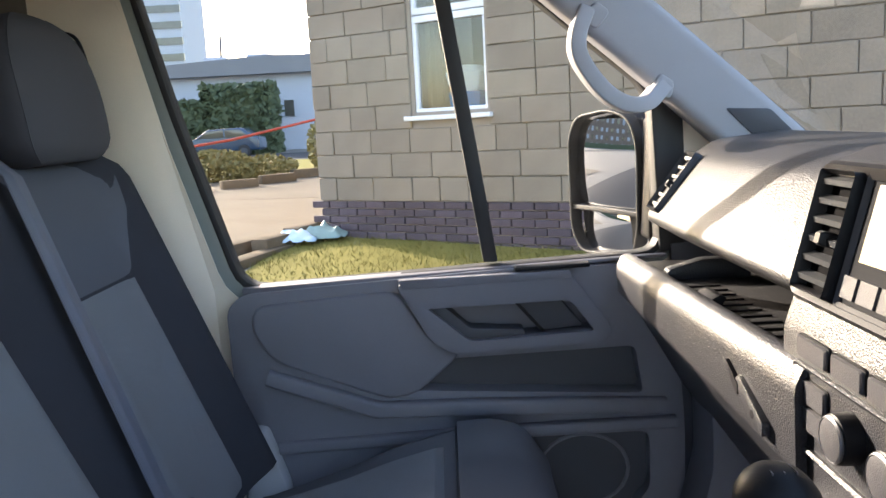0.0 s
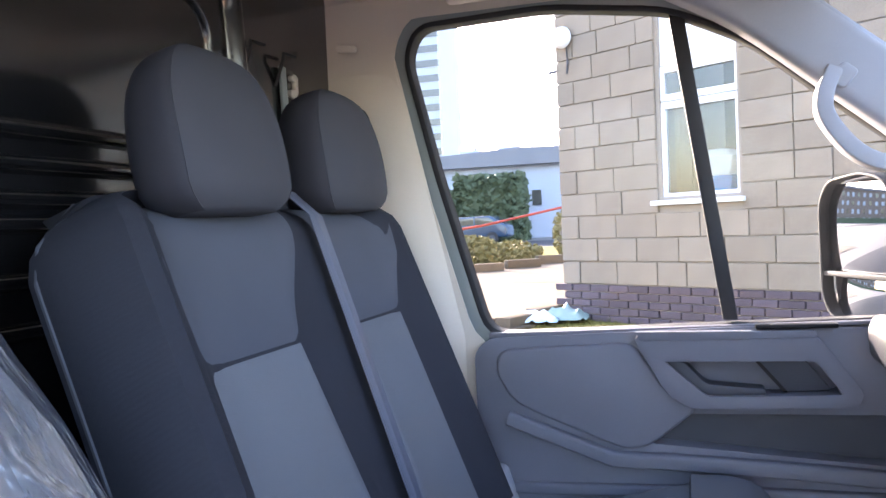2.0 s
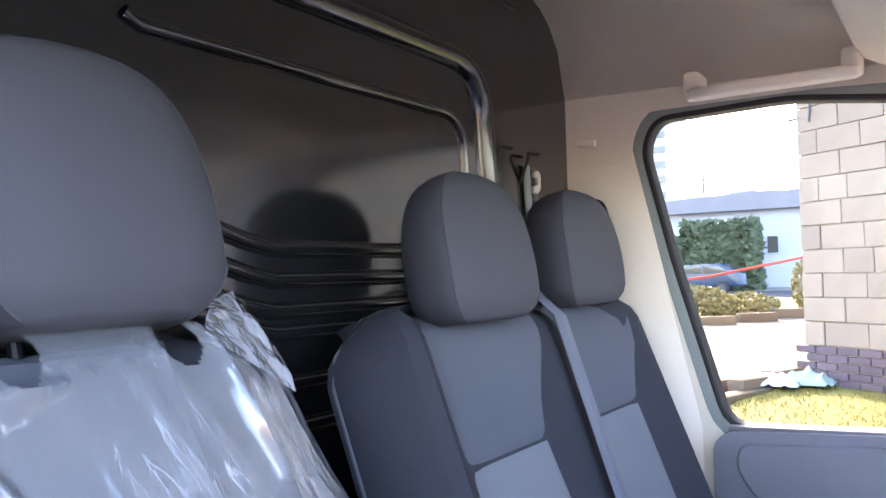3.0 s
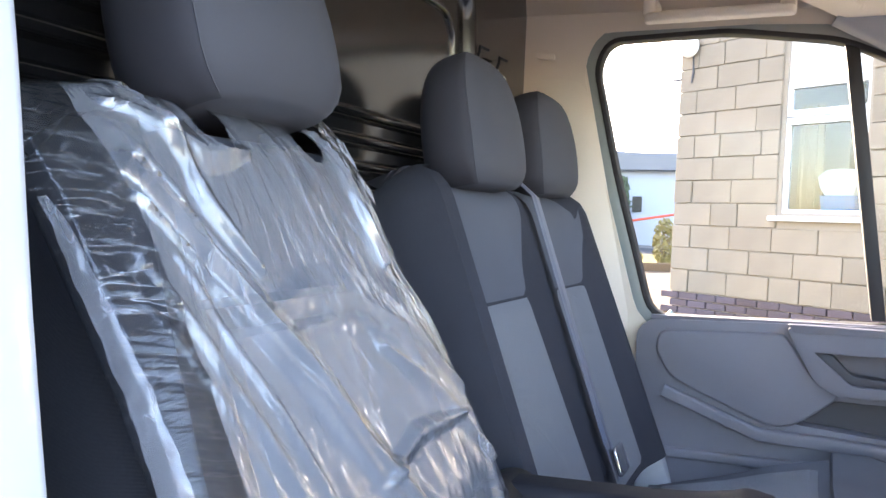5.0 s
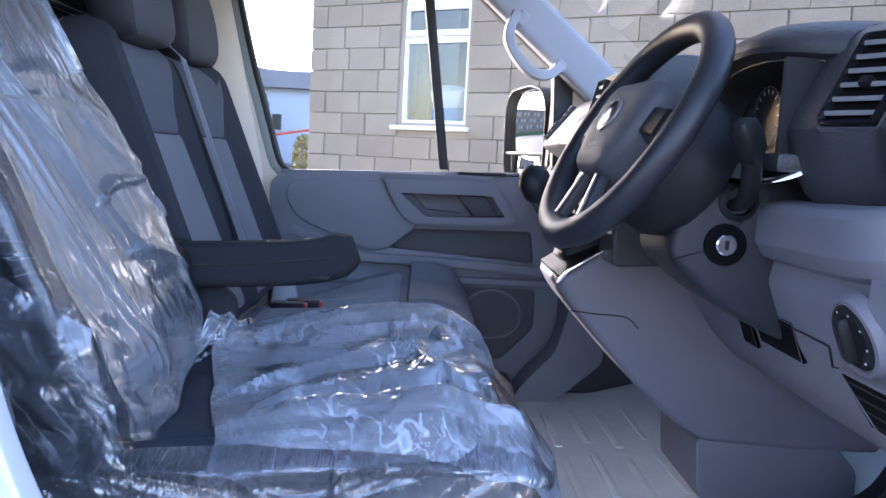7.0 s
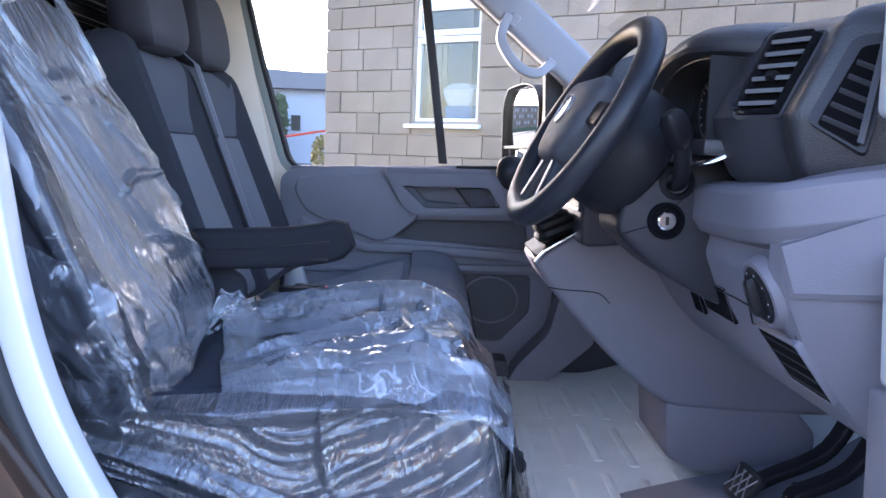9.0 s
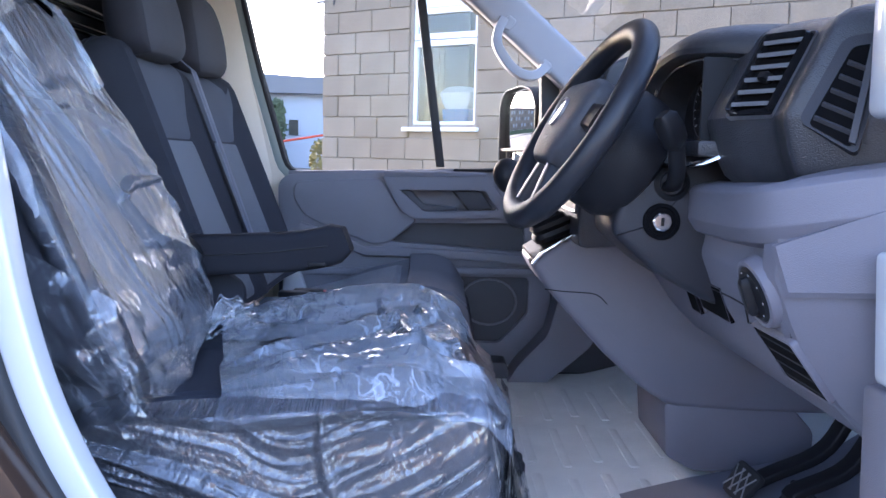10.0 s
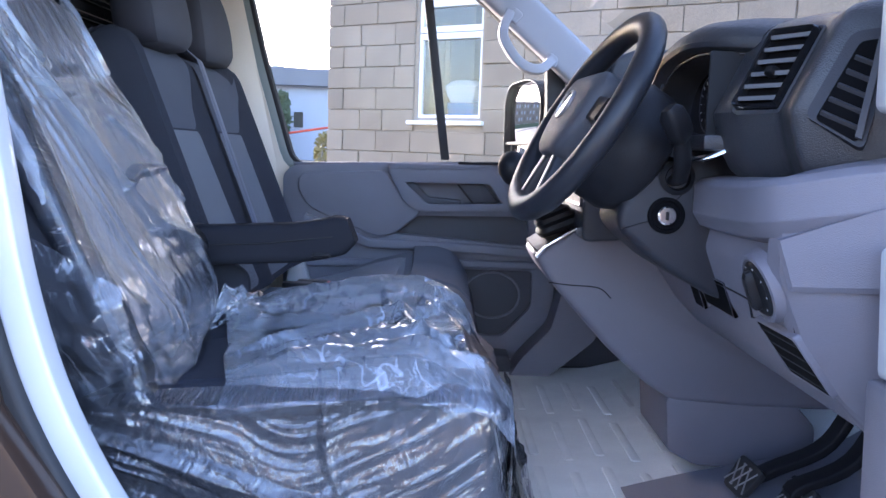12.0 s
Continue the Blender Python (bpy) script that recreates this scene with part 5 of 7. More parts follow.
part("lower_fascia", loft([low_ring(y) for y in (0.775, 0.77, 0.6, 0.4, 0.2, 0.10)]), DASH_DK, dash)
part("tray_liner", box(0.338, 0.50, 0.14, 0.765, 1.524, 1.532, 0.002), RUBBER, dash, "black ribbed tray liner")
for k in range(12):
    y = 0.19 + 0.032 * k
    part("tray_rib", box(0.342, 0.41, y, y + 0.005, 1.531, 1.5345), BLACK, dash)
part("tray_divider", prism(rounded([(0.345, 1.53), (0.345, 1.55), (0.40, 1.565), (0.48, 1.565), (0.48, 1.53)], 0.006), "y", 0.60, 0.625, 0.005), DASH_DK, dash)
part("cup_recess", prism(rounded([(0.335, 0.64), (0.43, 0.64), (0.43, 0.745), (0.335, 0.745)], 0.03), "z", 1.533, 1.538), BLACK, dash)
part("tray_clip", prism(rounded([(0.33, 1.535), (0.36, 1.552), (0.37, 1.548), (0.36, 1.532)], 0.004), "y", 0.40, 0.46, 0.002), BLACK, dash)
# black plate paints the shade in the latch notch, which isn't cut
part("glovebox_notch", prism(rounded([(0.262, 1.508), (0.225, 1.488), (0.225, 1.475), (0.245, 1.487)], 0.002, 2), "x", 0.3195, 0.3285), BLACK, dash)
part("glovebox_latch", prism(rounded([(0.240, 1.487), (0.175, 1.452), (0.155, 1.452), (0.155, 1.468), (0.225, 1.500)], 0.004, 3), "x", 0.3205, 0.331, 0.002), DASH_DK, dash)
part("latch_key", prism(circle(0.005, 14), "x", 0.318, 0.33), BLACK, dash).location = (0.002, 0.183, 1.468)


def face_frame(p0, p1, flip=1):
    """A sloping face between two edge lines in x and z: place(y, t, out)."""
    a, b = Vector((p0[0], 0, p0[1])), Vector((p1[0], 0, p1[1]))
    up = (b - a).normalized()
    nrm = Vector((-up.z, 0, up.x)) * flip
    L = (b - a).length
    return lambda y, t, d: a + up * (t * L) + nrm * d + Vector((0, y, 0))


def vent(parent, place, y0, y1, t0, t1, slats, rim=0.012, name="air_vent", label="black slatted air vent", skin=None, blade=None):
    """A framed air outlet with angled slats and a knob."""
    v = part(name, frame_ring(place, y0, y1, t0, t1, rim, 0.018), skin or BLACK, parent, label)
    # flat near-black plate paints the shade of a duct that isn't cut
    part("well", loft([[place(y0, t0, d), place(y1, t0, d), place(y1, t1, d), place(y0, t1, d)] for d in (0.0, 0.002)]), DEEP_BLACK, v)
    for k in range(slats):
        t = lerp(t0, t1, (k + 0.7) / (slats + 0.4))
        dt = (t1 - t0) / slats * 0.10
        ring = lambda y: [place(y, t - dt * 1.2, 0.012), place(y, t + dt * 1.4, 0.014), place(y, t + dt * 3.9, 0.003), place(y, t + dt * 1.2, 0.003)]
        part("slat", loft([ring(y0 + rim * 0.4), ring(y1 - rim * 0.4)]), blade or SLAT, v)
    ym, tm = lerp(y0, y1, 0.5), lerp(t0, t1, 0.45)
    w = (y1 - y0) * 0.10
    part("knob", loft([[place(ym + a * w * q, tm + b * 0.05 * q, d) for a, b in rounded([(-1, -1), (1, -1), (1, 1), (-1, 1)], 0.4, 3)] for d, q in ((0.004, 1), (0.016, 1), (0.020, 0.7))]), BLACK, v)
    return v


def frame_ring(place, y0, y1, t0, t1, rim, proud):
    bm = bmesh.new()
    span = (place(0, 1, 0) - place(0, 0, 0)).length
    rt = rim / span
    outer = rounded([(y0, t0 * span), (y1, t0 * span), (y1, t1 * span), (y0, t1 * span)], rim * 1.2, 4)
    inner = rounded([(y0 + rim, t0 * span + rim), (y1 - rim, t0 * span + rim), (y1 - rim, t1 * span - rim), (y0 + rim, t1 * span - rim)], rim * 0.8, 4)
    rings = []
    for loop, d in ((outer, -0.03), (outer, proud * 0.6), ([tuple(Vector(a).lerp(Vector(b), 0.3)) for a, b in zip(outer, inner)], proud), (inner, proud * 0.6), (inner, -0.03)):
        rings.append([place(y, t / span, d) for y, t in loop])
    return loft(rings, False, True, bm)


def tilted(at, along, up):
    """A face with its own axes: place(y, t, out)."""
    o, h, u = Vector(at), Vector(along).normalized(), Vector(up)
    n = h.cross(u).normalized()
    return lambda y, t, d: o + h * y + u * t + n * d


P_FACE = face_frame((0.362, 1.622), (0.438, 1.722))
vent(dash, P_FACE, 0.695, 0.758, 0.02, 0.98, 6, 0.007, label="slatted vent in a grey rim beside the passenger door", skin=DASH_DK)

# centre stack
STACK = rounded([(0.345, 1.40), (0.342, 1.575), (0.352, 1.605), (0.388, 1.740), (0.43, 1.757), (0.7, 1.755), (0.7, 1.40), (0.42, 1.40), (0.36, 1.395)], 0.012, 4)
part("middle_console", prism(STACK, "y", -0.19, 0.16, 0.014, (), 3), DASH_DK, dash)
S_FACE = face_frame((0.3515, 1.602), (0.3875, 1.742))
part("stack_bezel", frame_ring(S_FACE, -0.180, 0.150, 0.03, 1.0, 0.014, 0.012), BLACK, dash, "shiny black surround")
part("inner_bezel", frame_ring(S_FACE, -0.105, 0.062, 0.08, 0.96, 0.006, 0.010), DASH_MD, dash)
vent(dash, S_FACE, 0.066, 0.136, 0.10, 0.94, 6, 0.004)
vent(dash, S_FACE, -0.172, -0.109, 0.10, 0.94, 6, 0.004)
radio = part("radio", loft([[S_FACE(y, t, d) for y, t in ((-0.098, 0.10), (0.056, 0.10), (0.056, 0.93), (-0.098, 0.93))] for d in (-0.01, 0.005)]), RADIO, dash, "dark radio with a small screen")
part("screen", loft([[S_FACE(y, t, d) for y, t in ((-0.085, 0.40), (0.042, 0.40), (0.042, 0.88), (-0.085, 0.88))] for d in (0.004, 0.007)]), SCREEN, radio)
for k in range(5):
    y = -0.088 + 0.034 * k
    part("button", loft([[S_FACE(y + a * 0.014, t, d) for a, t in ((-1, 0.16), (1, 0.16), (1, 0.30), (-1, 0.30))] for d in (0.004, 0.008)]), DASH_MD, radio)
H_FACE = face_frame((0.3435, 1.45), (0.3415, 1.585))
heater = part("heater_panel", frame_ring(H_FACE, -0.18, 0.122, 0.08, 0.74, 0.005, 0.005), DASH_DK, dash, "heater control panel")
for y in (0.012, -0.068, -0.148):
    ring = lambda r, d: [H_FACE(y + r * a, 0.44 + r * b / 0.135, d) for a, b in circle(1, 28)]
    kn = part("dial", loft([ring(0.0235, 0.0), ring(0.0225, 0.016), ring(0.020, 0.018)], True), BLACK, heater, "black rotary dial with a pale cap")
    part("cap", loft([ring(0.0195, 0.0175), ring(0.0195, 0.0195), ring(0.0175, 0.0205), ring(0.004, 0.0205)]), DASH_MD, kn)
    part("ring", loft([ring(0.0205, 0.016), ring(0.0212, 0.0188), ring(0.0195, 0.0205), ring(0.0190, 0.018)], False), SATIN, kn)
for y, t, w, h in ((0.082, 0.54, 0.025, 0.085), (0.082, 0.34, 0.025, 0.085), (0.085, 0.86, 0.030, 0.075), (0.018, 0.86, 0.027, 0.075), (-0.045, 0.86, 0.027, 0.075), (-0.108, 0.86, 0.027, 0.075)):
    part("switch", loft([[H_FACE(y + a * w * q, t + b * h * q, d) for a, b in rounded([(-1, -1), (1, -1), (1, 1), (-1, 1)], 0.2, 3)] for d, q in ((0, 1), (0.003, 1), (0.0045, 0.93))]), DASH_MD, heater)
    part("gap", loft([[H_FACE(y + a * (w + 0.0016), t + b * (h + 0.012), d) for a, b in rounded([(-1, -1), (1, -1), (1, 1), (-1, 1)], 0.2, 3)] for d in (-0.002, 0.001)]), BLACK, heater)

# gear console sweeping down to the floor
CON = rounded([(0.268, 1.352), (0.285, 1.372), (0.395, 1.445), (0.55, 1.50), (0.85, 1.45), (0.9, 1.06), (0.72, 1.06), (0.56, 1.068), (0.50, 1.105), (0.42, 1.175), (0.345, 1.255), (0.292, 1.312)], 0.02, 4)
console = thing("gear_console", (0.55, 0.0, FLOOR), "grey moulded gear console with a short black lever", "gear console")
part("body", prism(CON, "y", -0.115, 0.13, 0.028, (), 4), DASH_GR, console)
part("panel_seam", tube(smooth_path([(0.296, -0.1155, 1.304), (0.335, -0.1155, 1.300), (0.385, -0.1155, 1.298), (0.405, -0.1155, 1.292), (0.422, -0.1155, 1.276)], 4), 0.0012, 5, (0, 1, 0)), BLACK, console)
part("foot", prism(rounded([(0.548, 1.075), (0.80, 1.085), (0.86, 1.02), (0.86, FLOOR + 0.05), (0.62, FLOOR + 0.05), (0.57, 0.955), (0.558, 0.965)], 0.012, 3), "y", -0.110, 0.125, 0.008), DASH_GR, console)
part("top_trim", prism(rounded([(0.266, 1.355), (0.282, 1.376), (0.40, 1.452), (0.404, 1.447), (0.29, 1.374), (0.272, 1.352)], 0.002), "y", -0.118, -0.112, 0.002), CHROME, console, "chrome edging strip")
part("top_plate", prism([(0.272, 1.366), (0.41, 1.458), (0.41, 1.452), (0.272, 1.360)], "y", -0.112, 0.12), BLACK, console)
gait = []
for k in range(13):
    u = k / 12
    c = Vector((lerp(0.335, 0.245, u), lerp(-0.02, -0.125, u), lerp(1.41, 1.49, u)))
    r = lerp(0.065, 0.016, u ** 0.7) * (1 + 0.10 * (k % 2))
    gait.append([c + Vector((r * a * 0.8, r * b, 0.35 * r * a)) for a, b in rounded([(-1, -1), (1, -1), (1, 1), (-1, 1)], 0.5, 4)])
part("gaiter", loft(gait), BLACK, console, "black pleated gaiter")
rings = []
for k in range(15):
    a = math.pi * k / 14
    r = 0.030 * math.sin(a) ** 0.85 * (1.0 if a > 1.2 else 0.95)
    c = Vector((0.213, -0.146, 1.528)) + Vector((0.15, -0.1, -1)).normalized() * (0.034 * -math.cos(a) * -1)
    rings.append([c + Vector((max(r, 0.001) * p, max(r, 0.001) * q, 0.1 * r * p)) for p, q in circle(1, 24)])
part("knob", loft(rings), BLACK, console, "round black gear knob", 60)
part("lever", tube([(0.245, -0.125, 1.48), (0.22, -0.143, 1.515)], 0.012, 12), BLACK, console)
for k in range(3):
    part("shift_mark", box(0.205 + 0.008 * k, 0.2058 + 0.008 * k, -0.154, -0.140, 1.559, 1.5605), DASH_GR, console)

# driver's lower dash: knee panel, ledge, right-hand end
KNEE = rounded([(0.478, 1.535), (0.474, 1.45), (0.469, 1.43), (0.500, 1.352), (0.548, 1.285), (0.60, 1.235), (0.80, 1.235), (0.80, 1.535)], 0.012, 4)
part("knee_panel", prism(KNEE, "y", -0.780, -0.125, 0.01, (), 3), DASH_GR, dash)
LEDGE = rounded([(-0.034, 0.012), (0.002, 0.006), (0.012, -0.003), (0.012, -0.044), (0.0, -0.062), (-0.034, -0.074)], 0.002, 2)
part("ledge_top", prism(rounded([(0.485, -0.478), (0.482, -0.75), (0.497, -0.785), (0.53, -0.812), (0.60, -0.840), (0.75, -0.855), (0.75, -0.478)], 0.01, 3), "z", 1.46, 1.534, 0.003), DASH_GR, dash)
ledge_path = smooth_path([(0.460, -0.476, 1.524), (0.457, -0.60, 1.525), (0.455, -0.70, 1.527), (0.458, -0.752, 1.530), (0.474, -0.788, 1.536), (0.525, -0.826, 1.549), (0.60, -0.858, 1.561), (0.70, -0.875, 1.57)], 14)
part("ledge", sweep(ledge_path, LEDGE), DASH_GR, dash, "grey padded dash ledge", 8)


def end_ring(z):
    """Plan of the dash end that turns towards the driver's door."""
    x = ramp(1.6 - z, [(0.12, 0.462), (0.17, 0.462), (0.248, 0.497), (0.315, 0.548), (0.365, 0.60), (0.42, 0.66)])
    curve = [(x, -0.765), (x + 0.006, -0.787), (x + 0.032, -0.812), (x + 0.068, -0.834), (x + 0.13, -0.855), (0.78, -0.868)]
    return [(a, b, z) for a, b in curve + [(0.78, -0.765)]]


part("end_panel", loft([end_ring(z) for z in (1.48, 1.43, 1.39, 1.352, 1.318, 1.285, 1.235, 1.18)]), DASH_GR, dash, "", 25)
E_FACE = tilted((0.468, -0.785, 1.412), (0.83, -0.557, 0), (-0.004, 0, 0.058))
BIN = [(0.014, 0.0), (0.13, 0.2), (0.13, 1.9), (0.0, 1.0)]
BIN_IN = [(0.019, 0.12), (0.13, 0.32), (0.13, 1.9), (0.005, 1.0)]
part("end_bin", loft([[E_FACE(y, t, d) for y, t in ring] for ring, d in ((BIN, -0.02), (BIN, 0.008), (BIN_IN, 0.012))]), DASH_GR, dash, "grey moulded storage bin", 12)
part("panel_gap", prism([(0.4685, 1.436), (0.4985, 1.354), (0.5465, 1.289), (0.549, 1.291), (0.501, 1.358), (0.471, 1.44)], "y", -0.778, -0.775), BLACK, dash)
K_FACE = face_frame((0.500, 1.352), (0.469, 1.43))
ring = lambda r, d, sq=1.0: [K_FACE(-0.735 + r * a, 0.72 + r * b * sq / 0.0886, d) for a, b in circle(1, 28)]
light = part("light_switch", loft([ring(0.050, -0.004), ring(0.047, 0.008), ring(0.045, 0.012), ring(0.040, 0.013), ring(0.037, 0.009)], False), DASH_GR, dash, "rotary headlamp switch in a grey ring")
part("dial", loft([ring(0.0370, 0.004), ring(0.0370, 0.012), ring(0.033, 0.015), ring(0.001, 0.015)]), BLACK, light)
part("grip", loft([[K_FACE(-0.735 + a * 0.0085 * k, 0.72 + b * 0.027 * k / 0.0886, d) for a, b in rounded([(-1, -1), (1, -1), (1, 1), (-1, 1)], 0.7, 4)] for d, k in ((0.013, 1), (0.023, 0.95), (0.026, 0.75))]), BLACK, light)
for k in range(5):
    a = radians(70 + 40 * k)
    part("symbol", loft([[K_FACE(-0.735 + 0.031 * math.cos(a) + p * 0.0013, 0.72 + (0.031 * math.sin(a) + q * 0.0013) / 0.0886, d) for p, q in circle(1, 6)] for d in (0.0146, 0.0156)]), WHITE, light)
L_FACE = face_frame((0.548, 1.285), (0.497, 1.352))
fuse = part("fuse_grille", frame_ring(L_FACE, -0.787, -0.667, 0.0, 1.08, 0.006, 0.004), DASH_GR, dash, "dark slatted lower panel")
part("backing", loft([[L_FACE(y, t, d) for y, t in ((-0.782, 0.05), (-0.672, 0.05), (-0.672, 1.03), (-0.782, 1.03))] for d in (0.0, 0.003)]), DEEP_BLACK, fuse)
for k in range(4):
    t = 0.12 + 0.25 * k
    part("slat", loft([[L_FACE(y, t + q, d) for q, d in ((0, 0.003), (0.02, 0.0042), (0.04, 0.003))] for y in (-0.780, -0.674)]), RADIO, fuse)
for line in ([(-0.665, 1.02), (-0.648, 1.0), (-0.648, 1.3)], [(-0.648, 1.3), (-0.60, 1.32), (-0.53, 1.32), (-0.47, 1.30)], [(-0.665, 1.02), (-0.66, 0.6), (-0.655, 0.0)]):
    part("panel_seam", tube([L_FACE(y, t, 0.0005) if t <= 1 else K_FACE(y, t - 1, 0.0005) for y, t in line], 0.0014, 5), BLACK, dash)
for y0, y1, t0, t1 in ((-0.412, -0.365, -0.45, 0.45), (-0.56, -0.435, -0.25, 0.40)):
    slot = part("open_pocket", frame_ring(K_FACE, y0, y1, t0, t1, 0.002, 0.002), DASH_GR, dash, "dark open pocket under the column")
    # flat near-black plate paints the shade inside the pocket
    part("opening", loft([[K_FACE(y, t, d) for y, t in ((y0, t0), (y1, t0), (y1, t1), (y0, t1))] for d in (-0.004, 0.0015)]), DEEP_BLACK, slot)

# upper pod on the driver's side with two vents
POD_PLAN = rounded([(0.445, -0.575), (0.447, -0.605), (0.458, -0.645), (0.490, -0.700), (0.473, -0.764), (0.575, -0.822), (0.80, -0.835), (0.80, -0.575)], 0.012, 4)


def pod_ring(z, k=1.0):
    dx = 0.46 * max(0, z - 1.62)
    return [(0.80 + (x - 0.80) * k + dx * (x < 0.79), -0.69 + (y + 0.69) * (1 - (1 - k) * 0.8), z) for x, y in POD_PLAN]


driver_pod = part("driver_pod", loft([pod_ring(z, k) for z, k in ((1.528, 0.80), (1.532, 0.88), (1.545, 0.925), (1.565, 0.955), (1.59, 0.98), (1.610, 0.995), (1.62, 1.0), (1.67, 1.0), (1.715, 1.0), (1.730, 0.99), (1.739, 0.965), (1.744, 0.92), (1.747, 0.6))]), DASH_DK, dash, "dark grained vent pod", 30)


V_FACE = tilted((0.4575, -0.6475, 1.620), (0.535, -0.845, 0), (0.046, 0, 0.099))
vent(dash, V_FACE, -0.004, 0.060, 0.0, 1.0, 6, 0.0055, skin=GLOSSY, blade=SLAT_LIT)
part("vent_line", frame_ring(V_FACE, -0.0065, 0.0625, -0.025, 1.025, 0.0025, 0.007), SATIN, dash)
W_FACE = tilted((0.4715, -0.7705, 1.573), (0.871, -0.49, 0), (0.062, 0, 0.135))
surround = part("vent_surround", loft([[W_FACE(y, t / 0.1486, d) for y, t in rounded([(0.0, 0.040), (0.078, -0.001), (0.064, 0.067), (0.042, 0.149), (0.002, 0.144)], 0.012, 5)] for d in (-0.02, 0.002, 0.0045)]), SHROUD, dash)
# near-black plate paints the shade behind the side vent's slats
sv = part("side_vent", loft([[W_FACE(y, t / 0.1486, d) for y, t in rounded([(0.013, 0.036), (0.068, 0.0075), (0.053, 0.074), (0.036, 0.134), (0.016, 0.131)], 0.006, 4)] for d in (0.0, 0.0055)]), DEEP_BLACK, dash, "black side-window vent")
for k in range(5):
    t, y0, y1 = 0.285 + 0.117 * k, 0.0155 + 0.001 * k, 0.063 - 0.005 * k
    part("slat", loft([[W_FACE(y, t + q - 2.8 * (y - 0.016), d) for q, d in ((-0.012, 0.005), (0.008, 0.011), (0.030, 0.006))] for y in (y0, y1)]), DASH_MD, sv)
# lighter plastic here paints the lit right-hand side of the surround
part("vent_jamb", loft([[W_FACE(y, t, d) for y, t in ((0.0635, 0.09), (0.0715, 0.07), (0.0400, 0.90), (0.0330, 0.90))] for d in (0.004, 0.012)]), DASH_MD, sv)

# instrument hood and cluster
def hood(x, grow):
    """Section of the instrument hood: an arch on the far side that runs level into the vent pod."""
    out = []
    for k in range(17):
        a = math.pi / 2 * k / 16
        out.append((x, -0.50 + abs(math.cos(a)) ** 0.75 * (0.210 + grow), 1.59 + math.sin(a) ** 0.6 * (0.120 + grow)))
    out += [(x + 0.0045 * k * (k + 1) / 2, -0.50 - 0.022 * k, 1.71 + grow - 0.0004 * k * k) for k in range(1, 6)]
    return out + [(x + 0.0675, -0.612, 1.66), (x + 0.0675, -0.612, 1.59)]


cluster = thing("instrument_cluster", (0.48, -0.415, 1.6), "dark instrument hood with two round dials", "instrument cluster")
HOOD = [(0.58, -0.012), (0.455, -0.002), (0.436, 0.001), (0.427, 0.006), (0.424, 0.013), (0.427, 0.022), (0.437, 0.033), (0.455, 0.042), (0.48, 0.046), (0.56, 0.046), (0.70, 0.030)]
bm = loft([hood(x, g)[:22] for x, g in HOOD], False, False)
bmesh.ops.recalc_face_normals(bm, faces=bm.faces)
bmesh.ops.solidify(bm, geom=bm.faces, thickness=0.003)
part("hood", bm, DASH_DK, cluster)
part("rim", tube(hood(0.446, -0.002)[:21], 0.0016, 6, (1, 0, 0)), DOOR_DK, cluster)
# silver strip paints the sunlit line along the hood's inner edge
part("rim_strip", sweep(hood(0.440, -0.003)[:8], [(-0.004, 0), (0.004, 0), (0.004, 0.003), (-0.004, 0.003)], (1, 0, 0)), SATIN, cluster, "silver strip standing in for the hood's sunlit edge")
part("face", loft([[(0.500 + dx, y, z) for x, y, z in hood(0.500, -0.003)] for dx in (0, 0.02)]), LENS, cluster)
part("deck", prism([(0.43, -0.60), (0.58, -0.60), (0.58, -0.295), (0.43, -0.295)], "z", 1.57, 1.592, 0.006), DASH_DK, cluster)
# added matt plate: keeps a bright reflection off the pod's inner wall
part("glare_plate", box(0.440, 0.56, -0.574, -0.568, 1.592, 1.706, 0.002), RADIO, cluster)
part("screen_line", tube([(0.496, -0.55, 1.685), (0.496, -0.50, 1.693), (0.496, -0.45, 1.694)], 0.0008, 5, (1, 0, 0)), WHITE, cluster)
for y in (-0.535, -0.40):
    c = Vector((0.497, y, 1.645))
    d = part("dial", tube([c + Vector((0, 0.044 * p, 0.044 * q)) for p, q in circle(1, 30)], 0.0009, 6, (1, 0, 0), True), DOOR_DK, cluster)
    for k in range(13):
        a = radians(-40 + 260 * k / 12)
        part("tick", tube([c + Vector((0, r * math.cos(a), r * math.sin(a))) for r in (0.034, 0.040)], 0.0006, 4, (1, 0, 0)), WHITE, d)
part("lens_bezel", sweep(smooth_path([(0.418, -0.520, 1.556), (0.428, -0.548, 1.556), (0.446, -0.575, 1.560), (0.470, -0.585, 1.575), (0.482, -0.580, 1.60)], 5), rounded([(-0.017, -0.003), (0.017, -0.003), (0.014, 0.004), (-0.014, 0.004)], 0.002, 2)), CHROME, cluster, "satin silver lower bezel")
dash_mid = part("dash_top", prism(rounded([(0.56, 1.59), (0.56, 1.745), (0.8, 1.73), (1.02, 1.55), (0.9, 1.5)], 0.01), "y", -0.60, -0.21, 0.008), DASH_DK, dash)

# ---- steering wheel and column ----
WC = Vector((0.285, -0.469, 1.6125))
TH, PSI = radians(30.9), radians(6.26)
W_N = Vector((-math.cos(TH) * math.cos(PSI), -math.sin(PSI), math.sin(TH) * math.cos(PSI)))
W_SIDE = Vector((0, 0, 1)).cross(-W_N).normalized()
W_UP = W_N.cross(W_SIDE).normalized()
W_UP = W_UP if W_UP.z > 0 else -W_UP
wheel = thing("steering_wheel", WC, "charcoal leather three-spoke steering wheel", "steering wheel")
wp = lambda a, b, d: WC + W_SIDE * a + W_UP * b + W_N * d
R = 0.162
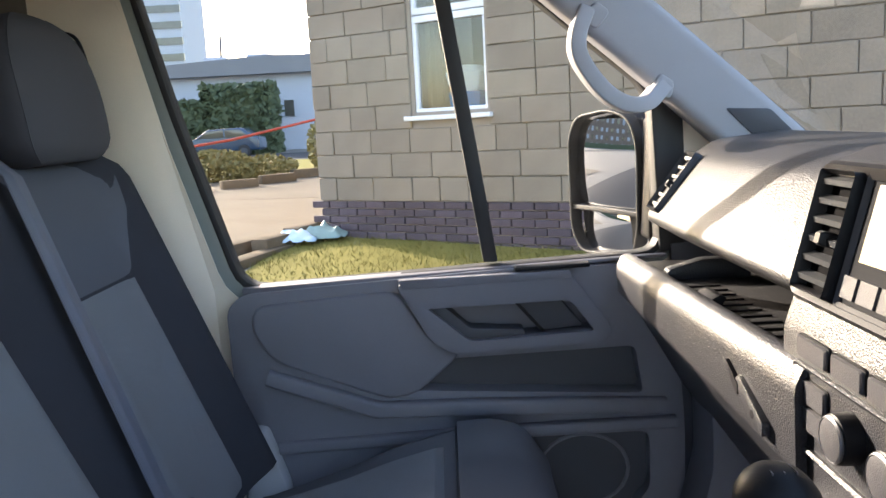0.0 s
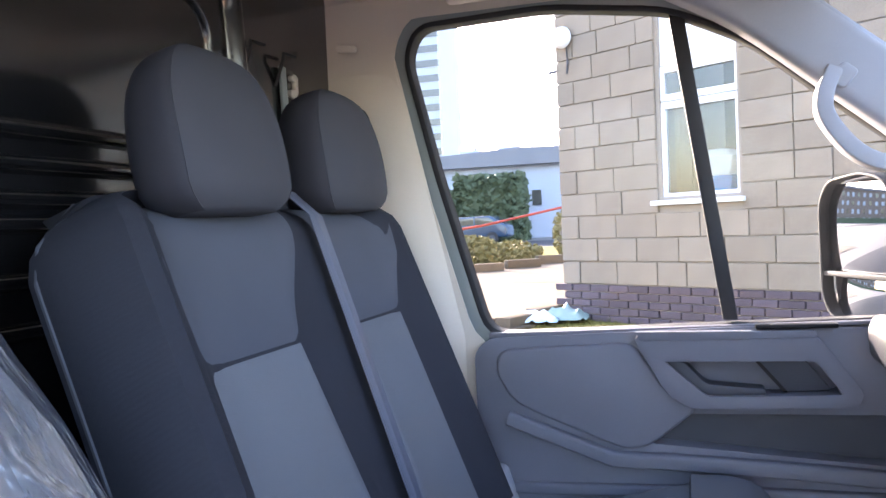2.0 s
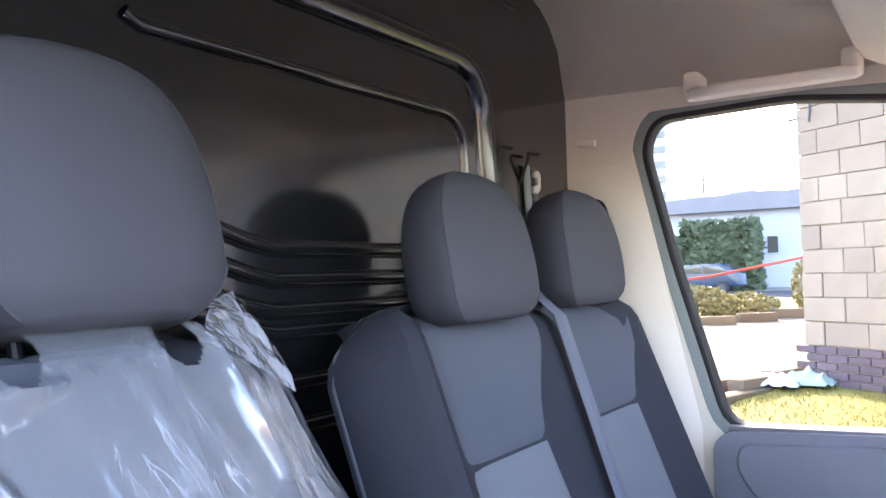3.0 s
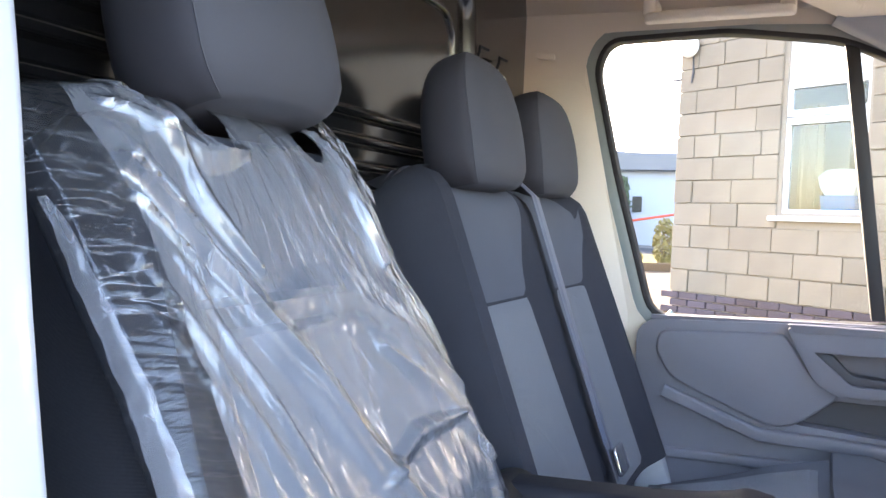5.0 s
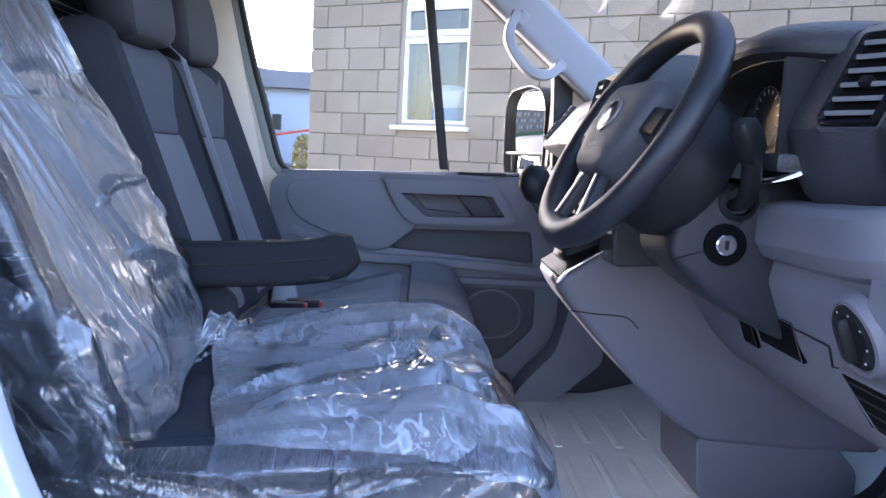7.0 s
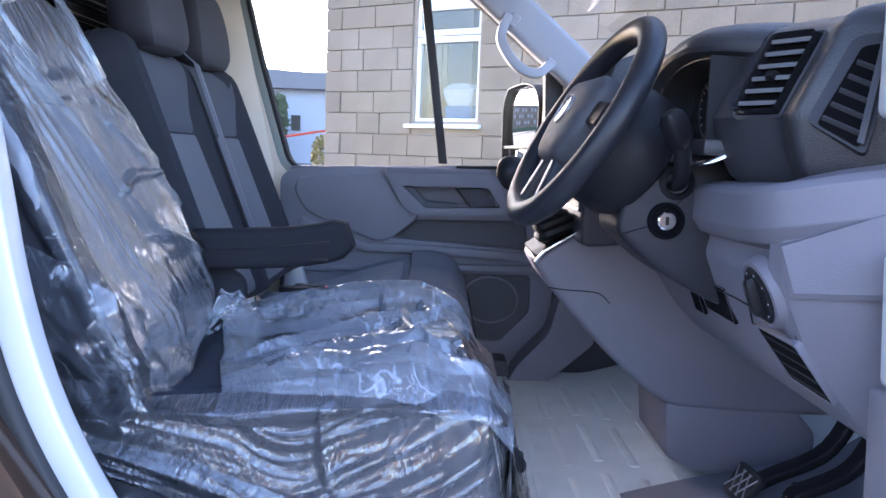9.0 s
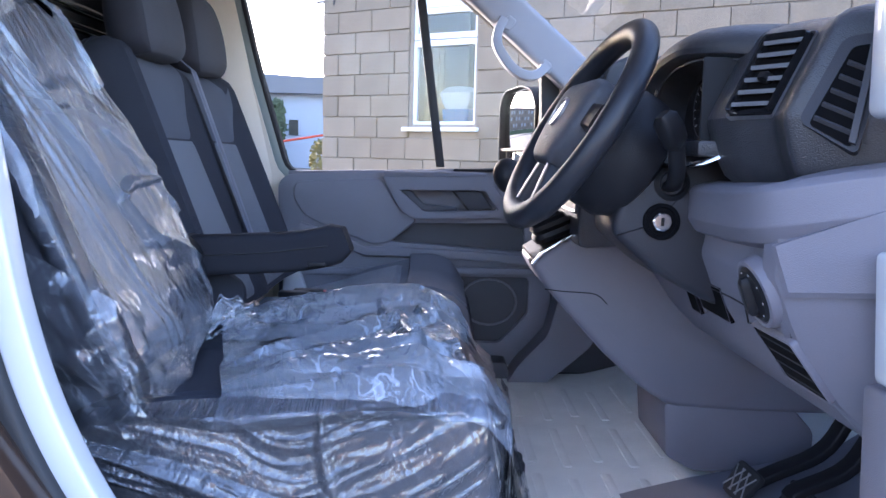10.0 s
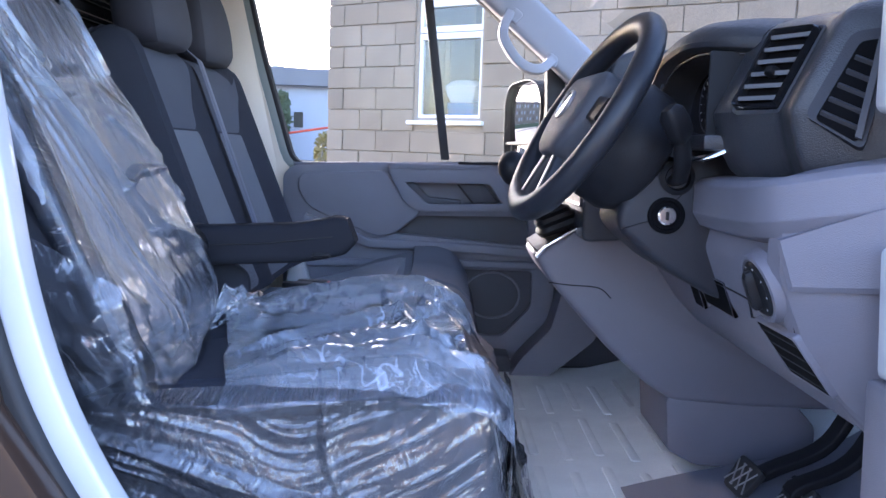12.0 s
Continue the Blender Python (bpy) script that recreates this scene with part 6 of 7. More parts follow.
rim_path = [wp(R * math.cos(t), R * math.sin(t) * (1 if math.sin(t) > -0.88 else 0.985), 0.0) for t in [2 * math.pi * k / 72 for k in range(72)]]
part("rim", sweep(rim_path, [(0.0205 * a, 0.0185 * b) for a, b in circle(1, 16)], W_N, True, True), WHEEL, wheel)
HUB = rounded([(-0.092, 0.045), (-0.072, 0.066), (0.072, 0.066), (0.092, 0.045), (0.080, -0.030), (0.048, -0.074), (-0.048, -0.074), (-0.080, -0.030)], 0.02, 4)
hubrings = [[wp(a * g, b * g, d) for a, b in HUB] for g, d in ((0.96, -0.035), (1.0, -0.01), (1.0, 0.012), (0.97, 0.020), (0.88, 0.026), (0.6, 0.031), (0.2, 0.032))]
part("airbag_cover", loft(hubrings), DASH_MD, wheel, "grained airbag cover")
part("badge", loft([[wp(0.024 * a * g, 0.004 + 0.024 * b * g, d) for a, b in circle(1, 28)] for g, d in ((1, 0.027), (1, 0.035), (0.86, 0.036), (0.84, 0.034))]), SATIN, wheel, "round chrome badge")
part("badge_disc", loft([[wp(0.020 * a * g, 0.004 + 0.020 * b * g, d) for a, b in circle(1, 28)] for g, d in ((1, 0.0335), (1, 0.0352), (0.5, 0.0356))]), GLOSSY, wheel)
for sgn in (-1, 1):
    spoke = [wp(sgn * lerp(0.055, 0.155, k / 6), lerp(0.01, -0.005, k / 6), lerp(0.0, -0.004, k / 6)) for k in range(7)]
    part("spoke", sweep(spoke, rounded([(-0.026, -0.012), (0.026, -0.012), (0.020, 0.012), (-0.020, 0.012)], 0.008, 3), W_N), WHEEL, wheel)
    part("button_pad", sweep([wp(sgn * 0.085, 0.006, 0.010), wp(sgn * 0.125, 0.002, 0.008)], rounded([(-0.02, -0.004), (0.02, -0.004), (0.018, 0.006), (-0.018, 0.006)], 0.004, 3), W_N), BLACK, wheel, "black button pad")
    low = [wp(sgn * lerp(0.022, 0.05, k / 6), lerp(-0.055, -0.156, k / 6), lerp(0.004, -0.002, k / 6)) for k in range(7)]
    part("lower_spoke", sweep(low, rounded([(-0.012, -0.008), (0.012, -0.008), (0.009, 0.008), (-0.009, 0.008)], 0.005, 3), W_N), WHEEL, wheel)
    part("spoke_trim", sweep([p + W_N * 0.009 for p in low], [(-0.002, 0), (0.002, 0), (0.002, 0.0015), (-0.002, 0.0015)], W_N), SATIN, wheel, "satin silver trim strip")
part("label_bar", loft([[wp(0.012 * a, -0.040 + 0.003 * b, d) for a, b in ((-1, -1), (1, -1), (1, 1), (-1, 1))] for d in (0.028, 0.0315)]), DOOR_DK, wheel)
column = thing("steering_column", (0.42, -0.46, 1.45), "charcoal steering column shroud with an ignition lock", "steering column")
ax = -W_N
cone = []
for d, r in ((0.025, 0.055), (0.035, 0.085), (0.06, 0.100), (0.095, 0.100), (0.115, 0.09), (0.13, 0.06)):
    cone.append([WC + ax * d + W_SIDE * (r * a) + W_UP * (r * b) for a, b in circle(1, 28)])
part("boss", loft(cone), BOSS, column)
SH = rounded([(0.335, 1.455), (0.345, 1.50), (0.385, 1.585), (0.44, 1.60), (0.56, 1.55), (0.56, 1.34), (0.49, 1.352), (0.40, 1.40)], 0.02, 4)
part("shroud", prism(SH, "y", -0.520, -0.365, 0.03, (), 4), SHROUD, column)
part("shroud_seam", tube([(0.344, -0.5195, 1.452), (0.40, -0.5195, 1.47), (0.45, -0.5195, 1.53)], 0.0012, 5), BLACK, column)
KC = Vector((0.408, -0.52, 1.474))
kring = lambda r, y: [KC + Vector((r * a, y, r * b)) for a, b in circle(1, 28)]
lock = part("ignition_lock", loft([kring(0.027, 0.0), kring(0.027, -0.006), kring(0.022, -0.007), kring(0.019, 0.0)], False), DEEP_BLACK, column, "black ring round the ignition lock")
part("barrel", loft([kring(0.0135, 0.002), kring(0.0135, -0.008), kring(0.0115, -0.0095), kring(0.001, -0.0095)]), CHROME, lock, "bright key barrel")
part("keyway", box(KC.x - 0.0022, KC.x + 0.0022, KC.y - 0.0106, KC.y - 0.009, KC.z - 0.006, KC.z + 0.006), BLACK, lock)
part("lock_disc", loft([kring(0.021, 0.0), kring(0.021, -0.003), kring(0.014, -0.004)]), DEEP_BLACK, lock)
stalk = part("stalk", sweep(smooth_path([(0.418, -0.515, 1.525), (0.416, -0.548, 1.530), (0.411, -0.575, 1.548), (0.404, -0.594, 1.572), (0.398, -0.604, 1.592)], 5),
                            [(0.0085 * p, 0.012 * q) for p, q in circle(1, 14)], (1, 0, 0)), BLACK, column, "black wiper stalk")
head = [(0.405, -0.598, 1.580, 0.55), (0.398, -0.606, 1.588, 1.0), (0.388, -0.616, 1.603, 1.08), (0.377, -0.624, 1.617, 1.0), (0.372, -0.628, 1.623, 0.6)]
part("stalk_tip", loft([[Vector((x, y, z)) + Vector((0.6, 0.3, 0.55)).normalized() * (0.015 * k * p) + Vector((0.45, -0.85, 0.1)).normalized() * (0.013 * k * q) for p, q in rounded([(-1, -1), (1, -1), (1, 1), (-1, 1)], 0.6, 4)] for x, y, z, k in head]), BLACK, stalk)
gr = lambda r, y: [Vector((0.421 + r * a, y, 1.53 + r * b)) for a, b in circle(1, 24)]
part("gaiter_ring", loft([gr(0.026, -0.512), gr(0.026, -0.522), gr(0.019, -0.526), gr(0.014, -0.515)]), BLACK, column)

# pedals and footwell under the driver's dash
under = tagged(part("footwell_liner", prism(rounded([(0.93, 1.30), (0.96, 1.10), (1.0, 0.98), (1.05, 1.2), (1.0, 1.4)], 0.02), "y", -0.82, -0.12, 0.01), DOOR_DK), "dark footwell liner under the dash", "footwell liner", kind="structure")
tagged(part("tunnel_trim", prism(rounded([(0.44, FLOOR), (1.05, FLOOR), (1.05, 1.10), (0.88, 0.985), (0.60, 0.925), (0.49, 0.895)], 0.02), "y", -0.80, -0.126, 0.015), DOOR_PL), "grey moulded toe board on the driver floor", "toe board", kind="structure")
for nm, y, z, px in (("clutch_pedal", -0.245, 0.965, 0.665), ("brake_pedal", -0.335, 0.965, 0.725)):
    ped = thing(nm, (px, y, 0.98), "black hanging pedal with a diamond-grip rubber pad", "pedal", "hanging pedals")
    T = Matrix.Translation((px, y, z)) @ Matrix.Rotation(radians(34), 4, "Y") @ Matrix.Rotation(radians(14), 4, "Z")
    bm2 = prism(rounded([(-0.030, -0.034), (0.030, -0.034), (0.036, 0.034), (-0.036, 0.034)], 0.01, 3), "x", -0.006, 0.010, 0.004)
    bmesh.ops.transform(bm2, matrix=T, verts=bm2.verts)
    pp = part("pad", bm2, RUBBER, ped)
    for a in (-1, 0, 1):
        for s in (-1, 1):
            q = [T @ Vector((-0.007, s * (0.018 * a - 0.012), -0.024)), T @ Vector((-0.007, s * (0.018 * a + 0.012), 0.024))]
            part("grip_line", tube(q, 0.0018, 4, (1, 0, 0)), SATIN, pp)
    part("arm", sweep(smooth_path([T @ Vector((0.01, 0, 0.0)), (0.72, y, 0.985), (0.82, y, 1.04), (0.87, y, 1.16), (0.87, y, 1.3)], 5), rounded([(-0.009, -0.02), (0.009, -0.02), (0.009, 0.02), (-0.009, 0.02)], 0.005, 3), (0, 1, 0)), BLACK, ped)


# ---- outside ----
def ground_z(x, y):
    return ramp(y, [(-60, 0.1), (2.2, 0.1), (4.6, 0.62), (7.0, 0.72), (20, 0.78), (40, 0.95), (2000, 1.2)])


bm = bmesh.new()
xs = [-900, -200, -60, -25, -12, -8, -6, -5, -4, -3, -2, -1, 0, 1, 2, 3, 4, 6, 9, 14, 30, 90, 400]
ys = [-900, -150, -40, -10, -3, 0, 2.2, 2.8, 3.4, 4.0, 4.6, 5.2, 5.8, 6.4, 7.0, 8, 10, 14, 20, 28, 40, 90, 300, 1500]
ground = tagged(part("ground", loft([[(x, y, ground_z(x, y) - 0.02) for x in xs] for y in ys], False, False), YARD), "pale concrete ground round the van", "ground", kind="structure")
lawn_rows = [[(lerp(-1.75 + 0.07 * (y - 5), 7, u / 30), y, ground_z(0, y) + 0.012 * noise.noise(Vector((u, y * 3, 0)))) for u in range(31)] for y in [3.2 + 0.17 * k for k in range(30)]]
lawn = tagged(part("lawn", loft(lawn_rows, False, False), GRASS), "patchy yellow-green winter lawn beside the building", "lawn", kind="structure")
rng = random.Random(5)
verts, faces = [], []
for k in range(9000):
    x, y = rng.uniform(-1.7, 2.2), rng.uniform(4.2, 8.0)
    z = ground_z(x, y)
    h, a, t = rng.uniform(0.02, 0.055), rng.uniform(0, 6.28), rng.uniform(-0.03, 0.03)
    i = len(verts)
    verts += [(x - 0.004 * math.cos(a), y - 0.004 * math.sin(a), z), (x + 0.004 * math.cos(a), y + 0.004 * math.sin(a), z), (x + t, y + t * 0.7, z + h)]
    faces.append((i, i + 1, i + 2))
me = bpy.data.meshes.new("grass")
me.from_pydata(verts, [], faces)
me.materials.append(BLADE)
tagged(new("grass", me), "short dry grass blades on the lawn", "grass", kind="stuff")
path_rows = [[(x, y, ground_z(x, y) + 0.006) for x in (-9, -6, -4, -3, -2, -1.3, 0, 2)] for y in (7.3, 8, 9, 10, 12, 15, 19, 24)]
path = tagged(part("pavement", loft(path_rows, False, False), PAVE), "sunlit paved path behind the lawn", "pavement", kind="structure")
part("joint", box(-6.5, -1.0, -0.02, 0.02, 0, 0.006), TIMBER, path).matrix_world = pose(0.5, 11.2, 0.745, 0, 0, -14)
verge = tagged(part("verge", loft([[(x, y, ground_z(x, y) + 0.02) for x in (-16, -10, -7, -5, -2, 4)] for y in (20, 23, 26)], False, False), GRASS), "bright grass verge before the street", "verge", kind="structure")
road = tagged(part("road", loft([[(x, y, ground_z(x, y) + 0.004) for x in (-60, -20, -8, 0, 30)] for y in (26, 30, 33)], False, False), ASPHALT), "grey street behind the verge", "road", kind="structure")

# building of rough concrete blocks on a brick plinth
CX, CY, ANG = -1.27, 7.41, math.atan2(-0.60, 1.0)
BT = Matrix.Translation((CX, CY, 0)) @ Matrix.Rotation(ANG, 4, "Z")
BW, BH, Z0, ZP = 9.0, 7.2, 0.66, 1.09
W0, W1, WZ0, WZ1 = 1.155, 1.968, 1.875, 2.96
house = tagged(new("building"), "grey rough-block building with a purple brick plinth and a white window", "building", kind="structure")
house.matrix_world = Matrix.Identity(4)


def in_wall(bm):
    bmesh.ops.transform(bm, matrix=BT, verts=bm.verts)
    return bm


hole = [(W0 + 0.03, WZ0 + 0.03), (W1 - 0.03, WZ0 + 0.03), (W1 - 0.03, BH - 0.5), (W0 + 0.03, BH - 0.5)]
part("wall", in_wall(prism([(0.012, Z0 - 0.3), (BW, Z0 - 0.3), (BW, BH), (0.012, BH)], "y", 0.012, 0.30, 0, (hole,))), MORTAR, house)
part("side_wall", in_wall(box(0.012, 0.3, 0.31, 8.0, Z0 - 0.3, BH)), MORTAR, house)
part("roof", in_wall(box(-0.15, BW, -0.15, 8.0, BH, BH + 0.15)), ROOF, house)
part("room_back", in_wall(box(0.4, 4.0, 2.6, 2.7, 0.8, BH - 0.2)), CURTAIN, house)
part("room_floor", in_wall(box(0.4, 4.0, 0.31, 2.6, 0.95, 1.0)), CURTAIN, house)

# window with a fanlight and a white panel over it
win = tagged(new("window_1"), "white upvc window with a small fanlight over a tall pane", "window", kind="structure")
win.matrix_world = Matrix.Identity(4)
for z0, z1, nm in ((WZ0, 2.765, "lower_frame"), (2.772, WZ1 + 0.13, "fanlight_frame")):
    part(nm, in_wall(prism([(W0, z0), (W1, z0), (W1, z1), (W0, z1)], "y", 0.03, 0.10, 0.008, ([(W0 + 0.062, z0 + 0.062), (W1 - 0.062, z0 + 0.062), (W1 - 0.062, z1 - 0.062), (W0 + 0.062, z1 - 0.062)],))), UPVC, win)
    pn = part("pane", in_wall(box(W0 + 0.07, W1 - 0.07, 0.06, 0.066, z0 + 0.07, z1 - 0.07)), HOUSE_GL, win)
    pn.visible_shadow = False
part("window_sill", in_wall(box(W0 - 0.055, W1 + 0.03, -0.07, 0.06, WZ0 - 0.045, WZ0 - 0.002, 0.008)), UPVC, win)
part("spandrel_panel", in_wall(box(W0, W1, 0.04, 0.09, WZ1 + 0.135, 4.3, 0.006)), UPVC, win, "white panel above the window")
part("upper_pane", in_wall(box(W0 + 0.05, W1 - 0.05, 0.06, 0.07, 4.31, BH - 0.5)), PANE, win)
curtain = tagged(part("curtain", in_wall(loft([[(W0 + 0.05 + 0.012 * k + 0.0 * j, 0.22 + 0.03 * math.sin(k * 1.1), lerp(1.9, 2.9, j)) for k in range(20)] for j in (0, 1)], False, False)), CURTAIN), "tan curtain drawn to one side of the window", "curtain")
box_blue = thing("storage_tub", BT @ Vector((1.62, 0.25, 1.9)), "blue and white plastic tub standing behind the window pane", "tub")
ring = lambda r, z: [BT @ Vector((1.62 + r * a, 0.25 + 0.6 * r * b, z)) for a, b in rounded([(-1, -1), (1, -1), (1, 1), (-1, 1)], 0.4, 3)]
part("body", loft([ring(0.15, 1.88), ring(0.17, 2.06), ring(0.165, 2.07)]), BLUEBOX, box_blue)
part("cover", loft([ring(0.13, 2.07), ring(0.17, 2.14), ring(0.19, 2.24), ring(0.12, 2.30), ring(0.03, 2.31)]), UPVC, box_blue, "white bundled cloth")

# wall lamp and pipe by the corner
lamp = thing("wall_lamp", BT @ Vector((0.13, -0.1, 3.56)), "round white bulkhead lamp on the block wall", "wall lamp")
rings = []
for k in range(9):
    a = math.pi / 2 * k / 8
    rings.append([BT @ Vector((0.13 + 0.11 * math.cos(a) * p, -0.05 - 0.11 * math.sin(a), 3.56 + 0.11 * math.cos(a) * q)) for p, q in circle(1, 20)] if k < 8 else [BT @ Vector((0.13 + 0.01 * p, -0.16, 3.56 + 0.01 * q)) for p, q in circle(1, 20)])
part("globe", loft(rings), UPVC, lamp)
part("base", in_wall(prism([(0.13 + 0.08 * a, 3.56 + 0.08 * b) for a, b in circle(1, 16)], "y", -0.05, 0.0)), DOOR_DK, lamp)
part("cable", tube([BT @ Vector((0.15, -0.02, 3.52)), BT @ Vector((0.17, -0.03, 3.3)), BT @ Vector((0.14, -0.01, 3.2))], 0.012, 6), DOOR_DK, lamp)
bracket = thing("wall_bracket", BT @ Vector((-0.05, 0.0, 3.3)), "thin dark iron bracket at the corner of the wall", "bracket")
part("rod", tube([BT @ Vector((-0.10, 0.0, 3.2)), BT @ Vector((-0.10, 0.0, 4.6))], 0.02, 8), DOOR_DK, bracket)
part("arm", tube([BT @ Vector((-0.10, 0.0, 3.25)), BT @ Vector((0.06, 0.0, 3.25))], 0.015, 6, (0, 0, 1)), DOOR_DK, bracket)

# far scene: pale building, hedge, street, tower
hall = thing("low_hall", (-9, 38, 1.0), "pale rendered low hall with a shallow grey roof", "building")
part("wall", box(-19, 6, 38, 50, 0.6, 4.55), RENDERW, hall)
part("roof", prism([(-19.6, 4.5), (-5.5, 4.5), (6.6, 4.5), (6.6, 4.75), (-8.0, 5.35), (-19.6, 4.75)], "y", 37.4, 51), ROOF, hall)
for x in (-7.6, -12.2):
    wdw = part("window", box(x + 0.1, x + 0.55, 37.93, 38.05, 2.5, 3.25), PANE, hall)
for x, z, w in ((-12.6, 5.9, 1.1), (-10.3, 5.95, 1.2), (-7.2, 5.85, 1.3)):
    ch = part("roof_vent", box(x, x + w, 43, 44, 4.8, z, 0.05), RENDERW, hall)
mast = thing("mast", (-12.5, 46, 4.5), "thin dark aerial mast on the hall roof", "mast")
part("pole", tube([(-12.5, 46, 4.9), (-12.4, 46, 7.3)], 0.07, 6), DOOR_DK, mast)
tower = thing("tower_block", (-62, 150, 1), "pale high-rise tower with bands of windows", "tower")
part("body", box(-66, -47, 150, 165, 0, 60), TOWER, tower)
for k in range(19):
    part("window_band", box(-66.1, -46.9, 149.8, 150.3, 4 + 2.9 * k, 5.3 + 2.9 * k), PANE, tower)


def leaf_cloud(name, parent, centre, size, count, leaf, material, seed, blocky=False):
    """A crown of many small turned leaves, thicker towards its skin, with gaps."""
    r = random.Random(seed)
    vs, fs = [], []
    for _ in range(count):
        if blocky:
            p = [r.uniform(-1, 1) for _ in range(3)]
            ax = r.randrange(3)
            p[ax] = math.copysign(r.uniform(0.75, 1.02), p[ax])
        else:
            d = Vector((r.gauss(0, 1), r.gauss(0, 1), r.gauss(0, 1))).normalized() * r.uniform(0.45, 1) ** 0.5
            p = list(d)
        q = Vector((centre[0] + p[0] * size[0], centre[1] + p[1] * size[1], centre[2] + p[2] * size[2]))
        q += Vector((noise.noise(q * 1.7), noise.noise(q * 1.7 + Vector((5, 5, 5))), noise.noise(q * 1.3 + Vector((9, 1, 2))))) * 0.18 * min(size)
        a = Vector((r.gauss(0, 1), r.gauss(0, 1), r.gauss(0, 1))).normalized() * leaf
        b = a.orthogonal().normalized() * leaf * 0.55
        i = len(vs)
        vs += [q - a, q + b, q + a, q - b]
        fs.append((i, i + 1, i + 2, i + 3))
    m = bpy.data.meshes.new(name)
    m.from_pydata(vs, [], fs)
    m.materials.append(material)
    ob = new(name, m)
    if parent:
        ob.parent = parent
        ob.matrix_parent_inverse = parent.matrix_world.inverted()
    return ob


hedge = thing("hedge", (-8.5, 34.5, 0.95), "tall clipped dark green hedge before the pale hall", "hedge")
leaf_cloud("foliage", hedge, (-8.7, 34.5, 2.25), (1.5, 1.0, 1.6), 5200, 0.16, LEAF, 3, True)
leaf_cloud("foliage", hedge, (-12.0, 34.5, 1.95), (1.9, 1.0, 1.3), 4200, 0.16, LEAF, 4, True)
part("core", box(-10.0, -7.45, 33.7, 35.3, 0.9, 3.55, 0.2), LEAF, hedge)
part("core", box(-13.7, -10.1, 33.7, 35.3, 0.9, 3.0, 0.2), LEAF, hedge)
for c, s, n, m, sd in (((-5.1, 17.0, 1.08), (1.10, 0.6, 0.38), 2600, LEAF_DRY, 11), ((-4.0, 17.5, 1.0), (0.7, 0.5, 0.3), 900, LEAF_DRY, 12), ((-3.30, 20.5, 1.35), (0.30, 0.4, 0.65), 700, LEAF_DRY, 13)):
    bush = thing("bush", (c[0], c[1], 0.78), "scrubby winter bush beside the sunlit path", "bush", "bushes by the path")
    leaf_cloud("leaves", bush, c, s, n, 0.06, m, sd)
    for k in range(5):
        part("stem", tube([(c[0], c[1], 0.75), (c[0] + 0.3 * s[0] * (k - 2), c[1], c[2] + 0.4 * s[2])], 0.015, 5), BARK, bush)

rail = thing("handrail", (-4.4, 16.2, 0.76), "red painted steel handrail along the path", "handrail")
part("post", tube([(-4.42, 16.2, 0.74), (-4.42, 16.2, 1.68)], 0.03, 8), REDPAINT, rail)
part("post", tube([(-2.2, 18.6, 0.76), (-2.2, 18.6, 2.2)], 0.03, 8), REDPAINT, rail)
part("rail", tube([(-6.2, 15.2, 1.45), (-4.42, 16.2, 1.68), (-2.2, 18.2, 2.17), (-1.0, 19.0, 2.4)], 0.028, 8), REDPAINT, rail)

# timber edging and steps beside the path
for k, (x0, y0, x1, y1, z, h) in enumerate(((-1.95, 5.7, -1.55, 6.9, 0.62, 0.14), (-1.75, 6.6, -1.35, 7.5, 0.70, 0.15), (-2.2, 6.3, -1.75, 7.2, 0.62, 0.20), (-1.55, 7.1, -1.22, 7.9, 0.76, 0.12), (-4.3, 14.6, -3.7, 15.0, 0.74, 0.2), (-3.75, 15.5, -3.15, 16.0, 0.76, 0.2), (-3.35, 16.8, -2.7, 17.3, 0.78, 0.2), (-5.4, 14.0, -4.4, 14.3, 0.74, 0.16))):
    d = Vector((x1 - x0, y1 - y0, 0))
    tb = thing("timber_edging", (x0, y0, z), "weathered timber sleeper edging the path", "timber edging", "sleepers by the path")
    bm = box(0, d.length, -0.09, 0.09, 0, h, 0.012)
    bmesh.ops.transform(bm, matrix=Matrix.Translation((x0, y0, z - 0.02)) @ Matrix.Rotation(math.atan2(d.y, d.x), 4, "Z"), verts=bm.verts)
    part("sleeper", bm, TIMBER, tb)


def rag(name, at, sx, sy, h, material, label, seed):
    t = thing(name, at, label, "litter")
    rows = []
    for i in range(15):
        rows.append([Vector(at) + Vector((sx * (i / 7 - 1), sy * (j / 7 - 1), 0.02 + h * max(0, 1 - (i / 7 - 1) ** 2) * max(0, 1 - (j / 7 - 1) ** 2) + 0.07 * h / 0.1 * max(0, noise.noise(Vector((i * 0.5, j * 0.5, seed)))))) for j in range(15)])
    part("sheet", loft(rows, False, False), material, t, "", 60)


rag("plastic_bag", (-1.50, 7.0, 0.74), 0.24, 0.22, 0.08, BAGBLUE, "pale blue carrier bag dropped on the lawn", 2)
rag("green_bag", (-1.22, 7.12, 0.74), 0.22, 0.18, 0.10, BAGGREEN, "crumpled green and white bag on the lawn", 7)

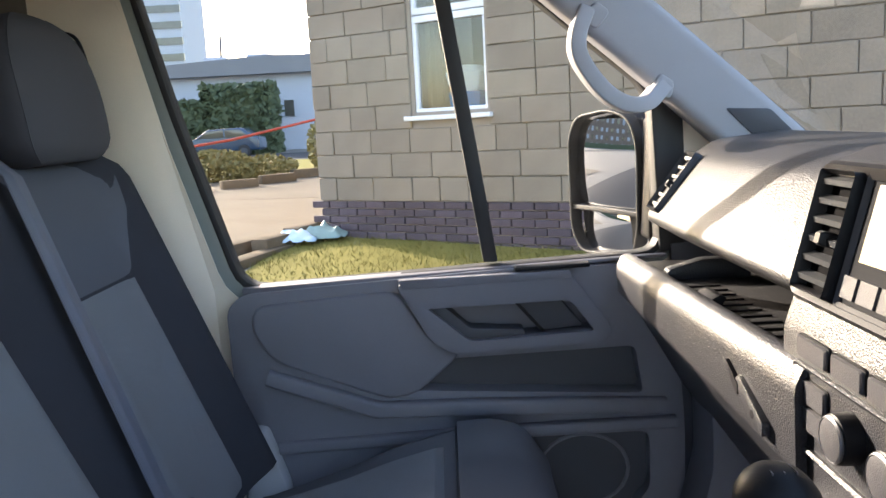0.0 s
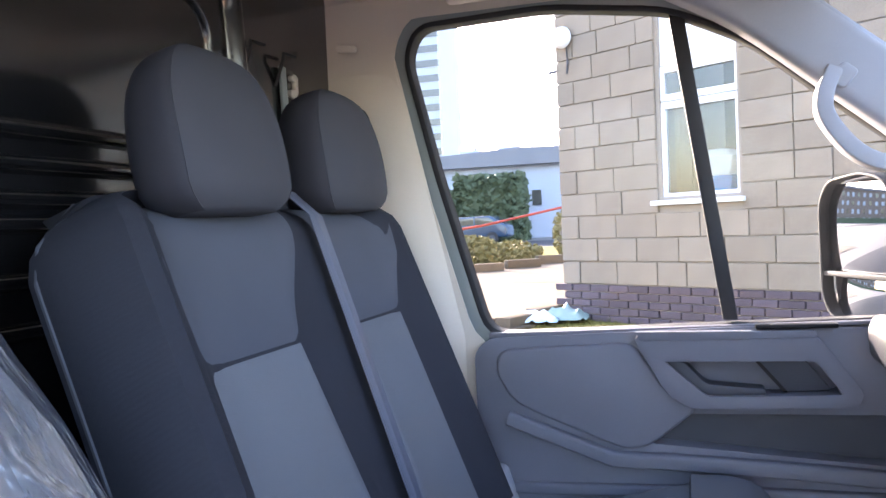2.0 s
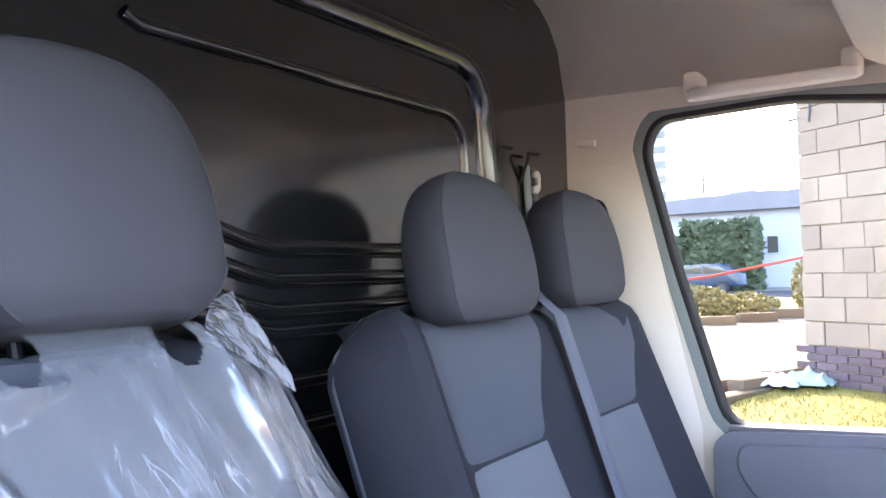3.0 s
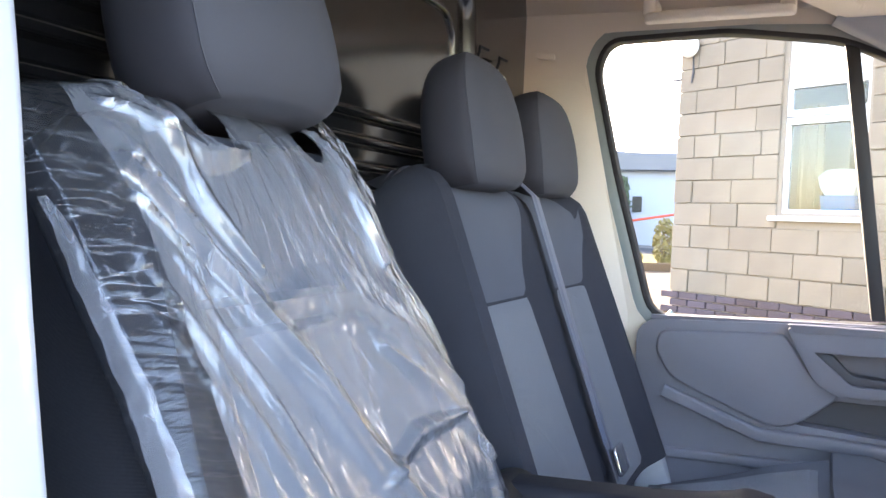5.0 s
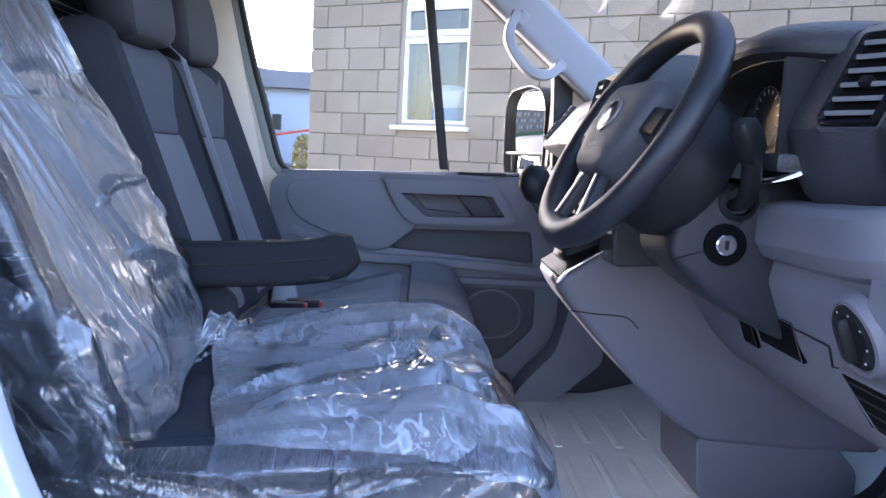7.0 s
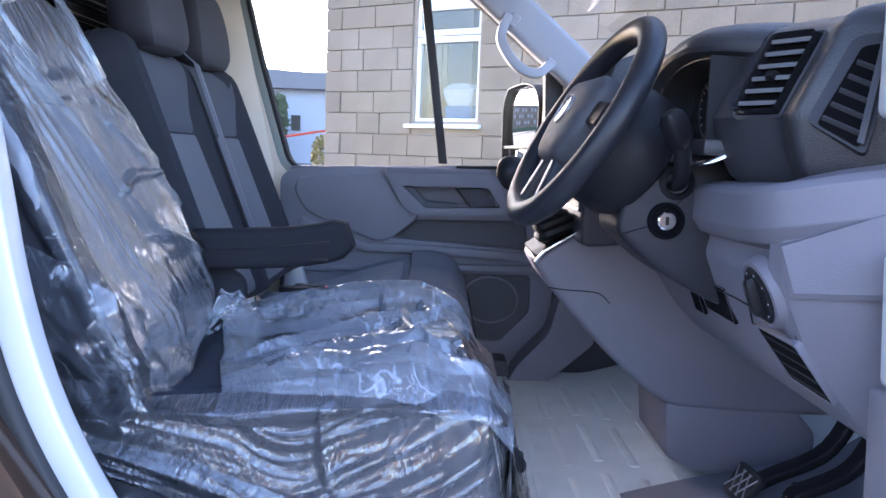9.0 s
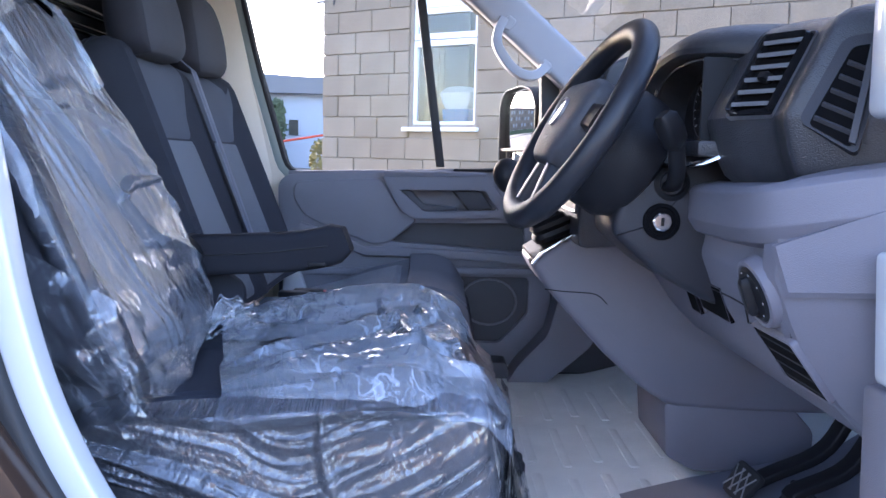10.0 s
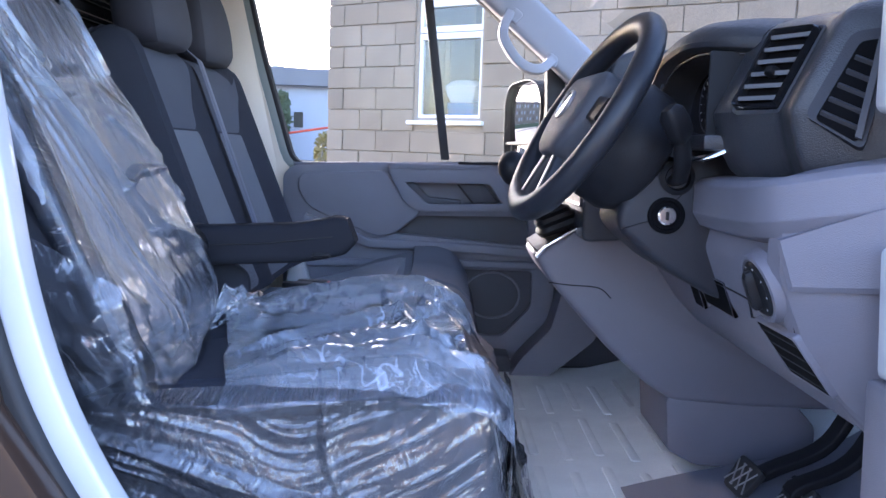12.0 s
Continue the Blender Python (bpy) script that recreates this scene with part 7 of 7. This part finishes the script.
# parked car in the street
car = thing("parked_car", (-8.2, 29.0, 0.9), "dark blue hatchback parked in the street", "car")
CB = rounded([(-2.05, 0.32), (-2.08, 0.70), (-1.95, 0.90), (-1.1, 0.98), (-0.45, 1.42), (1.2, 1.46), (1.85, 1.05), (2.05, 0.95), (2.08, 0.35)], 0.12, 4)
CT = Matrix.Translation((-8.6, 30.5, 0.88)) @ Matrix.Scale(0.78, 4)
bm = prism(CB, "y", -0.85, 0.85, 0.12, (), 4)
bmesh.ops.transform(bm, matrix=CT, verts=bm.verts)
body = part("body", bm, CARBLUE, car)
for pts in ([(-0.95, 1.0), (-0.42, 1.36), (0.35, 1.39), (0.35, 1.0)], [(0.42, 1.0), (0.42, 1.39), (1.15, 1.38), (1.55, 1.02)]):
    bm = prism(rounded(pts, 0.05), "y", -0.862, -0.84, 0.004)
    bmesh.ops.transform(bm, matrix=CT, verts=bm.verts)
    part("side_window", bm, PANE, car)
for x in (-1.3, 1.3):
    rings = [[CT @ Vector((x + r * a, y, 0.31 + r * b)) for a, b in circle(1, 20)] for r, y in ((0.20, -0.90), (0.31, -0.90), (0.32, -0.86), (0.32, -0.7))]
    wh = part("wheel", loft(rings), RUBBER, car)
    part("rim", loft([[CT @ Vector((x + r * a, y, 0.31 + r * b)) for a, b in circle(1, 16)] for r, y in ((0.19, -0.89), (0.17, -0.915), (0.03, -0.92))]), DOOR_DK, wh)
bm = prism(rounded([(-2.09, 0.62), (-2.05, 0.78), (-1.85, 0.80), (-1.9, 0.64)], 0.03), "y", -0.80, -0.45, 0.01)
bmesh.ops.transform(bm, matrix=CT, verts=bm.verts)
part("headlight", bm, UPVC, car)

# flats behind the van, seen in the door mirror
flats = thing("flats", (-52, 26, 0.2), "four-storey brick flats with rows of windows", "building")
FT = Matrix.Translation((-88, 46, 0)) @ Matrix.Rotation(radians(62), 4, "Z")
def flat_box(*a):
    bm = box(*a)
    bmesh.ops.transform(bm, matrix=FT, verts=bm.verts)
    return bm
part("wall", flat_box(-16, 40, 0, 9, 0, 11.5), BRICKFAR, flats)
part("roof", flat_box(-16.4, 40.4, -0.5, 9.4, 11.5, 12), ROOF, flats)
for i in range(13):
    for j in range(4):
        part("window", flat_box(-14.5 + 4 * i, -12.7 + 4 * i, -0.08, 0.1, 1.2 + 2.7 * j, 2.6 + 2.7 * j), TOWER if (i + j) % 3 else PANE, flats)

part("garden_hedge", flat_box(-30, 50, -9, -7, 0, 2.4), LEAF, flats)
car_park = tagged(part("car_park", loft([[(x, y, ground_z(x, y) + 0.004) for x in (-120, -60, -30, -15, -6.5, -2.4)] for y in (-30, -10, 0, 2.2, 2.8, 3.4, 4.0, 4.6, 5.6)], False, False), ASPHALT), "dark tarmac parking area behind the van", "car park", kind="structure")

# ---- blocks and bricks of the building, last ----
def block_mesh(name, w, h, d, material, seed):
    r = random.Random(seed)
    bm = box(0, w, -d, 0.02, 0, h, 0.006, 1)
    for v in bm.verts:
        if v.co.y < -d * 0.5:
            v.co.y += r.uniform(-0.004, 0.004)
    me = bpy.data.meshes.new(name)
    bm.to_mesh(me)
    bm.free()
    me.materials.append(material)
    return me


rng = random.Random(21)
CO, JT = 0.225, 0.007
LENS = (0.30, 0.45, 0.45, 0.45, 0.45)
meshes = {L: [block_mesh("block", L - JT, CO - JT, 0.012, BLOCK, 31 * k + int(L * 100)) for k in range(3)] for L in set(LENS)}
count = 0
row = 0
z = ZP
while z < 5.2 and count < 420:
    x = -0.0
    first = True
    while x < 6.6:
        L = rng.choice(LENS) if not first else (0.22, 0.45)[row % 2]
        first = False
        if x < W0 < x + L + 0.14 and z + CO > WZ0 - 0.02:
            L = W0 - x
        if L not in meshes:
            meshes[L] = [block_mesh("block", max(0.05, L - JT), CO - JT, 0.012, BLOCK, 7)]
        if not (W0 - 0.01 <= x < W1 - 0.01 and z + CO > WZ0 - 0.02):
            ob = new("block", rng.choice(meshes[L]))
            ob.parent = house
            ob.matrix_parent_inverse = Matrix.Identity(4)
            ob.matrix_basis = BT @ Matrix.Translation((x, rng.uniform(-0.006, 0.004), z)) @ Matrix.Rotation(radians(rng.uniform(-0.35, 0.35)), 4, "Z")
            count += 1
            x += L
        else:
            x = W1
    z += CO
    row += 1
bricks = [block_mesh("brick", 0.215, 0.065, 0.02, BRICK, 90 + k) for k in range(4)]
for r in range(6):
    for k in range(24):
        ob = new("brick", bricks[(r * 7 + k) % 4])
        ob.parent = house
        ob.matrix_parent_inverse = Matrix.Identity(4)
        ob.matrix_basis = BT @ Matrix.Translation((0.225 * k - 0.1125 * (r % 2) + 0.005, rng.uniform(-0.003, 0.003) + 0.004, Z0 - 0.02 + 0.075 * r))

# added unseen fence: closes the yard behind the driver's doorway and shapes reflections
fence = tagged(part("wall_unseen_fence", prism([(-14, 0.2), (10, 0.2), (10, 2.0), (-14, 2.0)], "y", -12.2, -12.1), FENCE), "unseen brown fence added to shape reflections from the yard", "fence", kind="structure")
